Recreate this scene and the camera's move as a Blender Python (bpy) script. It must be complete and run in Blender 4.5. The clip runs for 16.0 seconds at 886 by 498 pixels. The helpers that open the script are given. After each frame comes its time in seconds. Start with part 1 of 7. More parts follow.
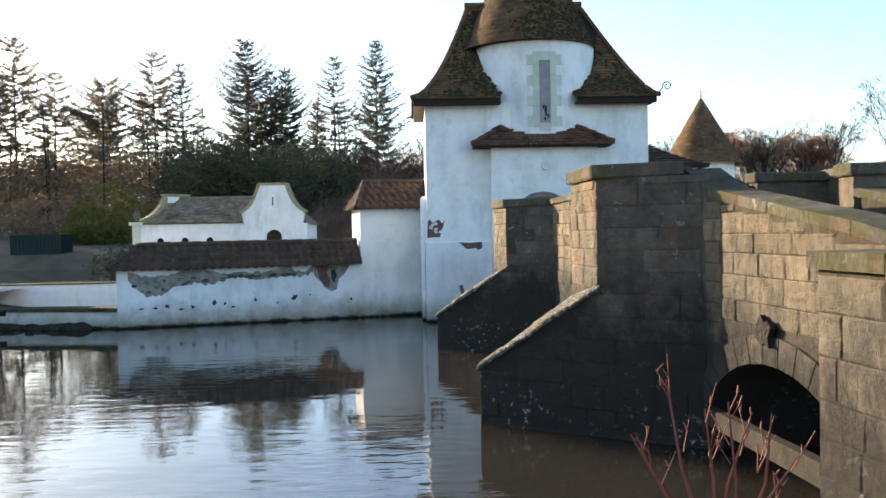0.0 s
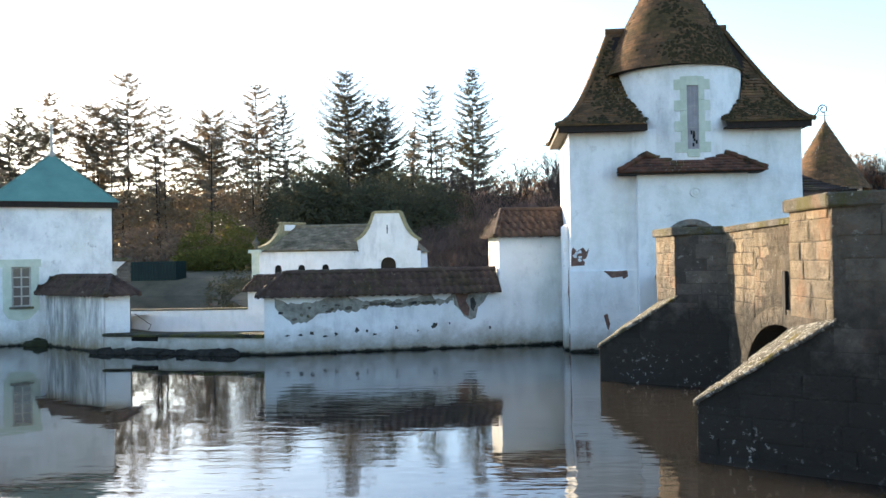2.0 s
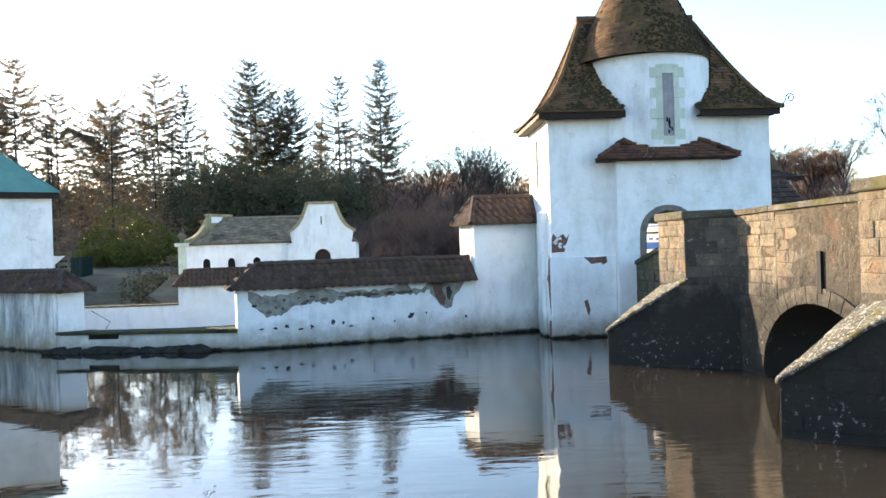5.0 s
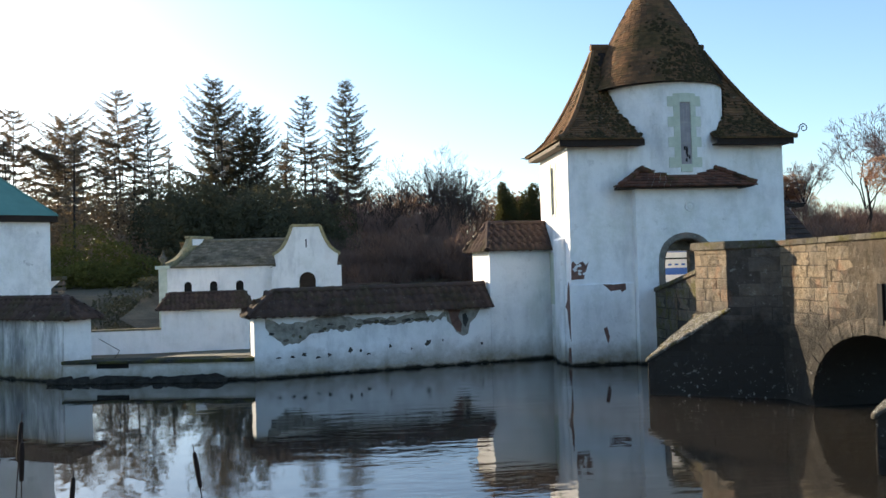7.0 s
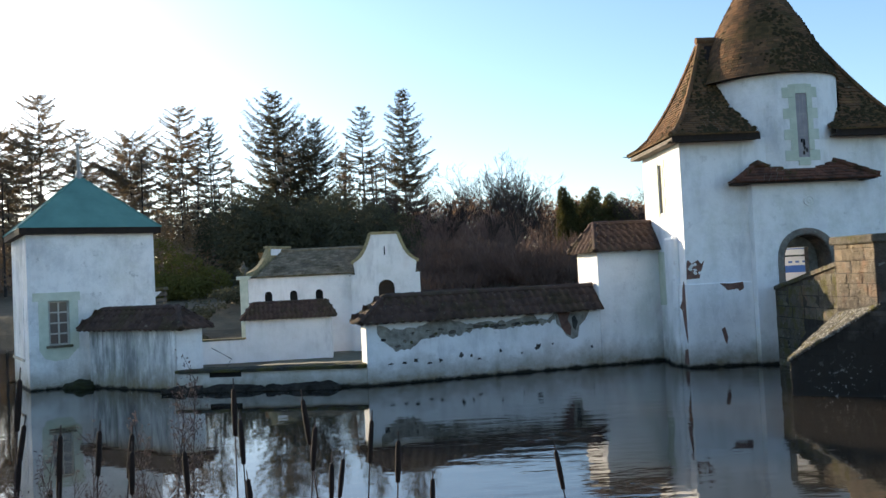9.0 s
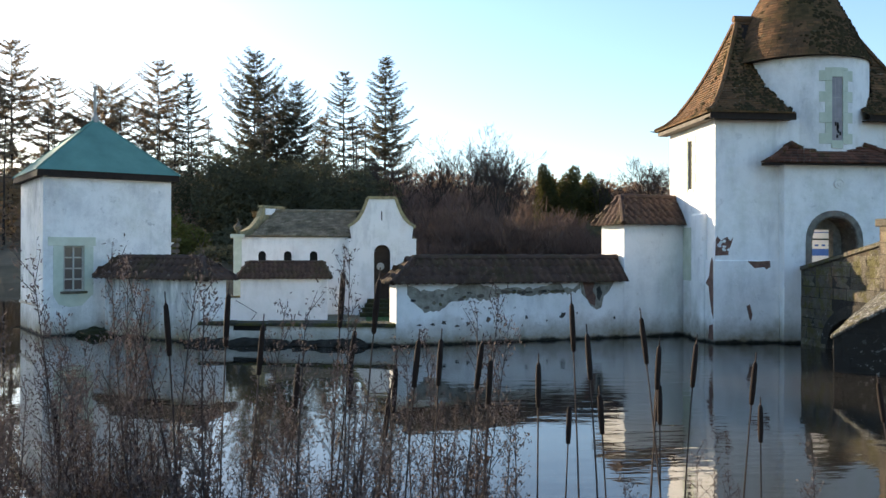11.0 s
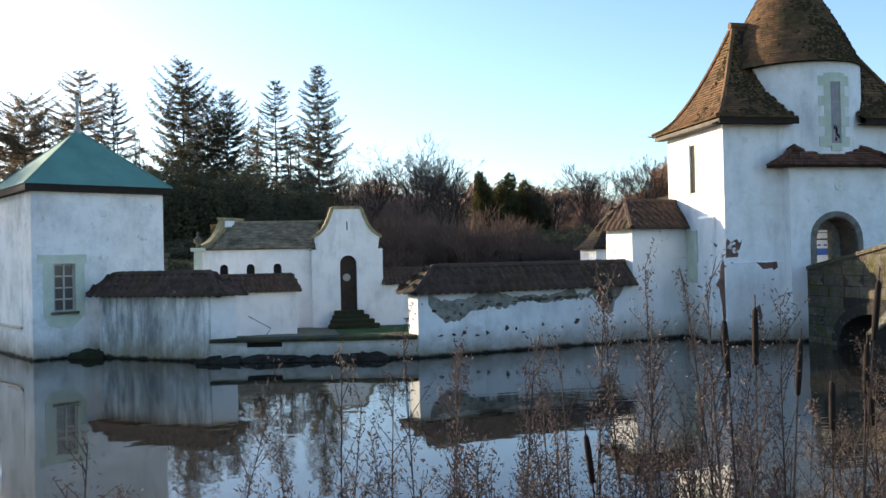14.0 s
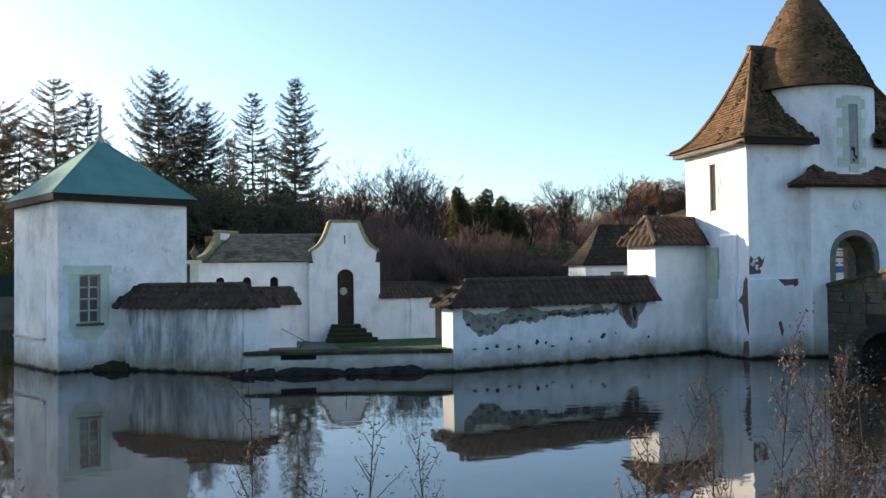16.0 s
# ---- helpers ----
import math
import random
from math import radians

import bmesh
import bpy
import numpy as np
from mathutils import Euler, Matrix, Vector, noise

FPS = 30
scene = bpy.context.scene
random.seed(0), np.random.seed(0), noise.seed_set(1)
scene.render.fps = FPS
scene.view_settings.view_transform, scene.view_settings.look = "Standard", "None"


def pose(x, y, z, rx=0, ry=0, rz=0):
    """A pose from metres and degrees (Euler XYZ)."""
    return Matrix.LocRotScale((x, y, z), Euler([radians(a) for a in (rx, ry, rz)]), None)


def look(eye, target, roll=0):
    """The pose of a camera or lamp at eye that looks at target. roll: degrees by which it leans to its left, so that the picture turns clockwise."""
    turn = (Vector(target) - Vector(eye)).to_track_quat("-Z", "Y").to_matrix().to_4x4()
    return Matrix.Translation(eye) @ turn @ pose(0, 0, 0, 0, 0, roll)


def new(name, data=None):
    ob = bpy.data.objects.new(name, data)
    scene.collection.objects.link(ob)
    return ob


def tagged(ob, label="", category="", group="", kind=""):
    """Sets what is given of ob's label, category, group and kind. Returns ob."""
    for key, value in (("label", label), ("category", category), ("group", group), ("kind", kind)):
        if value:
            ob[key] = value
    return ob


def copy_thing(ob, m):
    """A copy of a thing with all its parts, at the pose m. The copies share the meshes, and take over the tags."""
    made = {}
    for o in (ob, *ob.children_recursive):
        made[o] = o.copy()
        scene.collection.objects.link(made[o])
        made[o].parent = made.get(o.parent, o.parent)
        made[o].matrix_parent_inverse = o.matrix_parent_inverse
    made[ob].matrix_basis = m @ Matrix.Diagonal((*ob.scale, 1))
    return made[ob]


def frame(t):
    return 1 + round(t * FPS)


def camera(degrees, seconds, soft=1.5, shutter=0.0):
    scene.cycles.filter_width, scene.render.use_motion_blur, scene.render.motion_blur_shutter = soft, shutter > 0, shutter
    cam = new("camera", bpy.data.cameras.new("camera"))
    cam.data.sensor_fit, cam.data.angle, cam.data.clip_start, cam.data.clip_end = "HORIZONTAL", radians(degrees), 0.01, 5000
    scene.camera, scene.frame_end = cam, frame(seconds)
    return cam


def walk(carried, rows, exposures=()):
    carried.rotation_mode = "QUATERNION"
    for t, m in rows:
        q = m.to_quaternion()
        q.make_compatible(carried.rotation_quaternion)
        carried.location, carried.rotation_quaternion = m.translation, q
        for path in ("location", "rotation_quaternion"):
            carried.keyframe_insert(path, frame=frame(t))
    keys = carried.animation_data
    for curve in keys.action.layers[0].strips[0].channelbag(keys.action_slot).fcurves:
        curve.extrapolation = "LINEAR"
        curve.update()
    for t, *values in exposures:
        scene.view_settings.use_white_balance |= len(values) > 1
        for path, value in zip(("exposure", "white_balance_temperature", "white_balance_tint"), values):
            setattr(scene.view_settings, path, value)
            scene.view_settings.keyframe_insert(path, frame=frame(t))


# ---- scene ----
cam = camera(54.8, 16.0)
PATH = [
    (0, (-0.418, -22.665, 2.397), (-0.345, -20.667, 2.356), -1.1),
    (0.5, (-0.811, -22.697, 2.448), (-0.779, -20.698, 2.516), -1.5),
    (1, (-1.172, -22.628, 2.417), (-1.143, -20.631, 2.523), -2.3),
    (1.5, (-1.535, -22.569, 2.434), (-1.578, -20.57, 2.425), -3.0),
    (2, (-1.96, -22.507, 2.456), (-2.083, -20.511, 2.482), -1.0),
    (2.5, (-2.251, -22.379, 2.453), (-2.339, -20.381, 2.446), -1.6),
    (3, (-2.587, -22.334, 2.453), (-2.669, -20.335, 2.452), -2.6),
    (3.5, (-3.058, -22.385, 2.416), (-3.138, -20.387, 2.436), 1.1),
    (4, (-3.472, -22.368, 2.362), (-3.455, -20.373, 2.232), -0.9),
    (4.5, (-3.824, -22.258, 2.342), (-3.764, -20.263, 2.209), -1.5),
    (5, (-4.226, -22.133, 2.394), (-4.101, -20.137, 2.397), -1.8),
    (5.2, (-4.393, -22.128, 2.415), (-4.193, -20.138, 2.427), -1.1),
    (7.3, (-6.198, -21.72, 2.63), (-5.963, -19.735, 2.698), -1.7),
    (7.5, (-6.385, -21.686, 2.588), (-6.21, -19.696, 2.689), -1.7),
    (8, (-6.803, -21.646, 2.55), (-6.541, -19.667, 2.672), -0.5),
    (8.5, (-7.196, -21.54, 2.54), (-7.039, -19.547, 2.601), -2.7),
    (8.7, (-7.283, -21.403, 2.57), (-7.166, -19.407, 2.64), -3.0),
    (10.8, (-9.054, -21.06, 2.321), (-8.826, -19.074, 2.362), 0.3),
    (11, (-9.182, -21.015, 2.329), (-8.975, -19.025, 2.335), 0.1),
    (11.5, (-9.589, -20.861, 2.341), (-9.384, -18.872, 2.384), -1.3),
    (12, (-9.987, -20.766, 2.306), (-9.736, -18.783, 2.356), -1.5),
    (12.5, (-10.389, -20.639, 2.323), (-10.169, -18.652, 2.265), -2.4),
    (13, (-10.777, -20.483, 2.365), (-10.54, -18.498, 2.43), -0.3),
    (13.5, (-11.201, -20.414, 2.344), (-10.834, -18.448, 2.377), 0.4),
    (14, (-11.587, -20.326, 2.364), (-11.192, -18.366, 2.388), -1.3),
    (14.5, (-12.022, -20.24, 2.381), (-11.622, -18.282, 2.471), -0.2),
    (15, (-12.492, -20.25, 2.351), (-12.077, -18.294, 2.284), -1.0),
    (15.5, (-12.874, -20.122, 2.397), (-12.44, -18.17, 2.406), -0.7),
    (16, (-13.312, -20.085, 2.366), (-12.833, -18.144, 2.424), -0.8),
]
walk(cam, [(t, look(eye, target, roll)) for t, eye, target, roll in PATH], [
    (0.0, 2.21, 6290, 10),
    (0.5, 2.24, 6280, 10),
    (1.0, 2.06, 6240, 10),
    (1.5, 2.28, 6260, 10),
    (2.0, 2.46, 6250, 10),
    (2.5, 2.43, 6210, 10),
    (3.0, 2.52, 6230, 10),
    (3.5, 2.46, 6220, 10),
    (4.0, 2.62, 6210, 10),
    (4.5, 2.81, 6200, 10),
    (5.0, 2.66, 6190, 10),
    (5.2, 2.62, 6190, 10),
    (7.3, 1.66, 6050, 10),
    (7.5, 1.63, 6050, 10),
    (8.0, 1.45, 6040, 10),
    (8.5, 1.68, 6030, 10),
    (8.7, 1.68, 6030, 10),
    (10.8, 1.81, 6070, 10),
    (11.0, 1.86, 6160, 10),
    (11.5, 1.84, 6150, 10),
    (12.0, 1.58, 6050, 10),
    (12.5, 1.97, 6160, 10),
    (13.0, 1.91, 6180, 10),
    (13.5, 1.73, 6020, 10),
    (14.0, 1.79, 6010, 10),
    (14.5, 1.61, 6000, 10),
    (15.0, 1.82, 5950, 10),
    (15.5, 1.97, 6080, 10),
    (16.0, 1.62, 5970, 10),
])

# ---- world, sun ----
SUN_AZ, SUN_EL = math.radians(46), math.radians(15)
sun_dir = Vector((-math.cos(SUN_AZ) * math.cos(SUN_EL), math.sin(SUN_AZ) * math.cos(SUN_EL), math.sin(SUN_EL)))
world = bpy.data.worlds.new("world")
scene.world = world
world.use_nodes = True
wn = world.node_tree.nodes
sky = wn.new("ShaderNodeTexSky")
sky.sky_type = "NISHITA"
sky.sun_disc = False
sky.sun_elevation = SUN_EL
sky.sun_rotation = math.atan2(sun_dir.x, sun_dir.y)
sky.air_density, sky.dust_density, sky.ozone_density = 1.0, 0.8, 2.1
wn["Background"].inputs["Strength"].default_value = 0.085
world.node_tree.links.new(sky.outputs[0], wn["Background"].inputs["Color"])
sun_lamp = new("sun", bpy.data.lights.new("sun", "SUN"))
sun_lamp.data.energy, sun_lamp.data.angle, sun_lamp.data.color = 3.6, math.radians(0.5), (1.0, 0.79, 0.53)
sun_lamp.matrix_world = look(sun_dir * 60, (0, 0, 0))


# ---- materials ----
class Mat:
    """A small builder of node materials."""

    def __init__(self, name, rough=0.8, metal=0.0, spec=0.4):
        self.m = bpy.data.materials.new(name)
        self.m.use_nodes = True
        self.t = self.m.node_tree
        self.b = self.t.nodes["Principled BSDF"]
        self.b.inputs["Roughness"].default_value = rough
        self.b.inputs["Metallic"].default_value = metal
        self.b.inputs["Specular IOR Level"].default_value = spec
        self.pos = self.node("ShaderNodeTexCoord").outputs["Object"]

    def node(self, kind, **kw):
        n = self.t.nodes.new(kind)
        for k, v in kw.items():
            n.inputs[k].default_value = v
        return n

    def link(self, a, b):
        self.t.links.new(a, b)

    def world_pos(self):
        g = self.t.nodes.new("ShaderNodeNewGeometry")
        self.pos = g.outputs["Position"]
        return self

    def stretch(self, sx, sy, sz):
        n = self.t.nodes.new("ShaderNodeMapping")
        n.inputs["Scale"].default_value = (sx, sy, sz)
        self.link(self.pos, n.inputs["Vector"])
        return n.outputs[0]

    def noise(self, scale, detail=4, rough=0.6, at=None):
        n = self.node("ShaderNodeTexNoise", Scale=scale, Detail=detail, Roughness=rough)
        self.link(at or self.pos, n.inputs["Vector"])
        return n.outputs["Fac"]

    def ramp(self, fac, stops):
        n = self.t.nodes.new("ShaderNodeValToRGB")
        e = n.color_ramp.elements
        while len(e) < len(stops):
            e.new(0.5)
        for s, (p, c) in zip(e, stops):
            s.position = p
            s.color = (*c, 1) if isinstance(c, tuple) else (c, c, c, 1)
        self.link(fac, n.inputs[0])
        return n.outputs[0]

    def mix(self, fac, a, b, mode="MIX"):
        n = self.t.nodes.new("ShaderNodeMix")
        n.data_type, n.blend_type = "RGBA", mode
        for k, v in ((0, fac), (6, a), (7, b)):
            if isinstance(v, (int, float)):
                n.inputs[k].default_value = v
            elif isinstance(v, tuple):
                n.inputs[k].default_value = (*v, 1)
            else:
                self.link(v, n.inputs[k])
        return n.outputs[2]

    def math(self, op, a, b=0.0):
        n = self.t.nodes.new("ShaderNodeMath")
        n.operation = op
        for k, v in ((0, a), (1, b)):
            if isinstance(v, (int, float)):
                n.inputs[k].default_value = v
            else:
                self.link(v, n.inputs[k])
        return n.outputs[0]

    def height(self):
        g = self.t.nodes.new("ShaderNodeNewGeometry")
        s = self.t.nodes.new("ShaderNodeSeparateXYZ")
        self.link(g.outputs["Position"], s.inputs[0])
        return s.outputs["Z"]

    def random(self):
        return self.t.nodes.new("ShaderNodeObjectInfo").outputs["Random"]

    def island(self):
        return self.t.nodes.new("ShaderNodeNewGeometry").outputs["Random Per Island"]

    def color(self, c):
        if isinstance(c, tuple):
            self.b.inputs["Base Color"].default_value = (*c, 1)
        else:
            self.link(c, self.b.inputs["Base Color"])
        return self

    def rough(self, r):
        self.link(r, self.b.inputs["Roughness"])
        return self

    def bump(self, h, strength=0.3, dist=0.02):
        n = self.node("ShaderNodeBump", Strength=strength, Distance=dist)
        self.link(h, n.inputs["Height"])
        self.link(n.outputs[0], self.b.inputs["Normal"])
        return self


def limewash(name, dirt=0.5, green=0.25, lake=True, drip=0.4):
    """White limewash with soft grey mould, rain drips in places, flaked spots and, at the lake, an algae band above the water."""
    k = Mat(name, 0.9, spec=0.2).world_pos()
    streak = k.ramp(k.noise(1.0, 5, 0.66, k.stretch(2.3, 2.3, 0.62)), [(0.48, 0.0), (0.70, 1.0)] if drip < 0.9 else [(0.36, 0.0), (0.62, 1.0)])
    where = k.ramp(k.noise(0.42, 3), [(0.44, 0.12 if drip < 0.9 else 0.75), (0.62, 1.0)])
    mould = k.ramp(k.noise(0.85, 9, 0.76), [(0.47, 0.0), (0.64, 1.0)])
    blot = k.ramp(k.noise(0.9, 7, 0.72, k.stretch(1.0, 1.0, 0.8)), [(0.50, 0.0), (0.68, 1.0)])
    flake = k.ramp(k.noise(4.5, 6, 0.75), [(0.62, 0.0), (0.69, 1.0)])
    fine = k.noise(14, 5, 0.7)
    c = k.mix(fine, (0.90, 0.895, 0.885), (0.84, 0.835, 0.82))
    c = k.mix(k.math("MULTIPLY", mould, dirt * 0.66), c, (0.42, 0.43, 0.44))
    c = k.mix(k.math("MULTIPLY", k.math("MULTIPLY", streak, where), drip), c, (0.27, 0.28, 0.28) if drip < 0.9 else (0.17, 0.18, 0.18))
    if drip > 0.9:
        run = k.ramp(k.noise(1.0, 6, 0.7, k.stretch(5.5, 5.5, 0.8)), [(0.47, 0.0), (0.60, 1.0)])
        c = k.mix(k.math("MULTIPLY", run, k.ramp(k.noise(0.7, 4), [(0.38, 0.2), (0.58, 0.75)])), c, (0.17, 0.18, 0.175))
    c = k.mix(k.math("MULTIPLY", blot, green), c, (0.47, 0.50, 0.40))
    c = k.mix(k.math("MULTIPLY", flake, 0.28), c, (0.50, 0.46, 0.41))
    fleck = k.ramp(k.noise(2.4, 9, 0.76), [(0.59, 0.0), (0.67, 1.0)])
    c = k.mix(k.math("MULTIPLY", fleck, dirt * 0.75), c, (0.24, 0.24, 0.235))
    pink = k.ramp(k.noise(0.55, 3), [(0.58, 0.0), (0.75, 0.30)])
    c = k.mix(pink, c, (0.62, 0.51, 0.46))
    if lake:
        tide = k.math("ADD", k.height(), k.math("MULTIPLY", k.noise(2.2, 6, 0.7), -0.85))
        c = k.mix(k.ramp(k.math("ADD", tide, 0.5), [(0.05, 0.95), (0.78, 0.0)]), c, (0.20, 0.165, 0.095))
        line = k.math("ADD", k.height(), k.math("MULTIPLY", k.noise(3.2, 6, 0.7), -0.24))
        c = k.mix(k.ramp(k.math("ADD", line, 0.12), [(0.03, 1.0), (0.10, 0.0)]), c, (0.020, 0.018, 0.013))
    k.color(c)
    k.bump(k.math("ADD", k.noise(5, 5, 0.7), k.math("ADD", k.math("MULTIPLY", fine, 0.5), k.math("MULTIPLY", flake, -0.3))), 0.45, 0.03)
    return k.m


def sandstone(name, light, dark, lichen=0.35, wet=True, moss=0.0):
    """Weathered ashlar: every block a little different, grey and rusty stretches, lichen spots, dark algae near the
    water, and above it a wider darkening, part stain and part painted shade.
    """
    k = Mat(name, 0.94, spec=0.12).world_pos()
    c = k.mix(k.random(), light, dark)
    grey = k.ramp(k.noise(0.9, 5, 0.65), [(0.42, 0.0), (0.62, 0.6)])
    c = k.mix(grey, c, tuple(0.6 * dark[1] + 0.25 * v for v in light))
    c = k.mix(k.ramp(k.noise(3.5, 7, 0.75), [(0.38, 0.0), (0.68, 0.8)]), c, tuple(v * 0.5 for v in dark))
    red = k.ramp(k.noise(1.6, 3), [(0.58, 0.0), (0.70, 0.45)])
    c = k.mix(red, c, tuple(a * b for a, b in zip(light, (0.85, 0.55, 0.45))))
    spots = k.math("MULTIPLY", k.ramp(k.noise(8, 5, 0.66), [(0.60, 0.0), (0.66, 1.0)]), k.ramp(k.noise(1.1, 3), [(0.42, 0.1), (0.60, 1.0)]))
    c = k.mix(k.math("MULTIPLY", spots, lichen), c, (0.50, 0.50, 0.44))
    if moss:
        c = k.mix(k.ramp(k.noise(2.3, 6, 0.7), [(0.47, 0.0), (0.58, moss)]), c, (0.105, 0.098, 0.028))
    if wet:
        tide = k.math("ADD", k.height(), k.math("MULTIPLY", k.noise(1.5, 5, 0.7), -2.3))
        # wide darkening of the lower faces: stain, with their shade painted in
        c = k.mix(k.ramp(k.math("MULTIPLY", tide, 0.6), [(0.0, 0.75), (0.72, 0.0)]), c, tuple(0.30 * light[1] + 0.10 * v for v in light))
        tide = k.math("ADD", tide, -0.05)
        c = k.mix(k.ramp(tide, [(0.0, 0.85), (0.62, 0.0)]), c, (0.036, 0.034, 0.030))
        white = k.math("MULTIPLY", k.ramp(k.noise(10, 5, 0.62), [(0.60, 0.0), (0.645, 0.9)]), k.ramp(k.noise(1.3, 3), [(0.40, 0.0), (0.60, 1.0)]))
        low = k.ramp(k.height(), [(0.1, 1.0), (1.0, 0.0)])
        c = k.mix(k.math("MULTIPLY", white, low), c, (0.42, 0.42, 0.39))
    k.color(c)
    k.bump(k.math("ADD", k.noise(9, 8, 0.78), k.math("MULTIPLY", k.noise(3, 4), 1.4)), 1.0, 0.085)
    return k.m


def lichened(name):
    """Old coping stone under crusts of pale lichen and yellow moss."""
    k = Mat(name, 0.95, spec=0.1).world_pos()
    c = k.mix(k.ramp(k.noise(4, 6, 0.7), [(0.35, 0.0), (0.65, 1.0)]), (0.150, 0.138, 0.112), (0.062, 0.059, 0.051))
    c = k.mix(k.ramp(k.noise(13, 5, 0.68), [(0.54, 0.0), (0.60, 0.75)]), c, (0.40, 0.39, 0.35))
    c = k.mix(k.ramp(k.noise(30, 3, 0.6), [(0.60, 0.0), (0.66, 0.8)]), c, (0.56, 0.55, 0.50))
    c = k.mix(k.ramp(k.noise(2.6, 6, 0.74), [(0.55, 0.0), (0.63, 0.85)]), c, (0.115, 0.097, 0.026))
    k.color(c)
    k.bump(k.math("ADD", k.noise(11, 7, 0.75), k.noise(3, 4)), 1.0, 0.06)
    return k.m


def plain_tiles(name, base, deep, moss, lichen=0.3):
    """Clay plain tiles, each tile its own tone, with moss cushions and pale lichen."""
    k = Mat(name, 0.92, spec=0.15).world_pos()
    c = k.mix(k.island(), base, deep)
    c = k.mix(k.ramp(k.noise(3.0, 6, 0.7), [(0.40, 0.0), (0.68, 0.7)]), c, tuple(v * 0.55 for v in deep))
    spots = k.ramp(k.noise(8, 4, 0.65), [(0.62, 0.0), (0.68, 1.0)])
    c = k.mix(k.math("MULTIPLY", spots, lichen), c, (0.40, 0.36, 0.27))
    c = k.mix(k.ramp(k.noise(1.0, 7, 0.74), [(0.50, 0.0), (0.58, moss)]), c, (0.066, 0.062, 0.018))
    c = k.mix(k.ramp(k.noise(0.65, 6, 0.7), [(0.54, 0.0), (0.62, moss)]), c, (0.024, 0.022, 0.013))
    k.color(c)
    k.bump(k.noise(30, 5, 0.7), 0.6, 0.012)
    return k.m


def simple(name, light, dark, scale=6, rough=0.85, bump=0.4, dist=0.01, metal=0.0, spec=0.3, by="noise", thin=0.0):
    k = Mat(name, rough, metal, spec).world_pos()
    n = k.noise(scale, 6, 0.65)
    c = k.mix(k.ramp(n, [(0.3, 0.0), (0.7, 1.0)]), light, dark)
    if by != "noise":
        c = k.mix(0.5, c, k.mix(k.island() if by == "island" else k.random(), light, dark))
    k.color(c)
    k.bump(k.noise(scale * 5, 4), bump, dist)
    if thin:
        tr = k.node("ShaderNodeBsdfTranslucent")
        k.link(c, tr.inputs["Color"])
        mx = k.node("ShaderNodeMixShader", Fac=thin)
        k.link(k.b.outputs[0], mx.inputs[1])
        k.link(tr.outputs[0], mx.inputs[2])
        k.link(mx.outputs[0], k.t.nodes["Material Output"].inputs["Surface"])
    return k.m


M_WALL = limewash("limewash_tower", 0.40, 0.42, drip=0.42)
M_WALL2 = limewash("limewash_curtain", 0.38, 0.25, drip=0.38)
M_WALL3 = limewash("limewash_stained", 0.72, 0.36, drip=0.45)
# pavilion flanks: stains made heavier so that the colour also carries their shade
M_FLANK = limewash("limewash_flank", 0.90, 0.45, drip=0.7)
M_STUB = limewash("limewash_streaked", 0.98, 0.45, drip=1.0)
M_COURT = limewash("limewash_court", 0.24, 0.20, False)
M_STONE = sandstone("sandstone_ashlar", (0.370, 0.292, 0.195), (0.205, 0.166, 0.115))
# blackened stone of the piers; also stands for shade in the gate arch
M_BLACKSTONE = sandstone("dark_ashlar", (0.310, 0.258, 0.200), (0.155, 0.130, 0.102), 0.55)
# dark pier mortar; in the arch barrels its darkness stands for shade
M_DARKMORTAR = sandstone("dark_mortar", (0.205, 0.170, 0.132), (0.108, 0.091, 0.072), 0.5)
M_RAKE = lichened("lichened_coping")
M_DARKROCK = simple("wet_rock", (0.060, 0.055, 0.045), (0.022, 0.021, 0.018), 4, 0.97, 1.0, 0.07, 0.0, 0.05)
M_MORTAR = sandstone("old_mortar", (0.195, 0.156, 0.108), (0.104, 0.085, 0.062))
M_COPE = sandstone("coping_stone", (0.25, 0.22, 0.165), (0.13, 0.115, 0.09), 0.6, False, 0.7)
M_GREENCOPE = sandstone("mossy_slab", (0.095, 0.093, 0.070), (0.048, 0.048, 0.037), 0.4, False, 0.8)
M_TILE = plain_tiles("clay_plain_tiles", (0.225, 0.122, 0.060), (0.110, 0.069, 0.040), 0.4, 0.3)
M_HOOD = plain_tiles("clay_hood_tiles", (0.20, 0.090, 0.058), (0.085, 0.046, 0.034), 0.75)
M_PAN = plain_tiles("clay_pantiles", (0.122, 0.078, 0.062), (0.054, 0.039, 0.033), 0.3, 0.3)
M_DARKTILE = plain_tiles("dark_roof_tiles", (0.062, 0.044, 0.036), (0.030, 0.024, 0.020), 0.6, 0.25)
M_SLATE = plain_tiles("stone_slates", (0.35, 0.285, 0.200), (0.20, 0.165, 0.115), 0.4, 0.7)
M_FASCIA = simple("dark_timber", (0.035, 0.024, 0.018), (0.015, 0.011, 0.009), 8)
M_WOOD = simple("weathered_timber", (0.16, 0.135, 0.11), (0.08, 0.068, 0.055), 5)
M_BOOM = simple("wet_timber", (0.050, 0.044, 0.037), (0.022, 0.020, 0.017), 5, 0.97, 0.6, 0.02, 0.0, 0.05)
M_COPPER = simple("verdigris_copper", (0.150, 0.290, 0.240), (0.100, 0.205, 0.176), 1.2, 0.75, 0.15, 0.01, spec=0.15)
M_GREENSTONE = simple("pale_green_surround", (0.64, 0.67, 0.56), (0.47, 0.52, 0.41), 3, 0.9, 0.3)
M_PAVE = simple("court_paving", (0.20, 0.175, 0.125), (0.085, 0.085, 0.045), 1.2)
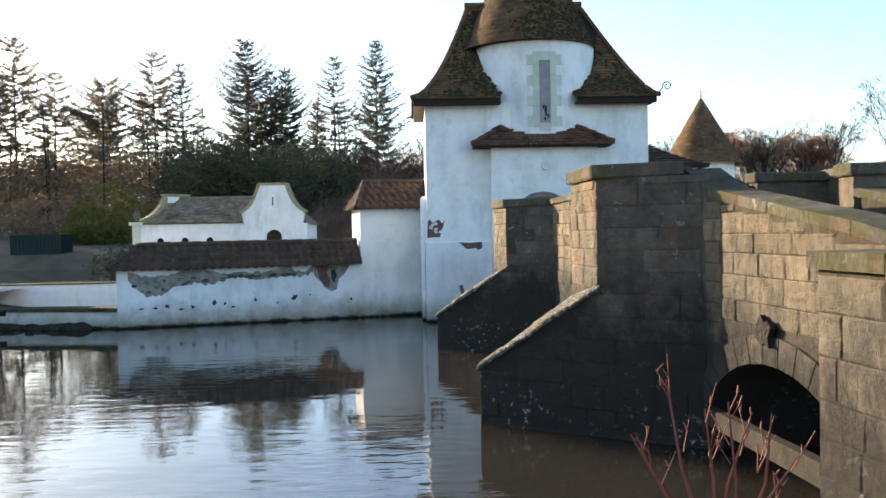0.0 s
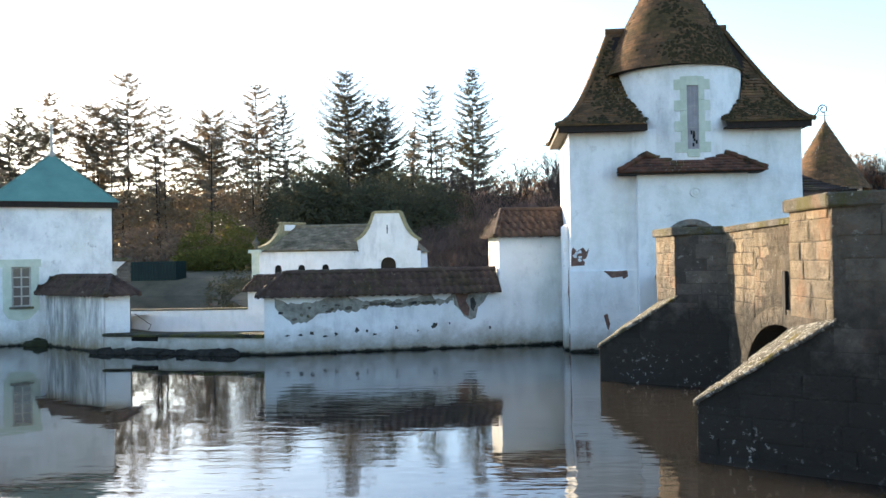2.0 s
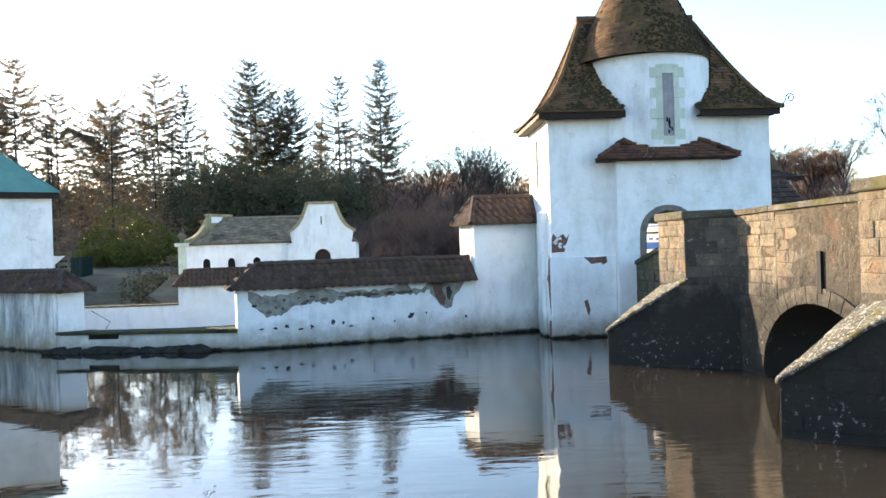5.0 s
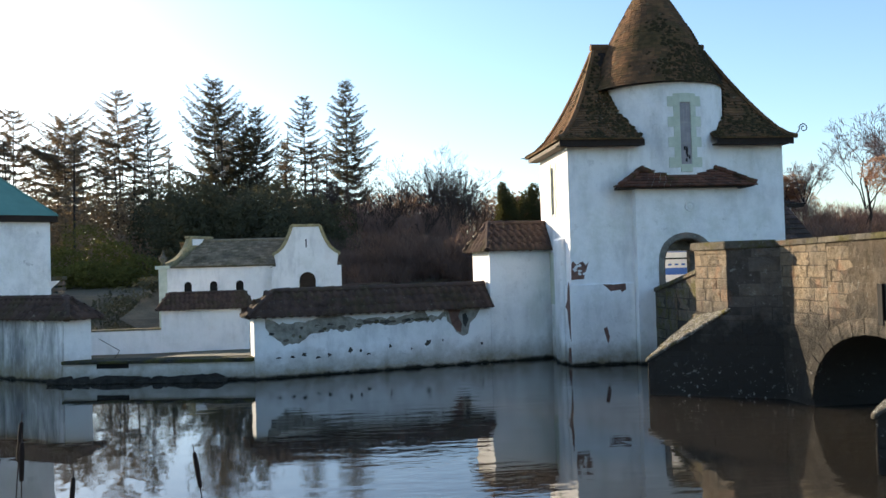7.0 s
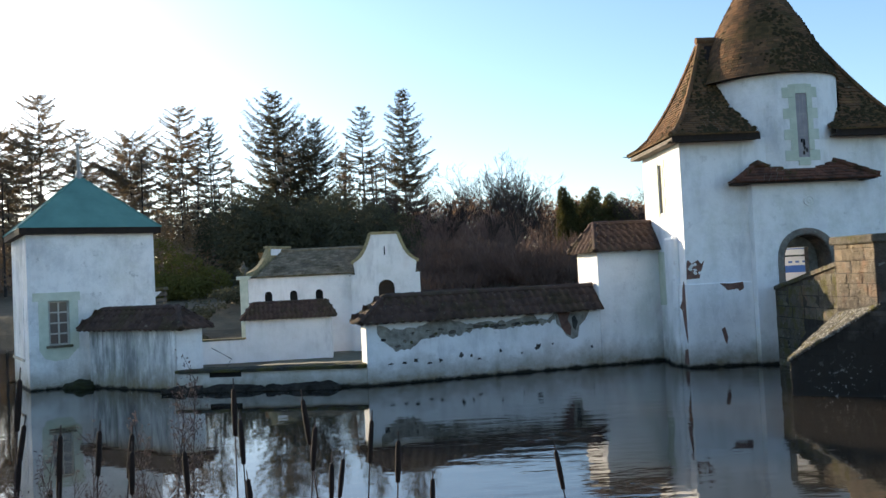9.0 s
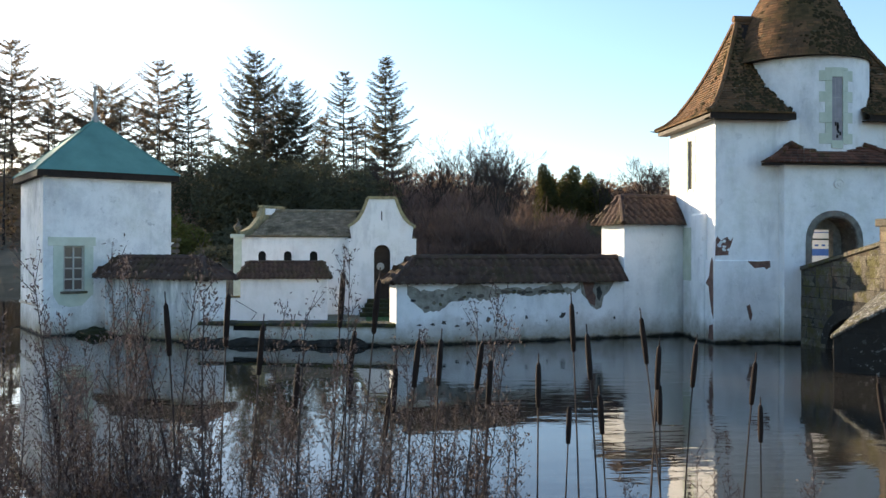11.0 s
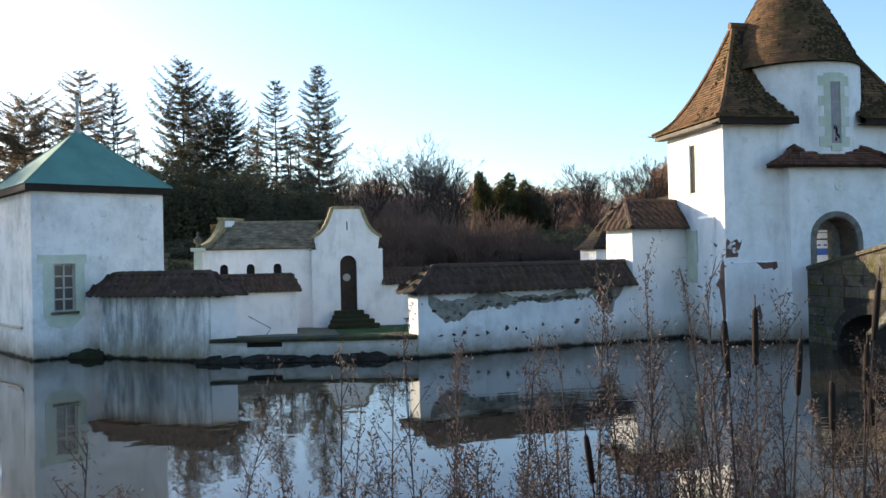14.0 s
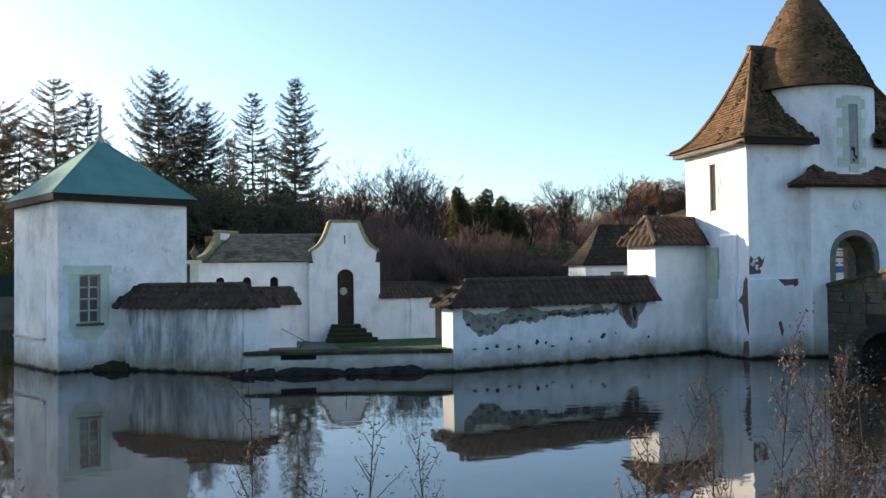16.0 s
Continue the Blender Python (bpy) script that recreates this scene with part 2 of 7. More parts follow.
M_ARCHSTONE = sandstone("arch_stone", (0.40, 0.37, 0.31), (0.26, 0.24, 0.20), 0.4, False)
# pale lilac base: the sky's reflection put into the pane's colour
M_GLASS_PALE = simple("sky_pale_leaded_glass", (0.34, 0.31, 0.33), (0.20, 0.185, 0.20), 2.0, 0.35, 0.1)
M_HOLE = simple("bare_wall_hole", (0.10, 0.095, 0.085), (0.025, 0.024, 0.022), 7, 0.95, 0.8, 0.04)
M_DARK = simple("dark_void", (0.012, 0.011, 0.010), (0.006, 0.006, 0.006), 4)
M_LEAD = simple("lead_flashing", (0.42, 0.40, 0.36), (0.28, 0.27, 0.25), 4, 0.55, 0.2, 0.01, 0.3)
M_PAINT = simple("pale_paint", (0.52, 0.50, 0.44), (0.38, 0.36, 0.32), 6)
M_IRON = simple("wrought_iron", (0.03, 0.03, 0.03), (0.015, 0.015, 0.015), 10, 0.6, 0.2, 0.005, 0.5)
M_BRICK = simple("bare_brick", (0.27, 0.15, 0.115), (0.12, 0.075, 0.060), 7, 0.95, 0.9, 0.05)
M_RUBBLE = simple("bare_rubble", (0.46, 0.435, 0.375), (0.17, 0.16, 0.135), 5.5, 0.95, 1.0, 0.06)
M_GRASS = simple("lawn", (0.055, 0.115, 0.022), (0.030, 0.060, 0.014), 5, 0.95, 0.8, 0.05)
M_MOSS = simple("moss", (0.040, 0.043, 0.014), (0.020, 0.020, 0.011), 6, 0.95, 0.9, 0.05)
M_ROOFMOSS = simple("roof_moss", (0.064, 0.049, 0.023), (0.030, 0.025, 0.014), 3, 0.97, 0.9, 0.03, 0.0, 0.1, by="island")
M_BANK = simple("leafy_bank", (0.160, 0.120, 0.072), (0.075, 0.062, 0.036), 0.6, 0.95, 0.9, 0.08)
M_GREENBOX = simple("green_steel", (0.007, 0.022, 0.019), (0.004, 0.014, 0.012), 2, 0.5, 0.1)
M_NEEDLE = simple("dark_needles", (0.104, 0.095, 0.060), (0.055, 0.053, 0.035), 0.35, 0.9, 0.2, 0.02, by="island", thin=0.5)
M_NEEDLE3 = simple("brown_needles", (0.280, 0.215, 0.145), (0.150, 0.120, 0.082), 0.35, 0.9, 0.2, 0.02, by="island", thin=0.5)
M_THICKET = simple("dark_thicket", (0.118, 0.108, 0.056), (0.064, 0.062, 0.036), 0.4, 0.9, 0.2, 0.02, by="island", thin=0.4)
M_NEEDLE2 = simple("bronze_needles", (0.310, 0.215, 0.120), (0.190, 0.138, 0.080), 0.35, 0.9, 0.2, 0.02, by="island", thin=0.45)
M_CYPRESS = simple("cypress_leaves", (0.120, 0.110, 0.030), (0.045, 0.048, 0.018), 0.5, 0.9, 0.2, 0.02, by="island", thin=0.4)
M_BROWNLEAF = simple("brown_leaves", (0.310, 0.195, 0.120), (0.180, 0.122, 0.080), 0.6, 0.95, 0.2, 0.02, by="island", thin=0.4)
M_RUST = simple("rusty_leaves", (0.420, 0.225, 0.120), (0.235, 0.135, 0.080), 0.6, 0.95, 0.2, 0.02, by="island", thin=0.5)
M_BUSH = simple("olive_leaves", (0.185, 0.165, 0.036), (0.080, 0.078, 0.020), 0.7, 0.95, 0.2, 0.02, by="island", thin=0.4)
M_BARK = simple("bark", (0.070, 0.055, 0.045), (0.030, 0.024, 0.020), 3, 0.95, 0.8, 0.03)
M_TWIG = simple("bare_twigs", (0.070, 0.048, 0.039), (0.036, 0.026, 0.021), 2, 0.9, 0.2, 0.01)
M_BIRCH = simple("birch_twigs", (0.190, 0.135, 0.125), (0.110, 0.080, 0.075), 2, 0.9, 0.2, 0.01)
M_BRUSH = simple("brushwood", (0.300, 0.190, 0.145), (0.165, 0.108, 0.086), 0.4, 0.95, 0.2, 0.01, by="island", thin=0.45)
M_LOWBRUSH = simple("low_brushwood", (0.160, 0.108, 0.085), (0.078, 0.056, 0.046), 0.4, 0.95, 0.2, 0.01, by="island", thin=0.4)
M_REDTWIG = simple("red_twigs", (0.22, 0.075, 0.055), (0.12, 0.040, 0.030), 8, 0.7, 0.2, 0.004)
M_STRAW = simple("dry_stems", (0.076, 0.056, 0.050), (0.036, 0.027, 0.024), 4, 0.9, 0.2, 0.004, by="island", thin=0.2)
M_DOWN = simple("seed_down", (0.125, 0.100, 0.094), (0.070, 0.055, 0.052), 4, 0.95, 0.2, 0.004, by="island", thin=0.2)
M_CATTAIL = simple("bulrush_head", (0.022, 0.013, 0.010), (0.010, 0.007, 0.006), 20, 0.95, 0.5, 0.004)


def water_material():
    k = Mat("lake_water", 0.03, spec=0.5).world_pos()
    k.b.inputs["IOR"].default_value = 1.46
    # turbid: light spreads under the surface, so shadows on it have no edge
    k.b.subsurface_method = "BURLEY"
    k.b.inputs["Subsurface Weight"].default_value = 1.0
    k.b.inputs["Subsurface Radius"].default_value = (1.0, 0.9, 0.75)
    k.b.inputs["Subsurface Scale"].default_value = 1.6
    k.color(k.mix(k.noise(0.15, 3), (0.032, 0.0275, 0.021), (0.025, 0.022, 0.0175)))
    wave = k.node("ShaderNodeTexWave", Scale=0.75, Distortion=5.0, Detail=2.0)
    wave.wave_type = "RINGS"
    shift = k.node("ShaderNodeMapping", Location=(9.0, 13.0, 0.0))
    k.link(k.pos, shift.inputs["Vector"])
    k.link(shift.outputs[0], wave.inputs["Vector"])
    sep = k.t.nodes.new("ShaderNodeSeparateXYZ")
    k.link(k.pos, sep.inputs[0])
    east = k.ramp(k.math("DIVIDE", k.math("ADD", sep.outputs["X"], 14.0), 14.0), [(0.38, 0.0), (0.75, 1.0)])
    patch = k.math("MULTIPLY", east, k.ramp(k.noise(0.22, 2), [(0.38, 0.1), (0.58, 1.0)]))
    h = k.math("ADD", k.math("MULTIPLY", k.noise(0.9, 3, 0.5), 0.55), k.math("ADD", k.math("MULTIPLY", k.math("MULTIPLY", wave.outputs["Fac"], 0.10), patch), k.math("MULTIPLY", k.math("MULTIPLY", k.noise(2.4, 3, 0.5, k.stretch(0.55, 1.7, 1)), 1.35), patch)))
    k.bump(h, 0.055, 0.16)
    return k.m


def pane_material():
    k = Mat("window_glass", 0.12, spec=0.6)
    k.color((0.09, 0.085, 0.085))
    return k.m


M_WATER = water_material()
M_PANE = pane_material()


# ---- mesh helpers ----
def part(name, bm, material, parent=None, label=""):
    me = bpy.data.meshes.new(name)
    bmesh.ops.recalc_face_normals(bm, faces=bm.faces)
    bm.to_mesh(me)
    bm.free()
    me.materials.append(material)
    ob = new(name, me)
    if parent is not None:
        ob.parent = parent
    if label:
        tagged(ob, label)
    return ob


def thing(name, label, category, group="", kind="", at=(0, 0, 0)):
    ob = new(name)
    ob.location = at
    return tagged(ob, label, category, group, kind)


def smooth(ob):
    for p in ob.data.polygons:
        p.use_smooth = True
    return ob


def box(bm, x0, x1, y0, y1, z0, z1, m=None, bevel=0.0):
    vs = [bm.verts.new((x, y, z)) for z in (z0, z1) for x, y in ((x0, y0), (x1, y0), (x1, y1), (x0, y1))]
    fs = [bm.faces.new([vs[i] for i in f]) for f in ((3, 2, 1, 0), (4, 5, 6, 7), (0, 1, 5, 4), (1, 2, 6, 5), (2, 3, 7, 6), (3, 0, 4, 7))]
    if bevel:
        got = bmesh.ops.bevel(bm, geom=list({e for f in fs for e in f.edges}), offset=bevel, segments=1, affect="EDGES")
        vs = list({v for f in got["faces"] for v in f.verts} | {v for v in vs if v.is_valid})
    if m is not None:
        bmesh.ops.transform(bm, matrix=m, verts=vs)
    return vs


def prism(bm, poly, z0, z1, m=None):
    """An upright prism on a plan; z0 and z1 are numbers or one height for each corner."""
    n = len(poly)
    lo = [bm.verts.new((x, y, z0[i] if isinstance(z0, (list, tuple)) else z0)) for i, (x, y) in enumerate(poly)]
    hi = [bm.verts.new((x, y, z1[i] if isinstance(z1, (list, tuple)) else z1)) for i, (x, y) in enumerate(poly)]
    bm.faces.new(lo[::-1])
    bm.faces.new(hi)
    for i in range(n):
        bm.faces.new((lo[i], lo[(i + 1) % n], hi[(i + 1) % n], hi[i]))
    if m is not None:
        bmesh.ops.transform(bm, matrix=m, verts=lo + hi)
    return lo + hi


def slab(bm, profile, y0, y1, m=None):
    """A profile in x, z drawn out along y."""
    a = [bm.verts.new((x, y0, z)) for x, z in profile]
    b = [bm.verts.new((x, y1, z)) for x, z in profile]
    n = len(profile)
    bm.faces.new(a)
    bm.faces.new(b[::-1])
    for i in range(n):
        bm.faces.new((a[i], b[i], b[(i + 1) % n], a[(i + 1) % n]))
    if m is not None:
        bmesh.ops.transform(bm, matrix=m, verts=a + b)
    return a + b


def tube(bm, pts, radii, sides=6):
    """A tapered tube along points."""
    rings = []
    for i, p in enumerate(pts):
        d = (Vector(pts[min(i + 1, len(pts) - 1)]) - Vector(pts[max(i - 1, 0)]))
        d = d.normalized() if d.length > 1e-6 else Vector((0, 0, 1))
        u = d.orthogonal().normalized()
        v = d.cross(u)
        rings.append([bm.verts.new(Vector(p) + (u * math.cos(a) + v * math.sin(a)) * radii[i]) for a in (2 * math.pi * k / sides for k in range(sides))])
    for r, s in zip(rings, rings[1:]):
        for k in range(sides):
            bm.faces.new((r[k], r[(k + 1) % sides], s[(k + 1) % sides], s[k]))
    bm.faces.new(rings[0][::-1])
    bm.faces.new(rings[-1])


def lathe(bm, profile, centre=(0, 0), sides=32, a0=0.0, a1=2 * math.pi):
    full = abs(a1 - a0 - 2 * math.pi) < 1e-6
    n = sides if full else sides + 1
    rings = [[bm.verts.new((centre[0] + r * math.cos(a0 + (a1 - a0) * k / sides), centre[1] + r * math.sin(a0 + (a1 - a0) * k / sides), z)) for k in range(n)] for r, z in profile]
    for r, s in zip(rings, rings[1:]):
        for k in range(sides):
            bm.faces.new((r[k], r[(k + 1) % n], s[(k + 1) % n], s[k]))
    return rings


def along(a, b, z=0.0):
    """A frame at a whose x runs to b: poses things on a wall line."""
    return Matrix.Translation((a[0], a[1], z)) @ Matrix.Rotation(math.atan2(b[1] - a[1], b[0] - a[0]), 4, "Z")


def from_lists(name, verts, faces, material, parent=None, label=""):
    me = bpy.data.meshes.new(name)
    me.from_pydata(verts, [], faces)
    me.materials.append(material)
    ob = new(name, me)
    if parent is not None:
        ob.parent = parent
    if label:
        tagged(ob, label)
    return ob


# ---- setting: water, island, banks ----
def build_setting():
    bm = bmesh.new()
    vs = [bm.verts.new(p) for p in ((-400, -18.0, 0), (400, -18.0, 0), (400, 6, 0), (-400, 6, 0))]
    bm.faces.new(vs)
    vs2 = [bm.verts.new(p) for p in ((-400, 6, 0), (-19.5, 6, 0), (-19.5, 46, 0), (-400, 46, 0))]
    bm.faces.new(vs2)
    bm.faces.new([bm.verts.new(p) for p in ((-19.5, 20.47, 0), (-15.5, 20.47, 0), (-15.5, 46, 0), (-19.5, 46, 0))])
    tagged(part("water", bm, M_WATER), "still brown lake water with light ripples", "water", kind="structure")
    # the ground: one sheet, lake bed, sunken courtyard, wooded far bank
    verts, faces = [], []
    xs = sorted(set([-400, -300, -200, -150, -120, -100, -85] + [-75 + 1.5 * i for i in range(94)] + [75, 90, 110, 150, 220, 300, 400]))
    ys = sorted(set([-400, -200, -100, -60, -40, -30, -26] + [-24 + 0.75 * i for i in range(75)] + [34 + 3 * i for i in range(35)] + [150, 200, 300, 600]))
    for y in ys:
        for x in xs:
            verts.append((x, y, ground_z(x, y)))
    w = len(xs)
    for j in range(len(ys) - 1):
        for i in range(w - 1):
            faces.append((j * w + i, j * w + i + 1, (j + 1) * w + i + 1, (j + 1) * w + i))
    tagged(smooth(from_lists("ground", verts, faces, M_BANK)), "brown leaf-strewn banks and lake bed", "ground", kind="structure")


def ground_z(x, y):
    n = noise.noise(Vector((x * 0.25, y * 0.25, 0.0))) * 0.12
    shore = -17.4 + (0.0 if x < 1.5 else min(1.2, (x - 1.5) * 0.8))
    if y < shore + 1.2:
        k = max(0.0, min(1.0, (shore + 1.2 - y) / 2.6))
        return -0.7 + k * 1.55 + n
    if y < 0 or (y < 43 and x < -19.5):
        return -0.7
    if x < -19.5 and y < 46:
        return -0.7 + 1.8 * (y - 43) / 3 + n
    if y < 32 and x > -19.5 and x < 60:
        return -0.95 + n * 0.4 if y > 2 else -0.7
    k = max(0.0, min(1.0, (y - (45 if x < -19.5 else 32)) / 60))
    return -0.9 + 2.0 * min(1, k * 8 + (1 if x < -19.5 else 0)) + k * 4 + n * 4 * k


build_setting()
HUT_A, HUT_B = (-17.58, 3.17), (-14.55, 4.87)


def wall_block(name, a, b, thick, z0, z1, material, label, category="wall", kind="structure"):
    L = math.dist(a, b)
    bm = bmesh.new()
    m = along(a, b)
    box(bm, 0, L, 0, thick, z0, z1)
    bmesh.ops.transform(bm, matrix=m, verts=bm.verts)
    return tagged(part(name, bm, material), label, category, kind=kind)


# ---- roofs ----
def tile_courses(rows, skip=None, width=0.17, thick=0.022, seed=1):
    """Lapped tiles on courses. rows: for each course line a list of points from left to right; every tile is an island."""
    rng = random.Random(seed)
    verts, faces = [], []
    for i in range(len(rows) - 1):
        (a0, a1), (b0, b1) = rows[i], rows[i + 1]
        a0, a1, b0, b1 = Vector(a0), Vector(a1), Vector(b0), Vector(b1)
        L = (a1 - a0).length
        n = max(1, round(L / width))
        up = (b0 + b1) / 2 - (a0 + a1) / 2
        nor = (a1 - a0).cross(up).normalized() if L > 1e-4 else Vector((0, 0, 1))
        off = 0.5 if i % 2 else 0.0
        for k in range(-1 if off else 0, n):
            u0, u1 = max(0.0, (k + off) / n), min(1.0, (k + off + 1) / n - 0.04 / n)
            if u1 - u0 < 0.1 / n:
                continue
            p, q = a0.lerp(a1, u0), a0.lerp(a1, u1)
            r, s = b0.lerp(b1, u1), b0.lerp(b1, u0)
            mid = (p + q + r + s) / 4
            if skip and skip(mid):
                continue
            lift = nor * (thick + rng.random() * 0.012)
            drop = (p - s) * (0.12 + 0.06 * rng.random())
            j = len(verts)
            verts += [p + drop + lift, q + drop + lift, r + nor * 0.004, s + nor * 0.004, p + drop - nor * 0.01, q + drop - nor * 0.01]
            faces += [(j, j + 1, j + 2, j + 3), (j + 4, j + 5, j + 1, j), (j + 4, j, j + 3), (j + 5, j + 2, j + 1)]
    return [tuple(v) for v in verts], faces


def moss_cushions(name, tiles, chance, parent, seed):
    """Small low domes of moss lying on tiles."""
    rng = random.Random(seed)
    V, F = [], []
    for q in tiles + tiles:
        a, b, c, d = (Vector(p) for p in q)
        mid = (a + b + c + d) / 4
        if rng.random() > chance(mid):
            continue
        nor = (b - a).cross(d - a).normalized()
        if nor.z < 0:
            nor.negate()
        u = (b - a).normalized()
        w = nor.cross(u)
        r = rng.uniform(0.03, 0.095)
        mid += u * rng.uniform(-0.09, 0.09) + w * rng.uniform(-0.06, 0.06)
        j = len(V)
        for k in range(6):
            t = 1.047 * k + rng.uniform(-0.3, 0.3)
            V.append(tuple(mid + (u * math.cos(t) + w * math.sin(t)) * r * rng.uniform(0.7, 1.2) - nor * 0.004))
        V.append(tuple(mid + nor * rng.uniform(0.02, 0.045)))
        F += [(j + k, j + (k + 1) % 6, j + 6) for k in range(6)]
    tagged(from_lists(name, V, F, M_ROOFMOSS, parent, "dark olive moss cushions"), kind="stuff")


# ---- gate tower ----
TOWER_W, TOWER_D, TOWER_H = 5.95, 3.15, 5.78
BAY_C, BAY_R = (3.10, 1.50), 1.72


def arch_points(cx, hw, spring, rise, z0, n=14):
    pts = [(cx - hw, z0)]
    for k in range(n + 1):
        a = math.pi - math.pi * k / n
        pts.append((cx + hw * math.cos(a), spring + rise * math.sin(a) ** 0.85))
    return pts + [(cx + hw, z0)]


def blob(bm, cx, cz, rx, rz, y, seed, t=0.01, n=26, rough=0.5, m=None):
    """An irregular patch, proud of a wall whose face looks to -y."""
    rng = random.Random(seed)
    pts = []
    for k in range(n):
        a = 2 * math.pi * k / n
        r = 1 - rough * rng.random()
        pts.append((cx + rx * r * math.cos(a), cz + rz * r * math.sin(a)))
    slab(bm, pts, y - t, y, m)


def gate_tower():
    T = thing("gate_tower", "white limewashed gate tower with conical tiled turret roof", "tower")
    arch = arch_points(3.05, 0.64, 2.55, 0.72, -0.8)
    bm = bmesh.new()
    slab(bm, [(0, -0.8)] + arch + [(TOWER_W, -0.8), (TOWER_W, TOWER_H), (0, TOWER_H)], 0, 0.4)
    part("front_wall", bm, M_WALL, T)
    for name, dims in (("upper_wall", (0.35, TOWER_W, 0.4, TOWER_D, 3.4, TOWER_H)), ("upper_wall", (0, 0.349, 0.4, 1.49, 3.4, TOWER_H)), ("upper_wall", (0, 0.349, 1.79, TOWER_D, 3.4, TOWER_H)), ("upper_wall", (0, 0.349, 1.49, 1.79, 3.4, 4.05)), ("upper_wall", (0, 0.349, 1.49, 1.79, 5.38, TOWER_H)), ("side_wall", (0, 2.15, 0.4, TOWER_D, -0.8, 3.399)), ("side_wall", (5.5, TOWER_W, 0.4, TOWER_D, -0.8, 3.399)),
                       ("passage_floor", (2.15, 5.5, 0.0, TOWER_D, -0.8, 0.9)), ("back_wall", (2.15, 3.2, 2.85, TOWER_D, 0.9, 3.399)), ("inner_wall", (3.42, 5.5, 0.4, 0.62, 0.9, 3.399)), ("inner_lintel", (2.15, 3.42, 0.4, 0.62, 2.93, 3.399))):
        bm = bmesh.new()
        box(bm, *dims)
        part(name, bm, M_RUBBLE if name.startswith("inner") else M_WALL, T)
    bm = bmesh.new()
    slab(bm, [(1.71, -0.8)] + arch + [(4.50, -0.8), (4.50, 4.62), (1.71, 4.62)], -0.28, 0.002)
    part("porch_wall", bm, M_WALL, T)
    bm = bmesh.new()
    box(bm, -0.05, 1.705, -0.045, 0.3, -0.8, 2.12, None, 0.02)
    part("plinth", bm, M_WALL, T)
    bm = bmesh.new()
    box(bm, 4.505, 6.0, -0.045, 0.3, -0.8, 2.12, None, 0.02)
    part("plinth", bm, M_WALL, T)
    bm = bmesh.new()
    box(bm, -0.055, 0.1, 0.302, 2.0, -0.8, 2.12, None, 0.02)
    part("plinth", bm, M_WALL, T)
    # arch stones
    outer, inner = arch_points(3.05, 0.77, 2.58, 0.82, 1.0, 14), arch_points(3.05, 0.63, 2.55, 0.71, 1.0, 14)
    for k in range(len(outer) - 1):
        bm = bmesh.new()
        slab(bm, [outer[k], outer[k + 1], inner[k + 1], inner[k]], -0.31, -0.1)
        part("arch_stone", bm, M_ARCHSTONE, T)
    # added dark lining of the arch: its reveal's shade put into colour
    o2, i2 = arch_points(3.05, 0.638, 2.55, 0.718, 1.0, 14), arch_points(3.05, 0.60, 2.55, 0.68, 1.0, 14)
    for k in range(len(o2) - 1):
        bm = bmesh.new()
        slab(bm, [o2[k], o2[k + 1], i2[k + 1], i2[k]], -0.285, 0.45)
        part("lining_stone", bm, M_BLACKSTONE, T)
    # rosette
    bm = bmesh.new()
    lathe(bm, [(0.0, 0.05), (0.04, 0.06), (0.06, 0.03), (0.10, 0.03), (0.12, 0.05), (0.13, 0.0)], sides=18)
    bmesh.ops.transform(bm, matrix=Matrix.Translation((3.16, -0.282, 4.08)) @ Matrix.Rotation(math.radians(90), 4, "X"), verts=bm.verts)
    part("rosette", bm, M_WALL, T)
    # the round bay and its window
    bm = bmesh.new()
    lathe(bm, [(BAY_R, 4.7), (BAY_R, 7.42)], BAY_C, 48)
    smooth(part("round_bay", bm, M_WALL, T))
    yb = BAY_C[1] - BAY_R

    def on_bay(x, out):
        return BAY_C[1] - math.sqrt(max(0.01, BAY_R ** 2 - (x - BAY_C[0]) ** 2)) - out

    z, side = 5.12, 0
    while z < 7.05:
        h = 0.27
        for sgn in (-1, 1):
            w = 0.46 if side % 2 == 0 else 0.31
            x0, x1 = (3.16 + sgn * 0.15, 3.16 + sgn * w)
            bm = bmesh.new()
            ya, yb2 = on_bay(x0, 0.035), on_bay(x1, 0.015)
            prism(bm, [(x0, ya), (x1, yb2), (x1, yb2 + 0.12), (x0, ya + 0.12)], z, min(7.08, z + h) - 0.006)
            part("quoin", bm, M_GREENSTONE, T)
        z += h
        side += 1
    for z0, z1 in ((5.00, 5.20), (6.84, 7.08)):
        bm = bmesh.new()
        box(bm, 3.01, 3.31, on_bay(3.16, 0.034), on_bay(3.16, -0.1), z0, z1)
        part("sill" if z0 < 6 else "lintel", bm, M_GREENSTONE, T)
    bm = bmesh.new()
    box(bm, 3.02, 3.30, on_bay(3.16, 0.004), on_bay(3.16, -0.06), 5.20, 6.84)
    pane = part("window_pane", bm, M_GLASS_PALE, T, "narrow leaded glass slit window")
    for k in (1, 2):
        bm = bmesh.new()
        box(bm, 3.02, 3.30, on_bay(3.16, 0.010), on_bay(3.16, 0.003), 5.2 + k * 0.55, 5.215 + k * 0.55)
        part("glazing_bar", bm, M_LEAD, pane)
    rng = random.Random(33)
    for k in range(7):
        bm = bmesh.new()
        x, z = rng.uniform(3.04, 3.24), rng.uniform(5.24, 5.75)
        box(bm, x, x + 0.045, on_bay(3.16, 0.013), on_bay(3.16, 0.002), z, z + rng.uniform(0.06, 0.11))
        part("broken_pane", bm, M_DARK, pane)
    for k in range(1, 3):
        bm = bmesh.new()
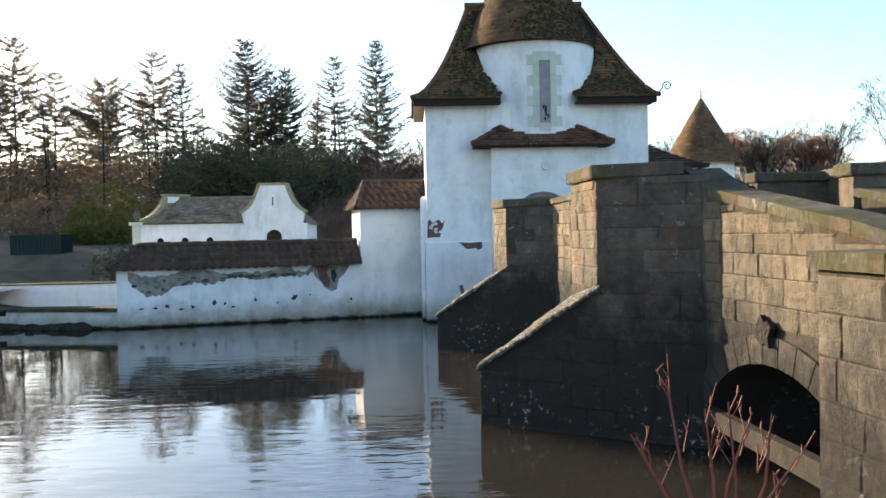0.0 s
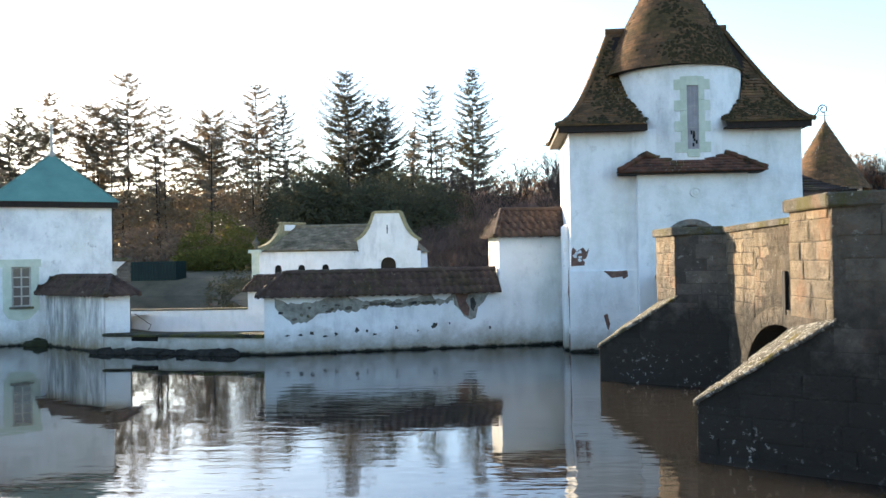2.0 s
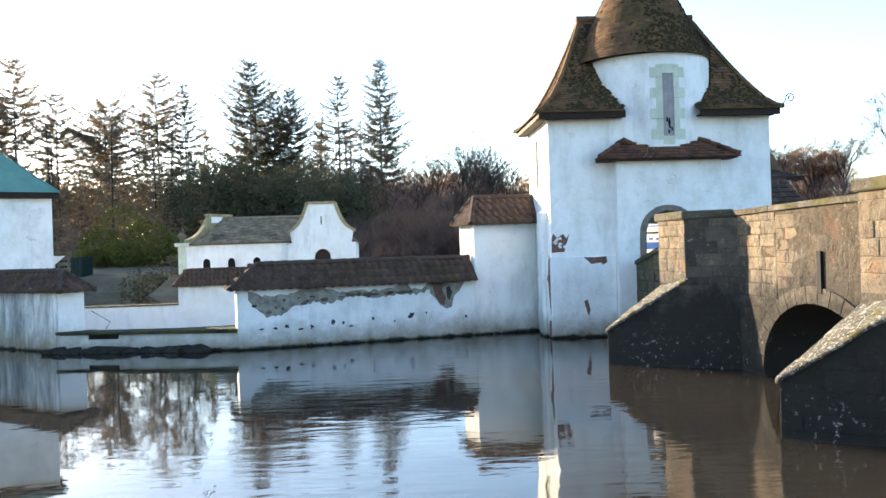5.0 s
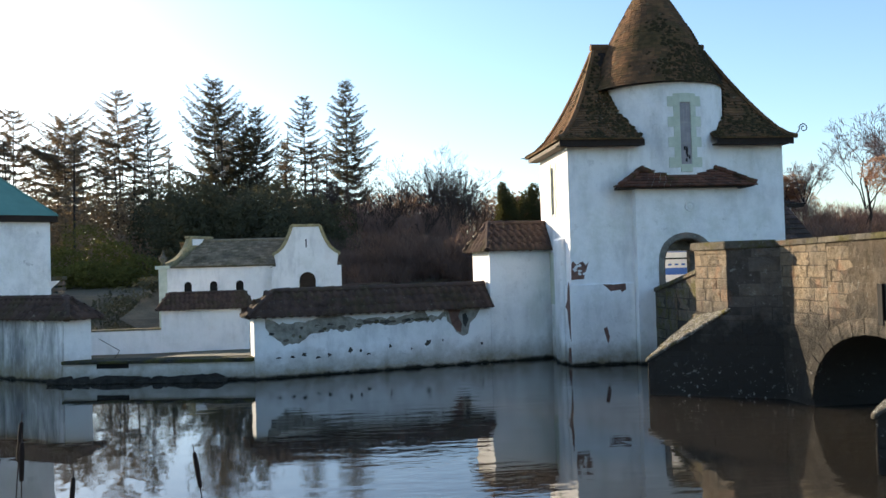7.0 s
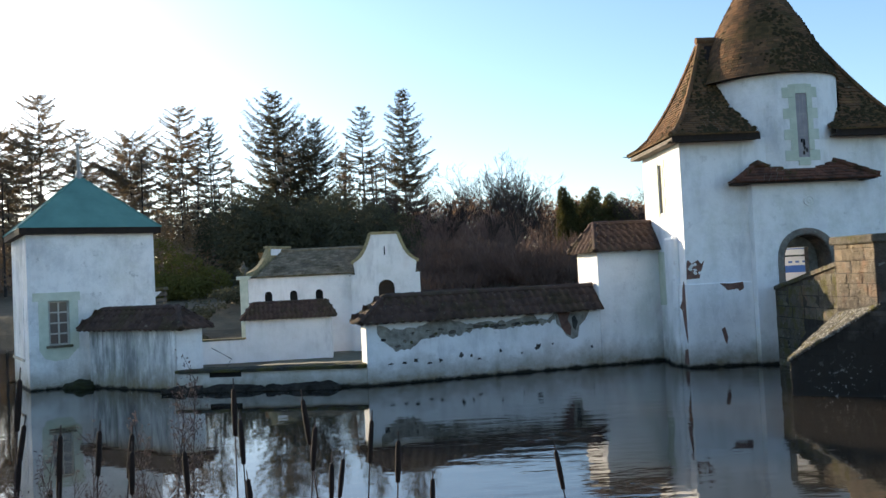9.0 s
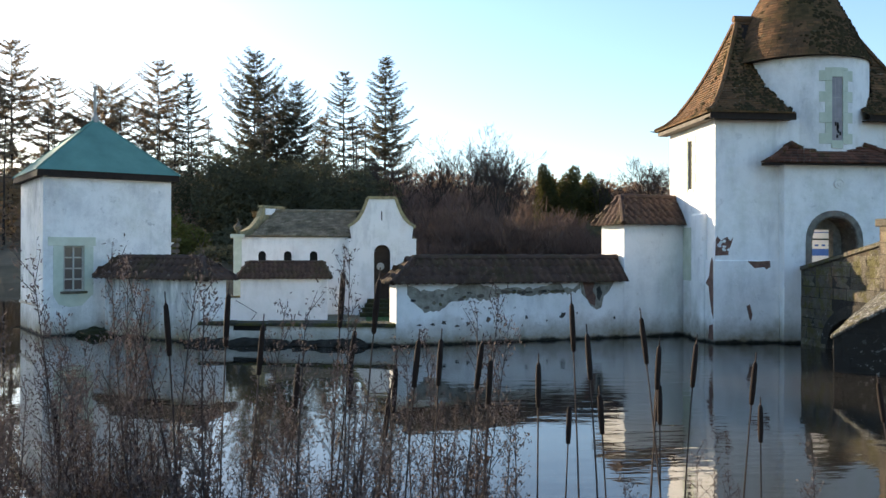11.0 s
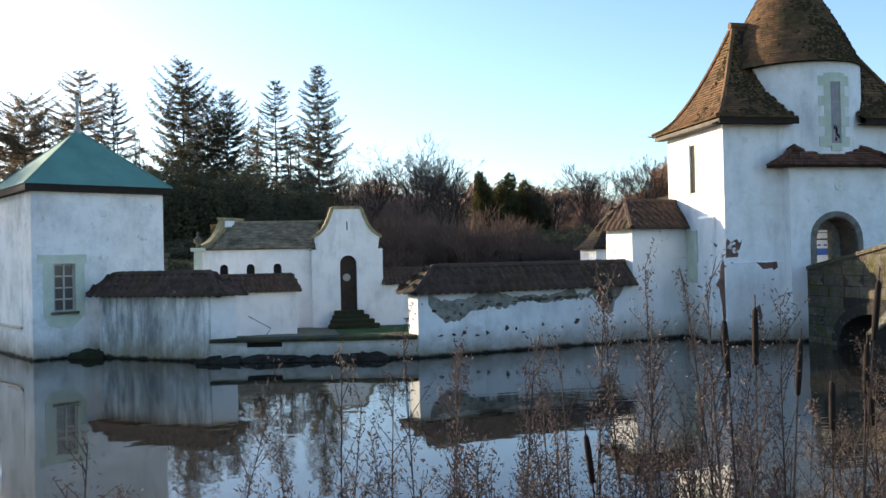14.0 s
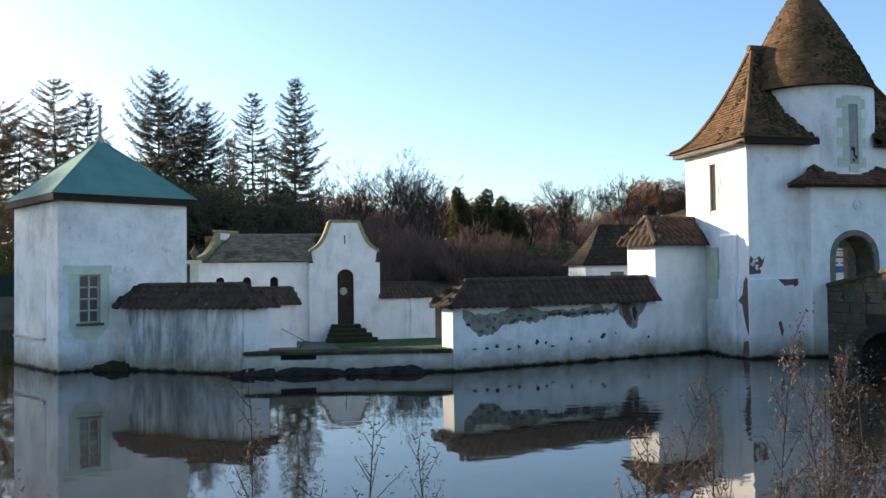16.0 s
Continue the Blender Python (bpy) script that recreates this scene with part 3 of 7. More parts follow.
        box(bm, 3.016 + k * 0.093, 3.024 + k * 0.093, on_bay(3.16, 0.010), on_bay(3.16, 0.003), 5.2, 6.84)
        part("glazing_bar", bm, M_LEAD, pane)
    # side window
    bm = bmesh.new()
    box(bm, 0.03, 0.345, 1.492, 1.788, 4.052, 5.378)
    part("side_window", bm, M_DARK, T, "dark narrow side window slit")
    for k in range(6):
        w = 0.40 if k % 2 else 0.28
        for sgn in (-1, 1):
            bm = bmesh.new()
            y0, y1 = sorted((1.64 + sgn * 0.152, 1.64 + sgn * w))
            box(bm, -0.016, 0.05, y0, y1, 3.95 + k * 0.26, 4.2 + k * 0.26)
            part("quoin", bm, M_GREENSTONE, T)
    bm = bmesh.new()
    box(bm, -0.07, 0.05, 1.42, 1.98, 1.55, 3.0)
    part("niche", bm, M_GREENSTONE, T, "shaded green niche panel")
    bm = bmesh.new()
    box(bm, -0.16, 0.05, 0.50, 1.22, -0.8, 3.36, bevel=0.06)
    part("buttress", bm, M_WALL, T)
    # flared hipped roof
    ex0, ex1, ey0, ey1, ze = -0.34, 6.14, -0.42, 3.42, 5.86
    rx0, rx1, ry, zr = 1.30, 4.42, 1.58, 8.72

    def ring(t):
        z = ze + (zr - ze) * t ** 1.75
        tl, tr = t ** 1.10, t ** 1.6
        return [(ex0 + (rx0 - ex0) * tl, ey0 + (ry - 0.02 - ey0) * t, z), (ex1 + (rx1 - ex1) * tr, ey0 + (ry - 0.02 - ey0) * t, z),
                (ex1 + (rx1 - ex1) * tr, ey1 + (ry + 0.02 - ey1) * t, z), (ex0 + (rx0 - ex0) * tl, ey1 + (ry + 0.02 - ey1) * t, z)]

    def bay_gap(p):
        if p.y > BAY_C[1]:
            return False
        return math.dist((p.x, p.y), BAY_C) < BAY_R + 0.02 or (abs(p.x - 2.98) < 1.0 + 0.25 * max(0, p.z - 6.0) and p.y < BAY_C[1] - 1.2)

    n = 34
    ts = [(k / n) ** 0.8 for k in range(n + 1)]
    base = bmesh.new()
    rings = [[base.verts.new(p) for p in ring(t)] for t in ts]
    for r, s in zip(rings, rings[1:]):
        for k in range(4):
            f = base.faces.new((r[k], r[(k + 1) % 4], s[(k + 1) % 4], s[k]))
    cut = [f for f in base.faces if f.calc_center_median().y < 0.9 and f.normal is not None and abs(f.calc_center_median().x - 3) < 1.2]
    bmesh.ops.delete(base, geom=cut, context="FACES_ONLY")
    deck = part("roof_deck", base, M_FASCIA, T)
    V, F = [], []
    for side in range(4):
        rows = [(ring(t)[side], ring(t)[(side + 1) % 4]) for t in ts]
        v, f = tile_courses(rows, bay_gap if side == 0 else None, 0.16, seed=side)
        F += [tuple(i + len(V) for i in q) for q in f]
        V += v
    tagged(from_lists("roof_tiles", V, F, M_TILE, T, "mossy brown clay plain tiles"), kind="stuff")
    front = [(V[f[0]], V[f[1]], V[f[2]], V[f[3]]) for f in F[::4] if sum(V[i][1] for i in f) / 4 < 1.45]
    moss_cushions("roof_moss", front, lambda p: 0.95 if noise.noise(p * 1.3) > -0.22 and 0.5 < p.x < 6.0 else 0.08, T, 41)
    for k in range(4):
        bm = bmesh.new()
        pts = [Vector(ring(t)[k]) + Vector((0, 0, 0.03)) for t in ts[::3]]
        tube(bm, pts, [0.07] * len(pts), 6)
        part("hip_tiles", bm, M_TILE, T)
    bm = bmesh.new()
    tube(bm, [(rx0 - 0.1, ry, zr + 0.03), (rx1 + 0.1, ry, zr + 0.03)], [0.1, 0.1], 8)
    part("ridge_tiles", bm, M_TILE, T)
    # eaves boards
    for x0, x1 in ((ex0 + 0.05, 1.98), (3.98, ex1 - 0.05)):
        bm = bmesh.new()
        box(bm, x0, x1, ey0 + 0.04, ey0 + 0.09, ze - 0.17, ze + 0.0)
        box(bm, x0, x1, ey0 + 0.09, 0.0, ze - 0.14, ze - 0.11)
        part("fascia", bm, M_FASCIA, T)
    for xa, xb in ((ex0 + 0.05, 0.0), (TOWER_W, ex1 - 0.05)):
        bm = bmesh.new()
        box(bm, xa, xb, ey0 + 0.1, ey1 - 0.04, ze - 0.14, ze - 0.04)
        part("soffit", bm, M_WOOD, T)
    # cone
    cone_c = (2.96, 1.50)
    prof = []
    n = 44
    for k in range(n + 1):
        t = k / n
        r = 1.86 * (1 - t) + 0.18 * t + 0.09 * math.sin(math.pi * t)
        prof.append((r, 7.40 + (10.62 - 7.40) * t))
    bm = bmesh.new()
    lathe(bm, [(1.66, 7.38)] + prof, cone_c, 48)
    part("cone_deck", bm, M_FASCIA, T)
    V, F, rng = [], [], random.Random(4)
    for i in range(n):
        (r0, z0), (r1, z1) = prof[i], prof[i + 1]
        m = max(12, int(2 * math.pi * r0 / 0.16))
        for k in range(m):
            a0, a1 = 2 * math.pi * (k + 0.5 * (i % 2)) / m, 2 * math.pi * (k + 0.96 + 0.5 * (i % 2)) / m
            e = 0.026 + 0.012 * rng.random()
            dz = (z1 - z0) * 0.15
            j = len(V)
            for a, r, z in ((a0, r0 + e, z0 - dz), (a1, r0 + e, z0 - dz), (a1, r1 + 0.004, z1), (a0, r1 + 0.004, z1), (a0, r0 - 0.01, z0 - dz), (a1, r0 - 0.01, z0 - dz)):
                V.append((cone_c[0] + r * math.cos(a), cone_c[1] + r * math.sin(a), z))
            F += [(j, j + 1, j + 2, j + 3), (j + 4, j + 5, j + 1, j), (j + 4, j, j + 3), (j + 5, j + 2, j + 1)]
    tagged(from_lists("cone_tiles", V, F, M_TILE, T, "mossy clay tiles in rings"), kind="stuff")
    front = [(V[f[0]], V[f[1]], V[f[2]], V[f[3]]) for f in F[::4]]
    moss_cushions("cone_moss", front, lambda p: 0.95 if p.x > 2.7 + 0.5 * noise.noise(p * 1.6) and p.y < 1.6 and p.z < 9.0 + 0.9 * noise.noise(p * 1.1) else 0.02, T, 42)
    bm = bmesh.new()
    lathe(bm, [(0.22, 10.56), (0.20, 10.62), (0.06, 11.05), (0.03, 11.2), (0.07, 11.3), (0.02, 11.42), (0.012, 11.9)], cone_c, 16)
    smooth(part("lead_cap", bm, M_LEAD, T, "pale lead cap with spike"))
    # tiled hood over the porch
    V, F = [], []
    low, high = [(1.20, -0.62, 4.60), (4.88, -0.62, 4.60)], [(2.02, -0.02, 5.08), (4.05, -0.02, 5.08)]
    nrow = 6
    rows = [tuple(tuple(Vector(low[e]).lerp(Vector(high[e]), k / nrow)) for e in (0, 1)) for k in range(nrow + 1)]
    v, f = tile_courses(rows, lambda p: math.dist((p.x, p.y), BAY_C) < BAY_R, 0.17, seed=7)
    V, F = v, f
    for side in (0, 1):
        wallx = 1.66 if side == 0 else 4.42
        back = (1.25 if side == 0 else 4.83, 0.0, 4.66)
        rows = []
        for k in range(nrow + 1):
            a, b = Vector(back).lerp(Vector(high[side]), k / nrow), Vector(low[side]).lerp(Vector(high[side]), k / nrow)
            rows.append((tuple(a), tuple(b)) if side == 0 else (tuple(b), tuple(a)))
        v, f = tile_courses(rows, None, 0.17, seed=8 + side)
        F += [tuple(i + len(V) for i in q) for q in f]
        V += v
    tagged(from_lists("hood_tiles", V, F, M_HOOD, T, "red-brown clay tiles on the porch hood"), kind="stuff")
    bm = bmesh.new()
    prism(bm, [(1.24, -0.58), (4.84, -0.58), (4.84, 0.0), (1.24, 0.0)], 4.56, [4.60, 4.60, 4.63, 4.63])
    part("hood_board", bm, M_FASCIA, T)
    for x, z, r in ((1.98, 5.05, 0.10),):
        bm = bmesh.new()
        tube(bm, [(x - 0.22, -0.16, z - 0.02), (x, -0.12, z + 0.05), (x + 0.24, -0.12, z - 0.02)], [r * 0.5, r, r * 0.5], 8)
        smooth(part("hood_knuckle", bm, M_HOOD, T))
    for end in (0, 1):
        a, b = Vector(low[end]), Vector(high[end])
        for k in range(4):
            bm = bmesh.new()
            p, q = a.lerp(b, k / 4), a.lerp(b, (k + 1.15) / 4)
            tube(bm, [p + Vector((0, 0, 0.055)), q + Vector((0, 0, 0.04))], [0.075, 0.06], 8)
            smooth(part("hip_tile", bm, M_HOOD, T, "mossy half-round hip tile"))
    # eaves scroll
    bm = bmesh.new()
    pts = [(6.12, -0.40, 5.92), (6.20, -0.40, 6.00)]
    for k in range(16):
        a = math.radians(200 - 32 * k)
        r = 0.13 * (1 - 0.045 * k)
        pts.append((6.36 + r * math.cos(a), -0.40, 6.10 + r * math.sin(a)))
    tube(bm, pts, [0.016] * len(pts), 5)
    part("iron_scroll", bm, M_IRON, T)
    bm = bmesh.new()
    tube(bm, [(ex0, ey1, ze), (ex0 - 0.15, ey1 + 0.02, ze + 0.02)], [0.02, 0.01], 5)
    part("iron_spike", bm, M_IRON, T)
    # lost render: brick bared at the corner, and a flat-topped scar
    rng = random.Random(17)
    rag = lambda pts: [(x + rng.uniform(-0.025, 0.025), z + rng.uniform(-0.025, 0.025)) for x, z in pts]
    for pts, y, mat in (([(0.0, 2.22), (0.2, 2.26), (0.33, 2.24), (0.36, 2.42), (0.44, 2.5), (0.47, 2.72), (0.40, 2.62), (0.30, 2.70), (0.16, 2.60), (0.08, 2.72), (0.0, 2.66)], -0.001, M_BRICK),
                        ([(0.82, 2.10), (1.10, 2.10), (1.44, 2.09), (1.45, 1.96), (1.36, 1.86), (1.30, 1.92), (1.05, 1.90), (0.92, 1.99)], -0.046, M_BRICK), ([(0.84, 0.95), (0.93, 0.98), (0.98, 0.70), (0.94, 0.55), (0.88, 0.62)], -0.046, M_BRICK)):
        bm = bmesh.new()
        slab(bm, rag(pts), y - 0.006, y)
        part("render_loss", bm, mat, T, "patch of bare brick where render fell")
    for k in range(9):
        bm = bmesh.new()
        blob(bm, rng.uniform(0.05, 0.38), rng.uniform(2.28, 2.62), 0.06, 0.045, -0.008, 300 + k, 0.012, 9, 0.5)
        part("render_flake", bm, M_WALL, T)
    bm = bmesh.new()
    slab(bm, rag([(0.02, 2.1), (-0.05, 2.2), (-0.16, 2.02), (-0.24, 1.72), (-0.42, 1.50), (-0.28, 1.46), (-0.20, 1.15), (-0.06, 0.75), (0.0, 0.62), (0.02, 1.3)]), -0.062, -0.056, Matrix.Rotation(math.radians(-90), 4, "Z"))
    part("render_loss", bm, M_BRICK, T, "patch of bare brick where render fell")
    bm = bmesh.new()
    slab(bm, rag([(0.0, 0.5), (-0.2, 0.45), (-0.3, 0.1), (0.0, 0.05)]), -0.062, -0.056, Matrix.Rotation(math.radians(-90), 4, "Z"))
    part("render_loss", bm, M_BRICK, T, "patch of bare brick where render fell")
    return T


gate_tower()


# ---- green-roofed pavilion ----
def pavilion():
    T = thing("pavilion", "white pavilion with a green copper pyramid roof on the water", "building")
    L = math.dist(HUT_A, HUT_B)
    m = along(HUT_A, HUT_B)
    H = 4.36

    def add(name, bm, mat, label="", par=T):
        bmesh.ops.transform(bm, matrix=m, verts=bm.verts)
        return part(name, bm, mat, par, label)

    wx0, wx1, wz0, wz1 = 0.52, 1.06, 1.22, 2.47
    bm = bmesh.new()
    ring = [bm.verts.new((x, y, z)) for y in (0, 0.3) for x, z in ((0, -0.8), (L, -0.8), (L, H), (0, H), (wx0, wz0), (wx1, wz0), (wx1, wz1), (wx0, wz1))]
    for o in (0, 8):
        for k in range(4):
            bm.faces.new([ring[o + i] for i in (k, (k + 1) % 4, 4 + (k + 1) % 4, 4 + k)])
    for base in (0, 4):
        for k in range(4):
            bm.faces.new([ring[base + k], ring[base + (k + 1) % 4], ring[8 + base + (k + 1) % 4], ring[8 + base + k]])
    add("front_wall", bm, M_WALL3)
    for dims in ((0, 0.3, 0.3, L, -0.8, H), (L - 0.3, L, 0.3, L, -0.8, H), (0.3, L - 0.3, L - 0.3, L, -0.8, H)):
        bm = bmesh.new()
        box(bm, *dims)
        add("side_wall", bm, M_FLANK)
    bm = bmesh.new()
    box(bm, L, L + 0.75, 1.35, 2.6, 2.62, 2.74, None, 0.015)
    add("canopy", bm, M_COPE, "flat canopy on the far flank")
    bm = bmesh.new()
    slab(bm, [(L, 2.1), (L + 0.55, 2.6), (L, 2.6)], 1.4, 1.55)
    add("bracket", bm, M_WALL3)
    bm = bmesh.new()
    box(bm, L + 0.001, L + 0.28, 1.6, 2.3, -0.8, 2.61)
    add("side_pier", bm, M_WALL3)
    for k in range(6):
        bm = bmesh.new()
        box(bm, L + 0.30, L + 0.72, 1.42, 1.47, 1.55 + k * 0.18, 1.67 + k * 0.18, None, 0.008)
        add("slat", bm, M_WOOD)
    for k in range(2):
        bm = bmesh.new()
        box(bm, L + 0.34 + k * 0.30, L + 0.40 + k * 0.30, 1.475, 1.53, -0.8, 2.61)
        add("post", bm, M_WOOD)
    bm = bmesh.new()
    for x0, x1, z0, z1 in ((wx0 - 0.26, wx0, wz0 - 0.12, wz1), (wx1, wx1 + 0.24, wz0 - 0.12, wz1), (wx0 - 0.40, wx1 + 0.30, wz1 + 0.001, wz1 + 0.24), (wx0, wx1, wz0 - 0.12, wz0)):
        box(bm, x0, x1, -0.018, 0.1, z0, z1, None, 0.006)
    slab(bm, [(wx0 - 0.26, wz0 - 0.122), (wx0 - 0.12, wz0 - 0.36), (wx0 + 0.16, wz0 - 0.44), (wx1 - 0.05, wz0 - 0.40), (wx1 + 0.20, wz0 - 0.122)], -0.010, 0.05)
    add("window_surround", bm, M_GREENSTONE, "pale green painted window surround")
    bm = bmesh.new()
    box(bm, wx0 - 0.08, wx1 + 0.08, -0.07, 0.09, wz0 - 0.07, wz0 - 0.001, None, 0.012)
    add("window_sill", bm, M_COPE)
    # quoins on the near corner
    for k in range(11):
        w = 0.36 if k % 2 else 0.22
        bm = bmesh.new()
        box(bm, -0.008, w, -0.008, 0.04, 0.55 + k * 0.335, 0.55 + k * 0.335 + 0.325, None, 0.008)
        add("quoin", bm, M_WALL3)
    W = new("window")
    W.parent = T
    bm = bmesh.new()
    box(bm, wx0, wx1, 0.10, 0.13, wz0, wz1)
    add("pane", bm, M_PANE, par=W)
    for k in range(3):
        bm = bmesh.new()
        c = wx0 + 0.025 + k * (wx1 - wx0 - 0.05) / 2
        box(bm, c - 0.022, c + 0.022, 0.06, 0.10, wz0, wz1)
        add("glazing_bar", bm, M_PAINT, par=W)
    for k in range(5):
        bm = bmesh.new()
        c = wz0 + 0.025 + k * (wz1 - wz0 - 0.05) / 4
        box(bm, wx0, wx1, 0.062, 0.10, c - 0.02, c + 0.02)
        add("glazing_bar", bm, M_PAINT, par=W)
    # roof
    o, zt, ze = 0.20, 6.27, H + 0.18
    bm = bmesh.new()
    seams = 7
    c = (L / 2, L / 2)
    cor = [(-o, -o), (L + o, -o), (L + o, L + o), (-o, L + o)]
    top = bm.verts.new((*c, zt))
    for k in range(4):
        a, b = cor[k], cor[(k + 1) % 4]
        va, vb = bm.verts.new((*a, ze)), bm.verts.new((*b, ze))
        bm.faces.new((va, vb, top))
    bm.faces.new([bm.verts.new((*p, ze)) for p in cor])
    roof = add("roof", bm, M_COPPER, "green patinated copper pyramid roof")
    for k in range(4):
        bm = bmesh.new()
        tube(bm, [(*cor[k], ze), (*c, zt)], [0.03, 0.03], 5)
        add("hip_roll", bm, M_COPPER, par=roof)
    bm = bmesh.new()
    box(bm, -o + 0.02, L + o - 0.02, -o + 0.02, L + o - 0.02, H - 0.001, ze - 0.002)
    add("eaves_board", bm, M_FASCIA)
    bm = bmesh.new()
    lathe(bm, [(0.12, zt - 0.10), (0.11, zt + 0.04), (0.075, zt + 0.10), (0.050, zt + 0.16), (0.042, zt + 0.93), (0.0, zt + 0.95)], c, 10)
    finial = add("finial", bm, M_LEAD)
    bm = bmesh.new()
    lathe(bm, [(0.0, zt + 0.92), (0.075, zt + 0.94), (0.08, zt + 0.98), (0.0, zt + 1.01)], c, 10)
    add("cap", bm, M_LEAD, par=finial)
    # blind door and pale bar on the flank
    bm = bmesh.new()
    box(bm, -0.015, 0.05, 0.9, 2.4, 0.9, 2.6)
    add("door", bm, M_FLANK)
    bm = bmesh.new()
    box(bm, -0.06, 0.0, 0.9, 3.4, 0.78, 0.84)
    add("pipe", bm, M_LEAD)
    return T


pavilion()


# ---- curtain walls with pantiled copings ----
def pantile_mesh(length):
    """One pantile, x across, y up the slope."""
    bm = bmesh.new()
    n, w = 6, 0.25
    prof = [(w * k / n, 0.026 * math.sin(2 * math.pi * k / n) + 0.012) for k in range(n + 1)]
    lo = [bm.verts.new((x, 0, z + 0.02)) for x, z in prof]
    hi = [bm.verts.new((x, length, z)) for x, z in prof]
    lo2 = [bm.verts.new((x, 0, z)) for x, z in prof]
    for k in range(n):
        bm.faces.new((lo[k], lo[k + 1], hi[k + 1], hi[k]))
        bm.faces.new((lo2[k], lo2[k + 1], lo[k + 1], lo[k]))
    me = bpy.data.meshes.new("pantile")
    bm.to_mesh(me)
    bm.free()
    for p in me.polygons:
        p.use_smooth = True
    me.materials.append(M_PAN)
    return me


PANTILE = pantile_mesh(0.36)


def lay_pantiles(parent, origin, across, up, L, S, left=0.0, right=0.0, seed=0):
    """Tiles on a slope: origin at its low left end, unit vectors across and up the slope, hips cut at both ends."""
    rng = random.Random(seed)
    nor = across.cross(up)
    rows = max(1, round(S / 0.29))
    step = S / rows
    for r in range(rows):
        a = r * step
        x0, x1 = left * a / S, L - right * a / S
        n = int((x1 - x0) / 0.215)
        if n < 1:
            continue
        for k in range(n):
            o = new("pantile", PANTILE)
            o.parent = parent
            x = x0 + (x1 - x0) * k / n
            tilt = Matrix.Rotation(rng.uniform(-0.03, 0.03), 4, "Z") @ Matrix.Rotation(rng.uniform(-0.02, 0.04), 4, "X")
            base = Matrix((across.to_4d(), up.to_4d(), nor.to_4d(), (0, 0, 0, 1))).transposed()
            base[0][3] = base[1][3] = base[2][3] = 0
            base = base.to_3x3().to_4x4()
            o.matrix_local = Matrix.Translation(origin + across * x + up * (a - 0.03 + rng.uniform(-0.012, 0.012)) + nor * 0.012) @ base @ tilt @ Matrix.Diagonal(((x1 - x0) / n / 0.235, step / 0.30, 1, 1))


def tiled_coping(name, a, b, y0, y1, ze, zr, hip_l, hip_r, label, over=0.18, seed=0):
    """A pantiled hipped coping over a wall from a to b; y0..y1 its eaves across the wall line."""
    L = math.dist(a, b)
    m = along(a, b)
    T = thing(name, label, "roof")
    bm = bmesh.new()
    ym = (y0 + y1) / 2
    lo = [bm.verts.new(m @ Vector(p)) for p in ((-over, y0, ze), (L + over, y0, ze), (L + over, y1, ze), (-over, y1, ze))]
    hi = [bm.verts.new(m @ Vector(p)) for p in ((-over + hip_l, ym, zr), (L + over - hip_r, ym, zr))]
    bm.faces.new(lo[::-1])
    for f in ((lo[0], lo[1], hi[1], hi[0]), (lo[2], lo[3], hi[0], hi[1]), (lo[1], lo[2], hi[1]), (lo[3], lo[0], hi[0])):
        bm.faces.new(f)
    part("roof_deck", bm, M_FASCIA, T)
    rot = m.to_3x3()
    S = math.hypot(ym - y0, zr - ze)
    LL = L + 2 * over
    for side in (0, 1):
        ax = rot @ Vector((1 if side == 0 else -1, 0, 0))
        org = m @ Vector((-over, y0, ze) if side == 0 else (L + over, y1, ze))
        up = ((m @ Vector((0, ym, zr))) - (m @ Vector((0, y0 if side == 0 else y1, ze)))).normalized()
        lay_pantiles(T, org, ax.normalized(), up, LL, S, hip_l if side == 0 else hip_r, hip_r if side == 0 else hip_l, seed + side)
    for end in (0, 1):
        h = hip_l if end == 0 else hip_r
        if h < 0.15:
            continue
        ax = rot @ Vector((0, -1 if end == 0 else 1, 0))
        org = m @ Vector((-over, y1, ze) if end == 0 else (L + over, y0, ze))
        S2 = math.hypot(h, zr - ze)
        up = ((m @ Vector((-over + h if end == 0 else L + over - h, 0, zr))) - (m @ Vector((-over if end == 0 else L + over, 0, ze)))).normalized()
        lay_pantiles(T, org, ax.normalized(), up, y1 - y0, S2, (y1 - y0) / 2, (y1 - y0) / 2, seed + 2 + end)
    # ridge and hips
    k = int(LL / 0.42)
    for i in range(k):
        bm = bmesh.new()
        x0 = -over + hip_l + (LL - hip_l - hip_r) * i / k
        x1 = -over + hip_l + (LL - hip_l - hip_r) * (i + 1.06) / k
        tube(bm, [m @ Vector((x0, ym, zr + 0.005)), m @ Vector((x1, ym, zr + 0.012))], [0.085, 0.095], 8)
        part("ridge_tile", bm, M_PAN, T)
    for end, h in ((0, hip_l), (1, hip_r)):
        if h > 0.15:
            for yy in (y0, y1):
                bm = bmesh.new()
                tube(bm, [m @ Vector((-over if end == 0 else L + over, yy, ze + 0.03)), m @ Vector((-over + h if end == 0 else L + over - h, ym, zr + 0.02))], [0.08, 0.08], 7)
                part("hip_tile", bm, M_PAN, T)
    return T


WA, WB = (-8.15, -0.05), (-0.10, 2.12)
WLEN = math.dist(WA, WB)
PIL = 6.50
wm = along(WA, WB)


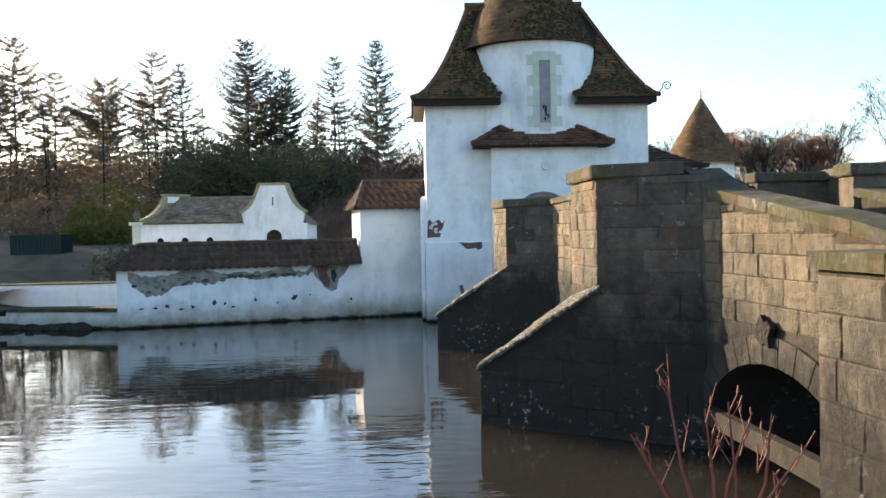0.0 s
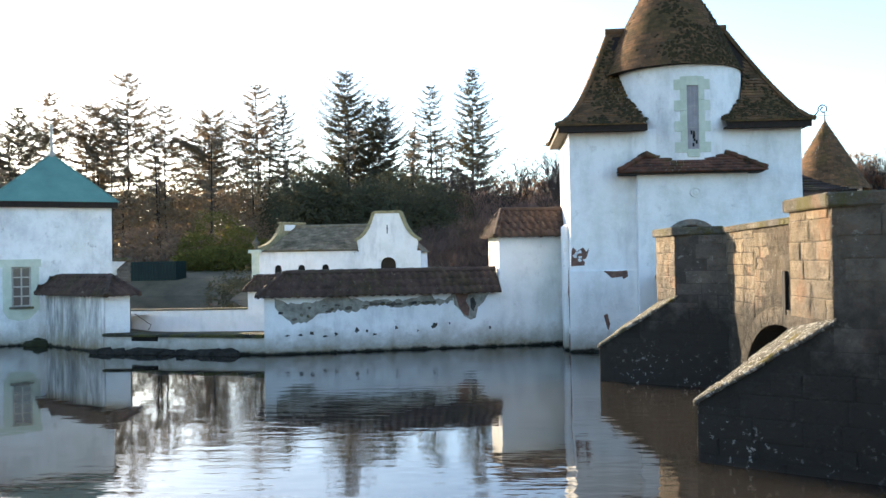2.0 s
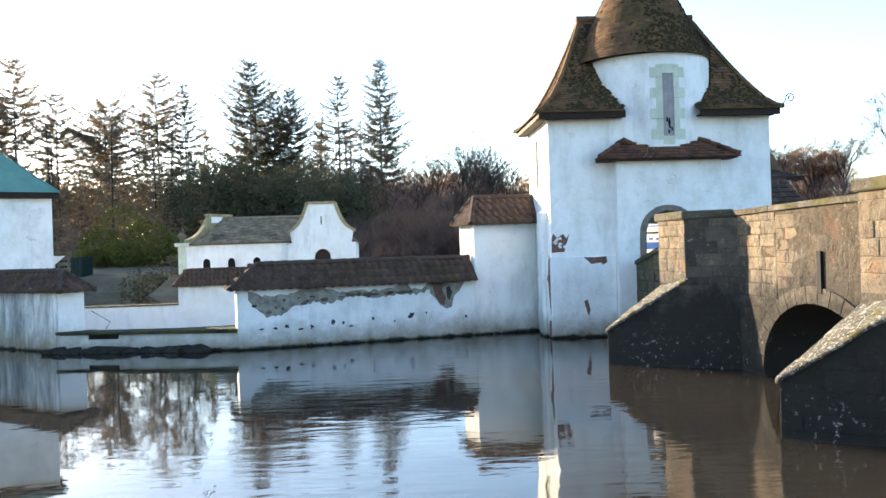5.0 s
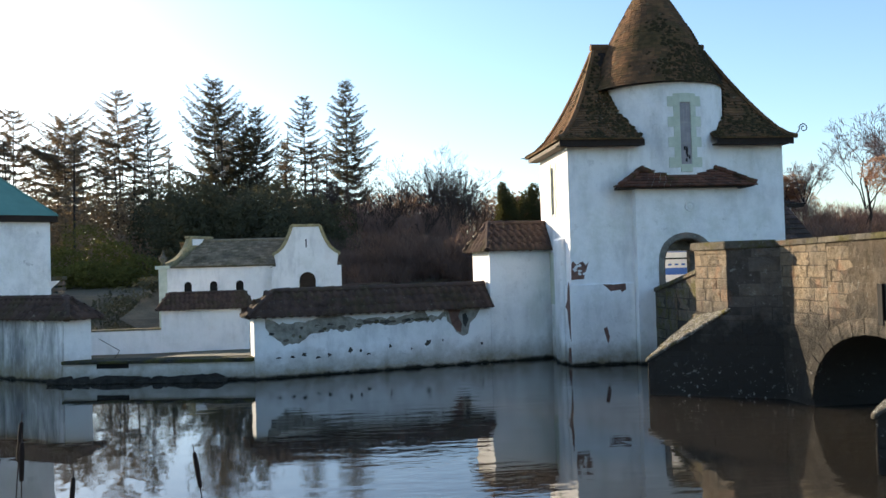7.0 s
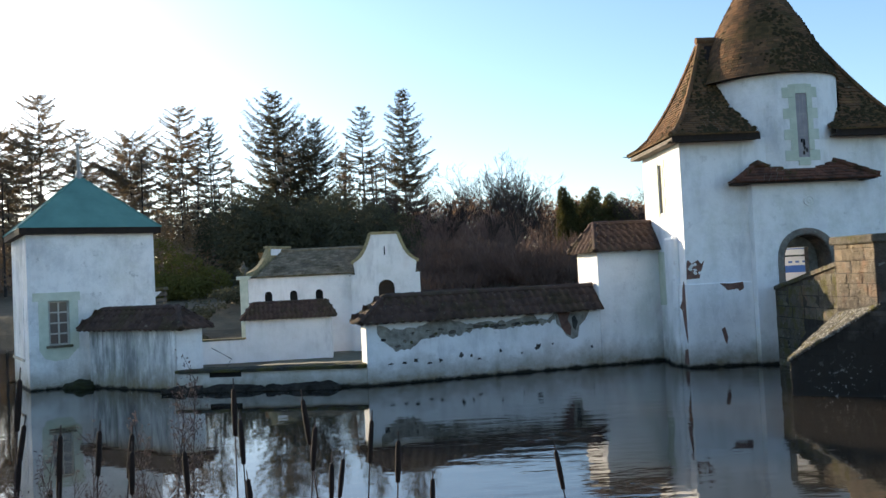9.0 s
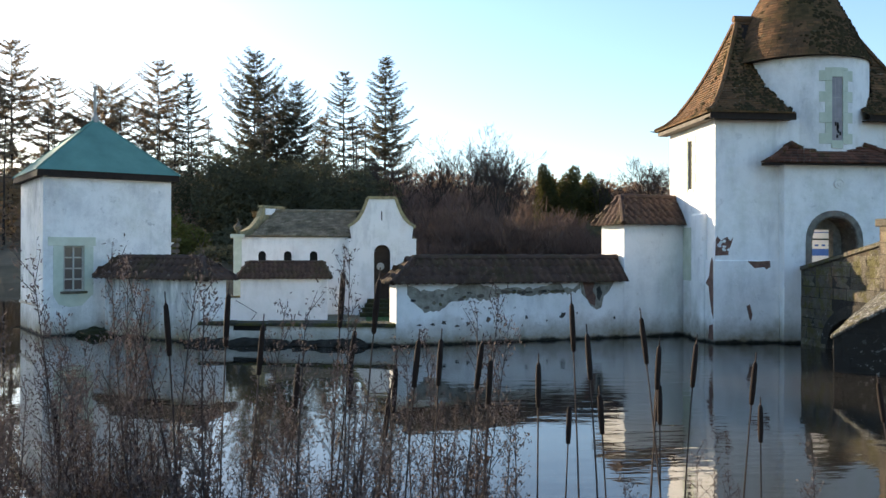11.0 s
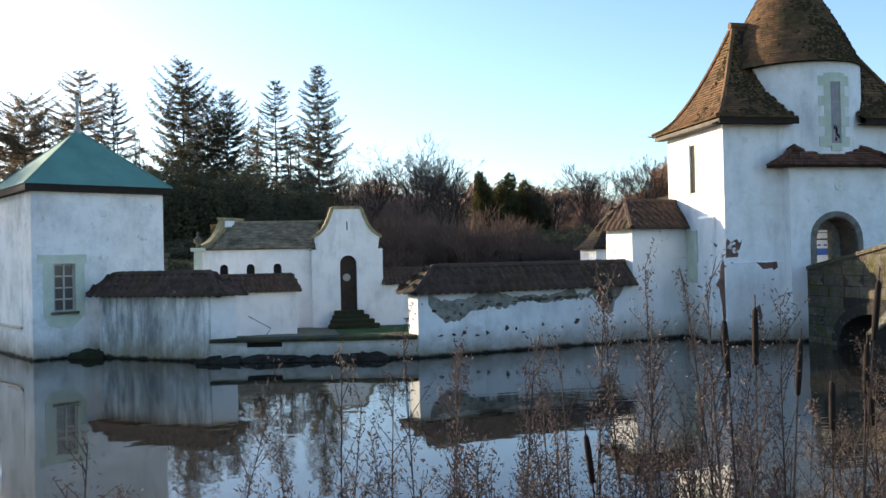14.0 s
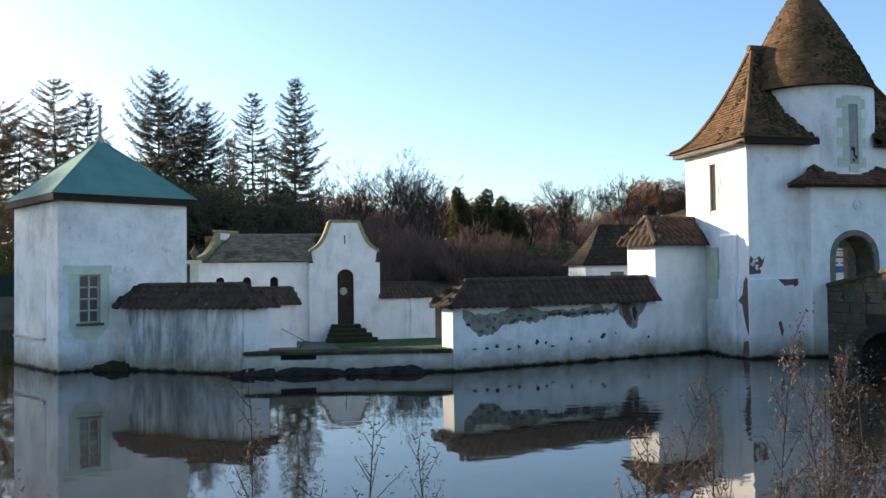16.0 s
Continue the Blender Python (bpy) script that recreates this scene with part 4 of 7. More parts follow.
def wall_parts():
    tagged(wall_block("wall_long", WA, tuple((wm @ Vector((PIL, 0, 0)))[:2]), 0.55, -0.8, 1.56, M_WALL2, "white limewashed lakeside wall with lost render"), category="wall")
    W = bpy.data.objects["wall_long"]
    # stretches of lost render: grey rubble band under the eaves and small holes
    rng = random.Random(5)
    n = 64
    edge = [(0.28, 1.26), (0.45, 1.02), (0.7, 0.84), (1.0, 0.80), (1.25, 0.93), (1.5, 1.12), (1.75, 1.06), (2.0, 1.17), (2.3, 1.09), (2.7, 1.14), (2.9, 1.24), (3.4, 1.20), (4.0, 1.22), (4.5, 1.24), (4.85, 1.22), (5.15, 1.34)]
    low = lambda x: next(a[1] + (b[1] - a[1]) * (x - a[0]) / (b[0] - a[0]) for a, b in zip(edge, edge[1:]) if x <= b[0] + 1e-6)
    top, bot = [], []
    for k in range(n + 1):
        x = 0.28 + (5.15 - 0.28) * k / n
        top.append((x, 1.53))
        bot.append((x, min(1.5, low(x) + rng.uniform(-0.045, 0.045))))
    bm = bmesh.new()
    slab(bm, top + bot[::-1], -0.008, 0.0, wm)
    loss = part("render_loss", bm, M_RUBBLE, W, "grey rubble bared under the eaves")
    # strips of render that still hang under the eaves, and loose stones of the core
    for x0, x1, d in ((0.30, 1.62, 0.18), (2.25, 4.30, 0.17), (4.55, 5.1, 0.19)):
        m2 = int((x1 - x0) / 0.08)
        up = [(x0 + (x1 - x0) * k / m2, 1.538) for k in range(m2 + 1)]
        dn = [(x0 + (x1 - x0) * k / m2, 1.545 - d * (0.75 + 0.4 * rng.random()) * min(1, 0.35 + 3 * min(k, m2 - k) / m2)) for k in range(m2 + 1)]
        bm = bmesh.new()
        slab(bm, up + dn[::-1], -0.022, -0.002, wm)
        part("render_strip", bm, M_WALL2, W)
    for k in range(70):
        x = rng.uniform(0.4, 4.7)
        z = rng.uniform(low(x) + 0.05, 1.30)
        bm = bmesh.new()
        blob(bm, x, z, rng.uniform(0.05, 0.13), rng.uniform(0.03, 0.07), -0.008, 500 + k, rng.uniform(0.004, 0.012), 9, 0.45, m=wm)
        part("rubble_stone", bm, rng.choice((M_RUBBLE, M_RUBBLE, M_COPE, M_WOOD, M_HOLE)), W)
    for pts, y, mat in (([(5.12, 1.52), (6.22, 1.52), (6.02, 1.28), (5.88, 1.10), (5.78, 0.86), (5.62, 0.80), (5.48, 0.88), (5.36, 1.05), (5.2, 1.22)], -0.002, M_RUBBLE),
                        ([(5.2, 1.53), (5.62, 1.53), (5.50, 1.30), (5.60, 1.08), (5.58, 0.90), (5.46, 0.92), (5.34, 1.12)], -0.010, M_BRICK), ([(5.66, 1.36), (5.74, 1.40), (5.80, 1.20), (5.72, 1.02), (5.66, 1.12)], -0.010, M_HOLE)):
        bm = bmesh.new()
        slab(bm, [(x + rng.uniform(-0.03, 0.03), z + rng.uniform(-0.03, 0.03)) for x, z in pts], y - 0.007, y, wm)
        part("render_loss", bm, mat, W, "rubble and brick bared under the eaves")
    for x, z, rx, rz in ((0.6, 0.5, 0.12, 0.05), (0.95, 0.52, 0.10, 0.06), (1.25, 0.55, 0.11, 0.09), (1.6, 0.45, 0.12, 0.05), (1.9, 0.50, 0.08, 0.10), (2.45, 0.58, 0.11, 0.16), (2.75, 0.56, 0.06, 0.08), (2.95, 0.46, 0.12, 0.05),
                         (3.55, 0.62, 0.06, 0.08), (4.15, 0.52, 0.05, 0.04), (4.62, 0.66, 0.14, 0.13), (5.05, 0.7, 0.05, 0.05), (6.2, 0.55, 0.05, 0.07)):
        bm = bmesh.new()
        blob(bm, x, z, rx * 0.85, rz * 0.85, -0.001, int(x * 100), 0.007, 9, 0.65, m=wm)
        part("hole", bm, M_HOLE, W)
    tiled_coping("wall_coping", WA, tuple((wm @ Vector((PIL - 0.2, 0, 0)))[:2]), -0.24, 0.80, 1.54, 2.16, 0.75, 0.05, "dark red-brown pantiled coping of the lakeside wall", seed=11)
    # gate pillar block
    a, b = tuple((wm @ Vector((PIL, -0.02, 0)))[:2]), tuple((wm @ Vector((WLEN + 0.34, -0.02, 0)))[:2])
    wall_block("pillar_wall", a, b, 1.15, -0.8, 3.10, M_WALL2, "white block between wall and gate tower", "wall")
    tiled_coping("pillar_roof", a, b, -0.22, 1.37, 3.08, 3.86, 0.42, 0.0, "small hipped pantile roof beside the gate tower", 0.16, seed=21)
    # landing ledge
    la, lb = (-13.07, 1.10), (-8.10, 0.0)
    wall_block("landing_wall", la, lb, 0.6, -0.8, 0.46, M_WALL2, "low white landing wall at the water", "wall")
    lm, L = along(la, lb), math.dist(la, lb)
    S = thing("landing_coping", "grey-green stone coping slabs on the landing", "coping")
    rng = random.Random(3)
    x = 0.0
    while x < L - 0.2:
        w = min(L - x, rng.uniform(0.7, 1.1))
        bm = bmesh.new()
        box(bm, x + 0.006, x + w - 0.006, -0.10 - rng.uniform(0, 0.04), 0.62, 0.463, 0.555 + rng.uniform(-0.02, 0.012), lm, 0.015)
        part("slab", bm, M_GREENCOPE, S)
        x += w
    bm = bmesh.new()
    box(bm, 0.9, 1.75, -0.012, 0.02, 0.34, 0.462, lm)
    part("gap", bm, M_DARK, S)
    # stones at the water's edge below the landing
    for k in range(19):
        u = 0.05 + 4.1 * k / 18 + rng.uniform(-0.1, 0.1)
        bm = bmesh.new()
        bmesh.ops.create_icosphere(bm, subdivisions=2, radius=1.0)
        big = rng.uniform(0.12, 0.27)
        for v in bm.verts:
            v.co *= 1 + 0.5 * noise.noise(v.co * 1.7 + Vector((k * 3.1, 0, 0))) + 0.25 * noise.noise(v.co * 4 + Vector((k * 3.1, 5, 0)))
            v.co.x *= big * 1.5
            v.co.y *= 0.2
            v.co.z *= big * 0.62
        p = lm @ Vector((u, -0.18, 0.02))
        bmesh.ops.transform(bm, matrix=Matrix.Translation(p), verts=bm.verts)
        tagged(part("boulder", bm, M_DARKROCK), "dark wet stone at the foot of the landing", "rock", "stones below the landing")
    bm = bmesh.new()
    bmesh.ops.create_icosphere(bm, subdivisions=4, radius=1.0)
    for v in bm.verts:
        v.co *= 1 + 0.3 * noise.noise(v.co * 2.1) + 0.12 * noise.noise(v.co * 6)
        v.co = Vector((v.co.x * 0.55, v.co.y * 0.35, v.co.z * 0.20))
    bmesh.ops.transform(bm, matrix=Matrix.Translation((-16.25, 3.5, 0.02)), verts=bm.verts)
    tagged(smooth(part("mossy_mound", bm, M_MOSS)), "dark mossy mound at the foot of the pavilion", "mound")
    # stub wall beside the pavilion
    sa, sb = (-16.0, 3.35), (-13.07, 1.10)
    wall_block("stub_wall", sa, sb, 0.55, -0.8, 1.62, M_STUB, "stained white lakeside wall beside the pavilion", "wall")
    sm = along(sa, sb)
    # its return at the landing
    c = sm @ Vector((math.dist(sa, sb), 0, 0))
    wall_block("stub_return", (c.x + 0.003, c.y + 0.02), (c.x + 0.62, c.y + 0.28), 0.5, -0.8, 1.60, M_WALL2, "white end of the stub wall", "wall")
    tiled_coping("stub_coping", sa, (c.x + 0.25, c.y - 0.1), -0.24, 0.80, 1.60, 2.14, 0.45, 0.7, "dark mossy pantiled coping", seed=31)
    bm = bmesh.new()
    tube(bm, [(-12.15, 1.05, 1.08), (-11.62, 0.9, 0.78), (-11.75, 0.93, 0.60)], [0.012, 0.012, 0.012], 6)
    tagged(part("rail", bm, M_IRON), "bent iron rail on the landing", "rail")


wall_parts()


# ---- stone bridge ----
def lerp_table(table, s):
    for (a, x), (b, y) in zip(table, table[1:]):
        if s <= b:
            return x + (y - x) * max(0.0, (s - a) / (b - a))
    return table[-1][1]


XL = [(0.25, 2.16), (5, 2.23), (6.5, 2.27), (9.4, 2.38), (12.5, 2.62), (14, 2.76), (17, 3.0), (22, 3.35)]
ZP = [(0.25, 1.86), (4.9, 2.72), (5.1, 2.86), (11.9, 2.93), (13.3, 2.93), (13.45, 2.84), (13.6, 2.74), (13.9, 2.68), (16.6, 2.28), (17.3, 2.12), (22, 2.0)]
ARCHES = [(2.75, 1.25, 0.1, 0.75), (9.15, 1.68, 0.12, 1.26), (15.05, 1.42, 0.15, 0.97)]
WIDTH = 1.80


def xl(s):
    return lerp_table(XL, s)


def zp(s):
    return lerp_table(ZP, s)


def intrados(s, grow=0.0):
    for c, hw, zs, rise in ARCHES:
        k = (s - c) / (hw + grow)
        if abs(k) < 1:
            return zs + (rise + grow) * math.sqrt(1 - k * k)
    return None


BLOCK = {}


def block_mesh(material, key):
    """A dressed block, 1 by 1 by 1 with worn edges, unevenly faced towards -y."""
    if key not in BLOCK:
        made = []
        for v in range(5):
            rng = random.Random(40 + v)
            bm = bmesh.new()
            c, f = 0.5, 0.47
            back = [bm.verts.new((x, 0.5, z)) for x, z in ((-c, -c), (c, -c), (c, c), (-c, c))]
            mid = [bm.verts.new((x, -0.2, z)) for x, z in ((-c, -c), (c, -c), (c, c), (-c, c))]
            front = [bm.verts.new((x * (1 - 0.05 * rng.random()), -0.5 + 0.14 * rng.random(), z * (1 - 0.06 * rng.random()))) for x, z in ((-f, -f), (0, -f), (f, -f), (f, 0), (f, f), (0, f), (-f, f), (-f, 0))]
            hub = bm.verts.new((0.1 * rng.uniform(-1, 1), -0.5 - 0.10 * rng.random(), 0.1 * rng.uniform(-1, 1)))
            for i in range(4):
                bm.faces.new((back[i], back[(i + 1) % 4], mid[(i + 1) % 4], mid[i]))
                a, b, d = front[(2 * i) % 8], front[(2 * i + 1) % 8], front[(2 * i + 2) % 8]
                bm.faces.new((mid[i], mid[(i + 1) % 4], d, b, a))
            for i in range(8):
                bm.faces.new((front[i], front[(i + 1) % 8], hub))
            bmesh.ops.recalc_face_normals(bm, faces=bm.faces)
            me = bpy.data.meshes.new("stone")
            bm.to_mesh(me)
            bm.free()
            me.materials.append(material)
            made.append(me)
        BLOCK[key] = made
    return BLOCK[key]


def lay_blocks(parent, m, L, lo, hi, row=0.235, depth=0.06, seed=0, keep=None, sizes=(0.34, 0.72), material=None, key="ashlar"):
    """Courses of ashlar on a face whose frame m has x along it, z up and -y outwards. lo, hi: the face's lower and upper edge as functions of x."""
    rng = random.Random(seed)
    meshes = block_mesh(material or M_STONE, key)
    count, z = 0, -0.12
    while z < 4:
        h = row * rng.uniform(0.85, 1.15)
        x = -rng.uniform(0, 0.3)
        while x < L:
            w = rng.uniform(*sizes)
            x0, x1 = max(0.0, x), min(L, x + w)
            x += w
            if x1 - x0 < 0.09:
                continue
            z0 = z
            z1 = min(z + h, min(hi(x0), hi(x1)))
            if z1 - z0 < 0.07 or z0 < max(lo(x0), lo(x1)) - 0.02:
                continue
            if keep and not keep((x0 + x1) / 2, (z0 + z1) / 2, (x1 - x0) / 2, (z1 - z0) / 2):
                continue
            o = new("stone", meshes[rng.randrange(5)])
            o.parent = parent
            o.matrix_local = m @ Matrix.Translation(((x0 + x1) / 2, (0.003 if key == "black" else 0.013) + rng.uniform(-0.007, 0.007), (z0 + z1) / 2)) @ Matrix.Diagonal((x1 - x0 - 0.007, depth, z1 - z0 - 0.007, 1))
            count += 1
        z += h
    return count


def bridge():
    B = thing("stone_bridge", "old sandstone ashlar footbridge with pointed cutwater piers", "bridge")
    # body: one lofted section
    ss = sorted(set([0.25 + 0.15 * k for k in range(146)] + [c + e * hw * f for c, hw, _, _ in ARCHES for e in (-1, 1) for f in (0.9999, 1.0001, 0.97, 0.9)]))
    ss = [s for s in ss if s <= 22]
    bm = bmesh.new()
    prev = None
    for s in ss:
        zb = intrados(s)
        zb = -0.8 if zb is None else zb
        x0, x1, zt = xl(s), xl(s) + WIDTH, zp(s)
        zd = zt - 0.95
        zo = zd + 0.02 if 11.6 < s < 13.65 else zt
        sec = [(x0, zb), (x0, zt), (x0 + 0.30, zt), (x0 + 0.30, zd), (x1 - 0.30, zd), (x1 - 0.30, zo), (x1, zo), (x1, zb)]
        ring = [bm.verts.new((x, -s, z)) for x, z in sec]
        if prev:
            for i in range(8):
                bm.faces.new((prev[i], prev[(i + 1) % 8], ring[(i + 1) % 8], ring[i]))
        else:
            bm.faces.new(ring)
        prev = ring
    bm.faces.new(prev[::-1])
    part("body", bm, M_MORTAR, B, "mortared core of the bridge")
    # ashlar of the lake face, span by span
    spans = [(4.6, 8.0), (8.0, 11.6), (11.6, 14.0), (14.0, 16.98)]
    for i, (a, b) in enumerate(spans):
        pa, pb = (xl(a), -a), (xl(b), -b)
        m = along(pa, pb)
        L = math.dist(pa, pb)

        def keep(x, z, hx, hz, a=a, b=b, L=L):
            for e in (-1, 1):
                s = a + (x + e * hx) / L * (b - a)
                t = intrados(s, 0.27)
                if t is not None and z - hz * 0.6 < t:
                    return False
            return True

        lay_blocks(B, m, L, lambda x: -0.2, lambda x, a=a, b=b, L=L: zp(a + x / L * (b - a)) - 0.005, 0.22, 0.05, 60 + i, keep)
    pa, pb = (xl(0.25), -0.25), (xl(4.6), -4.6)
    m = along(pa, pb)
    L = math.dist(pa, pb)
    lay_blocks(B, m, L, lambda x: -0.2, lambda x: zp(0.25 + x / L * 4.35) - 0.005, 0.26, 0.04, 70, lambda x, z, hx, hz: intrados(0.25 + x, 0.2) is None or z - hz > intrados(0.25 + x, 0.2), (0.5, 0.9), M_COPE, "grey")
    # voussoirs
    for c, hw, zs, rise in ARCHES:
        n = 17
        for k in range(n):
            bm = bmesh.new()
            q = []
            for kk, g in ((k, 0.0), (k + 1, 0.0), (k + 1, 0.27), (k, 0.27)):
                a = math.pi * (kk + (0.03 if kk == k else -0.03)) / n
                q.append((c - (hw + g) * math.cos(a), zs + (rise + g) * math.sin(a)))
            vs = []
            for out in (-0.035, 0.25):
                vs.append([bm.verts.new((xl(s) + out, -s, z)) for s, z in q])
            bm.faces.new(vs[0])
            bm.faces.new(vs[1][::-1])
            for i in range(4):
                bm.faces.new((vs[0][i], vs[1][i], vs[1][(i + 1) % 4], vs[0][(i + 1) % 4]))
            part("voussoir", bm, M_BLACKSTONE if c > 12 else M_STONE, B)
    # barrel lining of each arch, coloured dark for the shade inside
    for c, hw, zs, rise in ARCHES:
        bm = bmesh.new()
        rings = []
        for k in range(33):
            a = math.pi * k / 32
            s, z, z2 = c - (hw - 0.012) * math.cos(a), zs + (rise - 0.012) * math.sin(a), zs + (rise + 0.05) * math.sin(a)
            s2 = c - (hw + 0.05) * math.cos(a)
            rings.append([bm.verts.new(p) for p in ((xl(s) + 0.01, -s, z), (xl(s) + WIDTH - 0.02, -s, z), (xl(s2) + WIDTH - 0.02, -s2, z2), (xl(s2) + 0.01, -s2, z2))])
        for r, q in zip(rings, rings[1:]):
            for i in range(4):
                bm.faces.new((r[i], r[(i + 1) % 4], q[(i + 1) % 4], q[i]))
        part("barrel", bm, M_DARKMORTAR, B, "underside of the arch with its shade in the colour")
    # the weep slot in the spandrel
    bm = bmesh.new()
    box(bm, xl(9.4) - 0.045, xl(9.4) + 0.05, -9.46, -9.34, 1.55, 2.2)
    part("slot", bm, M_DARK, B, "dark drain slot")
    # dark patch laid on the face in place of a shaded hollow
    bm = bmesh.new()
    blob(bm, 15.0, 1.42, 0.22, 0.17, 0.0, 77, 0.05, 14, 0.5)
    bmesh.ops.transform(bm, matrix=Matrix.Translation((xl(15) - 0.03, 0, 0)) @ Matrix.Rotation(math.radians(-90), 4, "Z"), verts=bm.verts)
    part("keystone", bm, M_DARKROCK, B, "dark patch standing for a hollow over the arch")
    # copings
    rng = random.Random(9)
    s = 0.3
    while s < 21.5:
        w = rng.uniform(0.55, 0.9)
        e = min(s + w, 21.6)
        for off in (-0.05, WIDTH - 0.35):
            if off > 0 and e > 11.6 and s < 13.65:
                continue
            bm = bmesh.new()
            a, b = s + 0.006, e - 0.006
            dz = rng.uniform(-0.008, 0.008)
            poly = [(xl(a) + off, -a), (xl(b) + off, -b), (xl(b) + off + 0.40, -b), (xl(a) + off + 0.40, -a)]
            prism(bm, poly, [zp(a) - 0.001, zp(b) - 0.001, zp(b) - 0.001, zp(a) - 0.001], [zp(a) + 0.10 + dz, zp(b) + 0.10 + dz, zp(b) + 0.11 + dz, zp(a) + 0.11 + dz])
            part("coping", bm, M_COPE, B)
        s = e
    # piers
    for pi, (sc, p1, p2, zc, z1, z2) in enumerate(((5.5, 0.90, 2.18, 2.84, 1.58, 0.67), (12.48, 0.98, 2.25, 2.96, 1.62, 0.68))):
        x0 = xl(sc)
        tilt = -0.16 if pi else -0.10
        m = Matrix.Translation((x0, -sc, 0)) @ Matrix.Rotation(tilt, 4, "Z")

        def P(p, q):
            v = m @ Vector((-p, -q, 0))
            return (v.x, v.y)

        hr = 0.98
        # corners of the end face, near and far, on the flanks' planes
        pn, pf = p1 - 0.15, p1 + 0.10
        qn, qf = hr * (1 - pn / p2), hr * (1 - pf / p2)
        fall = (z1 - z2) / (p2 - p1)
        zn, zf = z1 + 0.15 * fall, z1 - 0.10 * fall
        bm = bmesh.new()
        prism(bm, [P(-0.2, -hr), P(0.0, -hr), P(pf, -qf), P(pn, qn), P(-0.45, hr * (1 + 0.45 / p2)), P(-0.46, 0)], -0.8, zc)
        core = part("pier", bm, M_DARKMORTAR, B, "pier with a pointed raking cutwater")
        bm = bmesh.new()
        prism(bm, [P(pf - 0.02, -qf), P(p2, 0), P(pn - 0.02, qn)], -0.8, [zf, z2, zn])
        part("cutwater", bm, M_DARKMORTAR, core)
        # raking coping
        rng2 = random.Random(200 + pi)
        e, cuts = 0.05, [0.0, 0.24, 0.47, 0.74, 1.0]
        for u, v in zip(cuts, cuts[1:]):
            v -= 0.006
            up = rng2.uniform(-0.015, 0.02)
            left = lambda q: (P(pf - 0.03 + (p2 + e - pf + 0.03) * q, -(qf + e) * (1 - q) - 0.03 * q), zf + (z2 - zf) * q)
            right = lambda q: (P(pn - 0.03 + (p2 + e - pn + 0.03) * q, (qn + e) * (1 - q) + 0.03 * q), zn + (z2 - zn) * q)
            ring4 = [left(u), left(v), right(v), right(u)]
            bm = bmesh.new()
            prism(bm, [r[0] for r in ring4], [r[1] - 0.03 for r in ring4], [r[1] + 0.05 + up for r in ring4])
            bmesh.ops.bevel(bm, geom=list(bm.edges), offset=0.018, segments=1, affect="EDGES")
            bmesh.ops.subdivide_edges(bm, edges=list(bm.edges), cuts=3, use_grid_fill=True)
            for vert in bm.verts:
                vert.co += Vector((1, 1, 1)) * 0.022 * noise.noise(vert.co * 5.5)
            part("raking_coping", bm, M_RAKE, core, "lichened raking coping stone")
        # faces: near flank, end, far flank
        for (a, b, kind) in ((P(p2, 0), P(-0.45, hr * (1 + 0.45 / p2)), "near"), (P(pf, -qf), P(pn, qn), "end"), (P(-0.0, -hr), P(p2, 0), "far")):
            L = math.dist(a, b)
            fm = along(a, b)
            l1 = math.dist(P(p2, 0), P(pn, qn) if kind == "near" else P(pf, -qf))
            zk = zn if kind == "near" else zf

            def hi(x, kind=kind, L=L, l1=l1, zk=zk):
                if kind == "end":
                    return zc
                d = x if kind == "near" else L - x
                return zc if d > l1 else z2 + (zk - z2) * d / l1 - 0.01

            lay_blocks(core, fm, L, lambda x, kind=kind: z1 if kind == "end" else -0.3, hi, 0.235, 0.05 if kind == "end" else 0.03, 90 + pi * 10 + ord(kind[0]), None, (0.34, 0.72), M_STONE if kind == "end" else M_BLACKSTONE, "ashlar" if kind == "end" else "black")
        # cap
        e = 0.07
        bm = bmesh.new()
        prism(bm, [P(-0.1, -hr - e + 0.1), P(pf + e, -qf - e), P(pn + e, qn + e), P(-0.1, hr + e - 0.1)], zc + 0.001, zc + 0.16)
        bmesh.ops.bevel(bm, geom=list(bm.edges), offset=0.02, segments=1, affect="EDGES")
        part("cap", bm, M_COPE, core, "weathered stone cap")
    # refuge on the far side
    for (x0, x1, s0, s1, zt) in ((4.12, 5.25, 11.35, 11.62, 2.96), (5.05, 5.35, 11.6, 13.6, 2.98), (4.2, 5.35, 13.6, 13.9, 2.9)):
        bm = bmesh.new()
        box(bm, x0, x1, -s1, -s0, -0.8, zt)
        part("refuge_wall", bm, M_STONE, B)
        bm = bmesh.new()
        box(bm, x0 - 0.05, x1 + 0.05, -s1 - 0.05, -s0 + 0.05, zt + 0.001, zt + 0.13, bevel=0.015)
        part("refuge_coping", bm, M_COPE, B)
    # abutment at the bank
    bm = bmesh.new()
    prism(bm, [(2.32, -17.0), (3.1, -17.0), (3.4, -22), (2.75, -22)], -0.8, [2.10, 2.10, 1.95, 1.95])
    ab = part("abutment", bm, M_MORTAR, B, "sunlit ashlar abutment on the bank")
    fm = along((2.32, -17.0), (2.75, -22))
    lay_blocks(ab, fm, 5.0, lambda x: -0.3, lambda x: 2.08 - 0.03 * x, 0.27, 0.06, 140, None, (0.4, 0.8))
    fm = along((3.1, -17.0), (2.32, -17.0))
    lay_blocks(ab, fm, 0.78, lambda x: -0.3, lambda x: 2.08, 0.27, 0.05, 141)
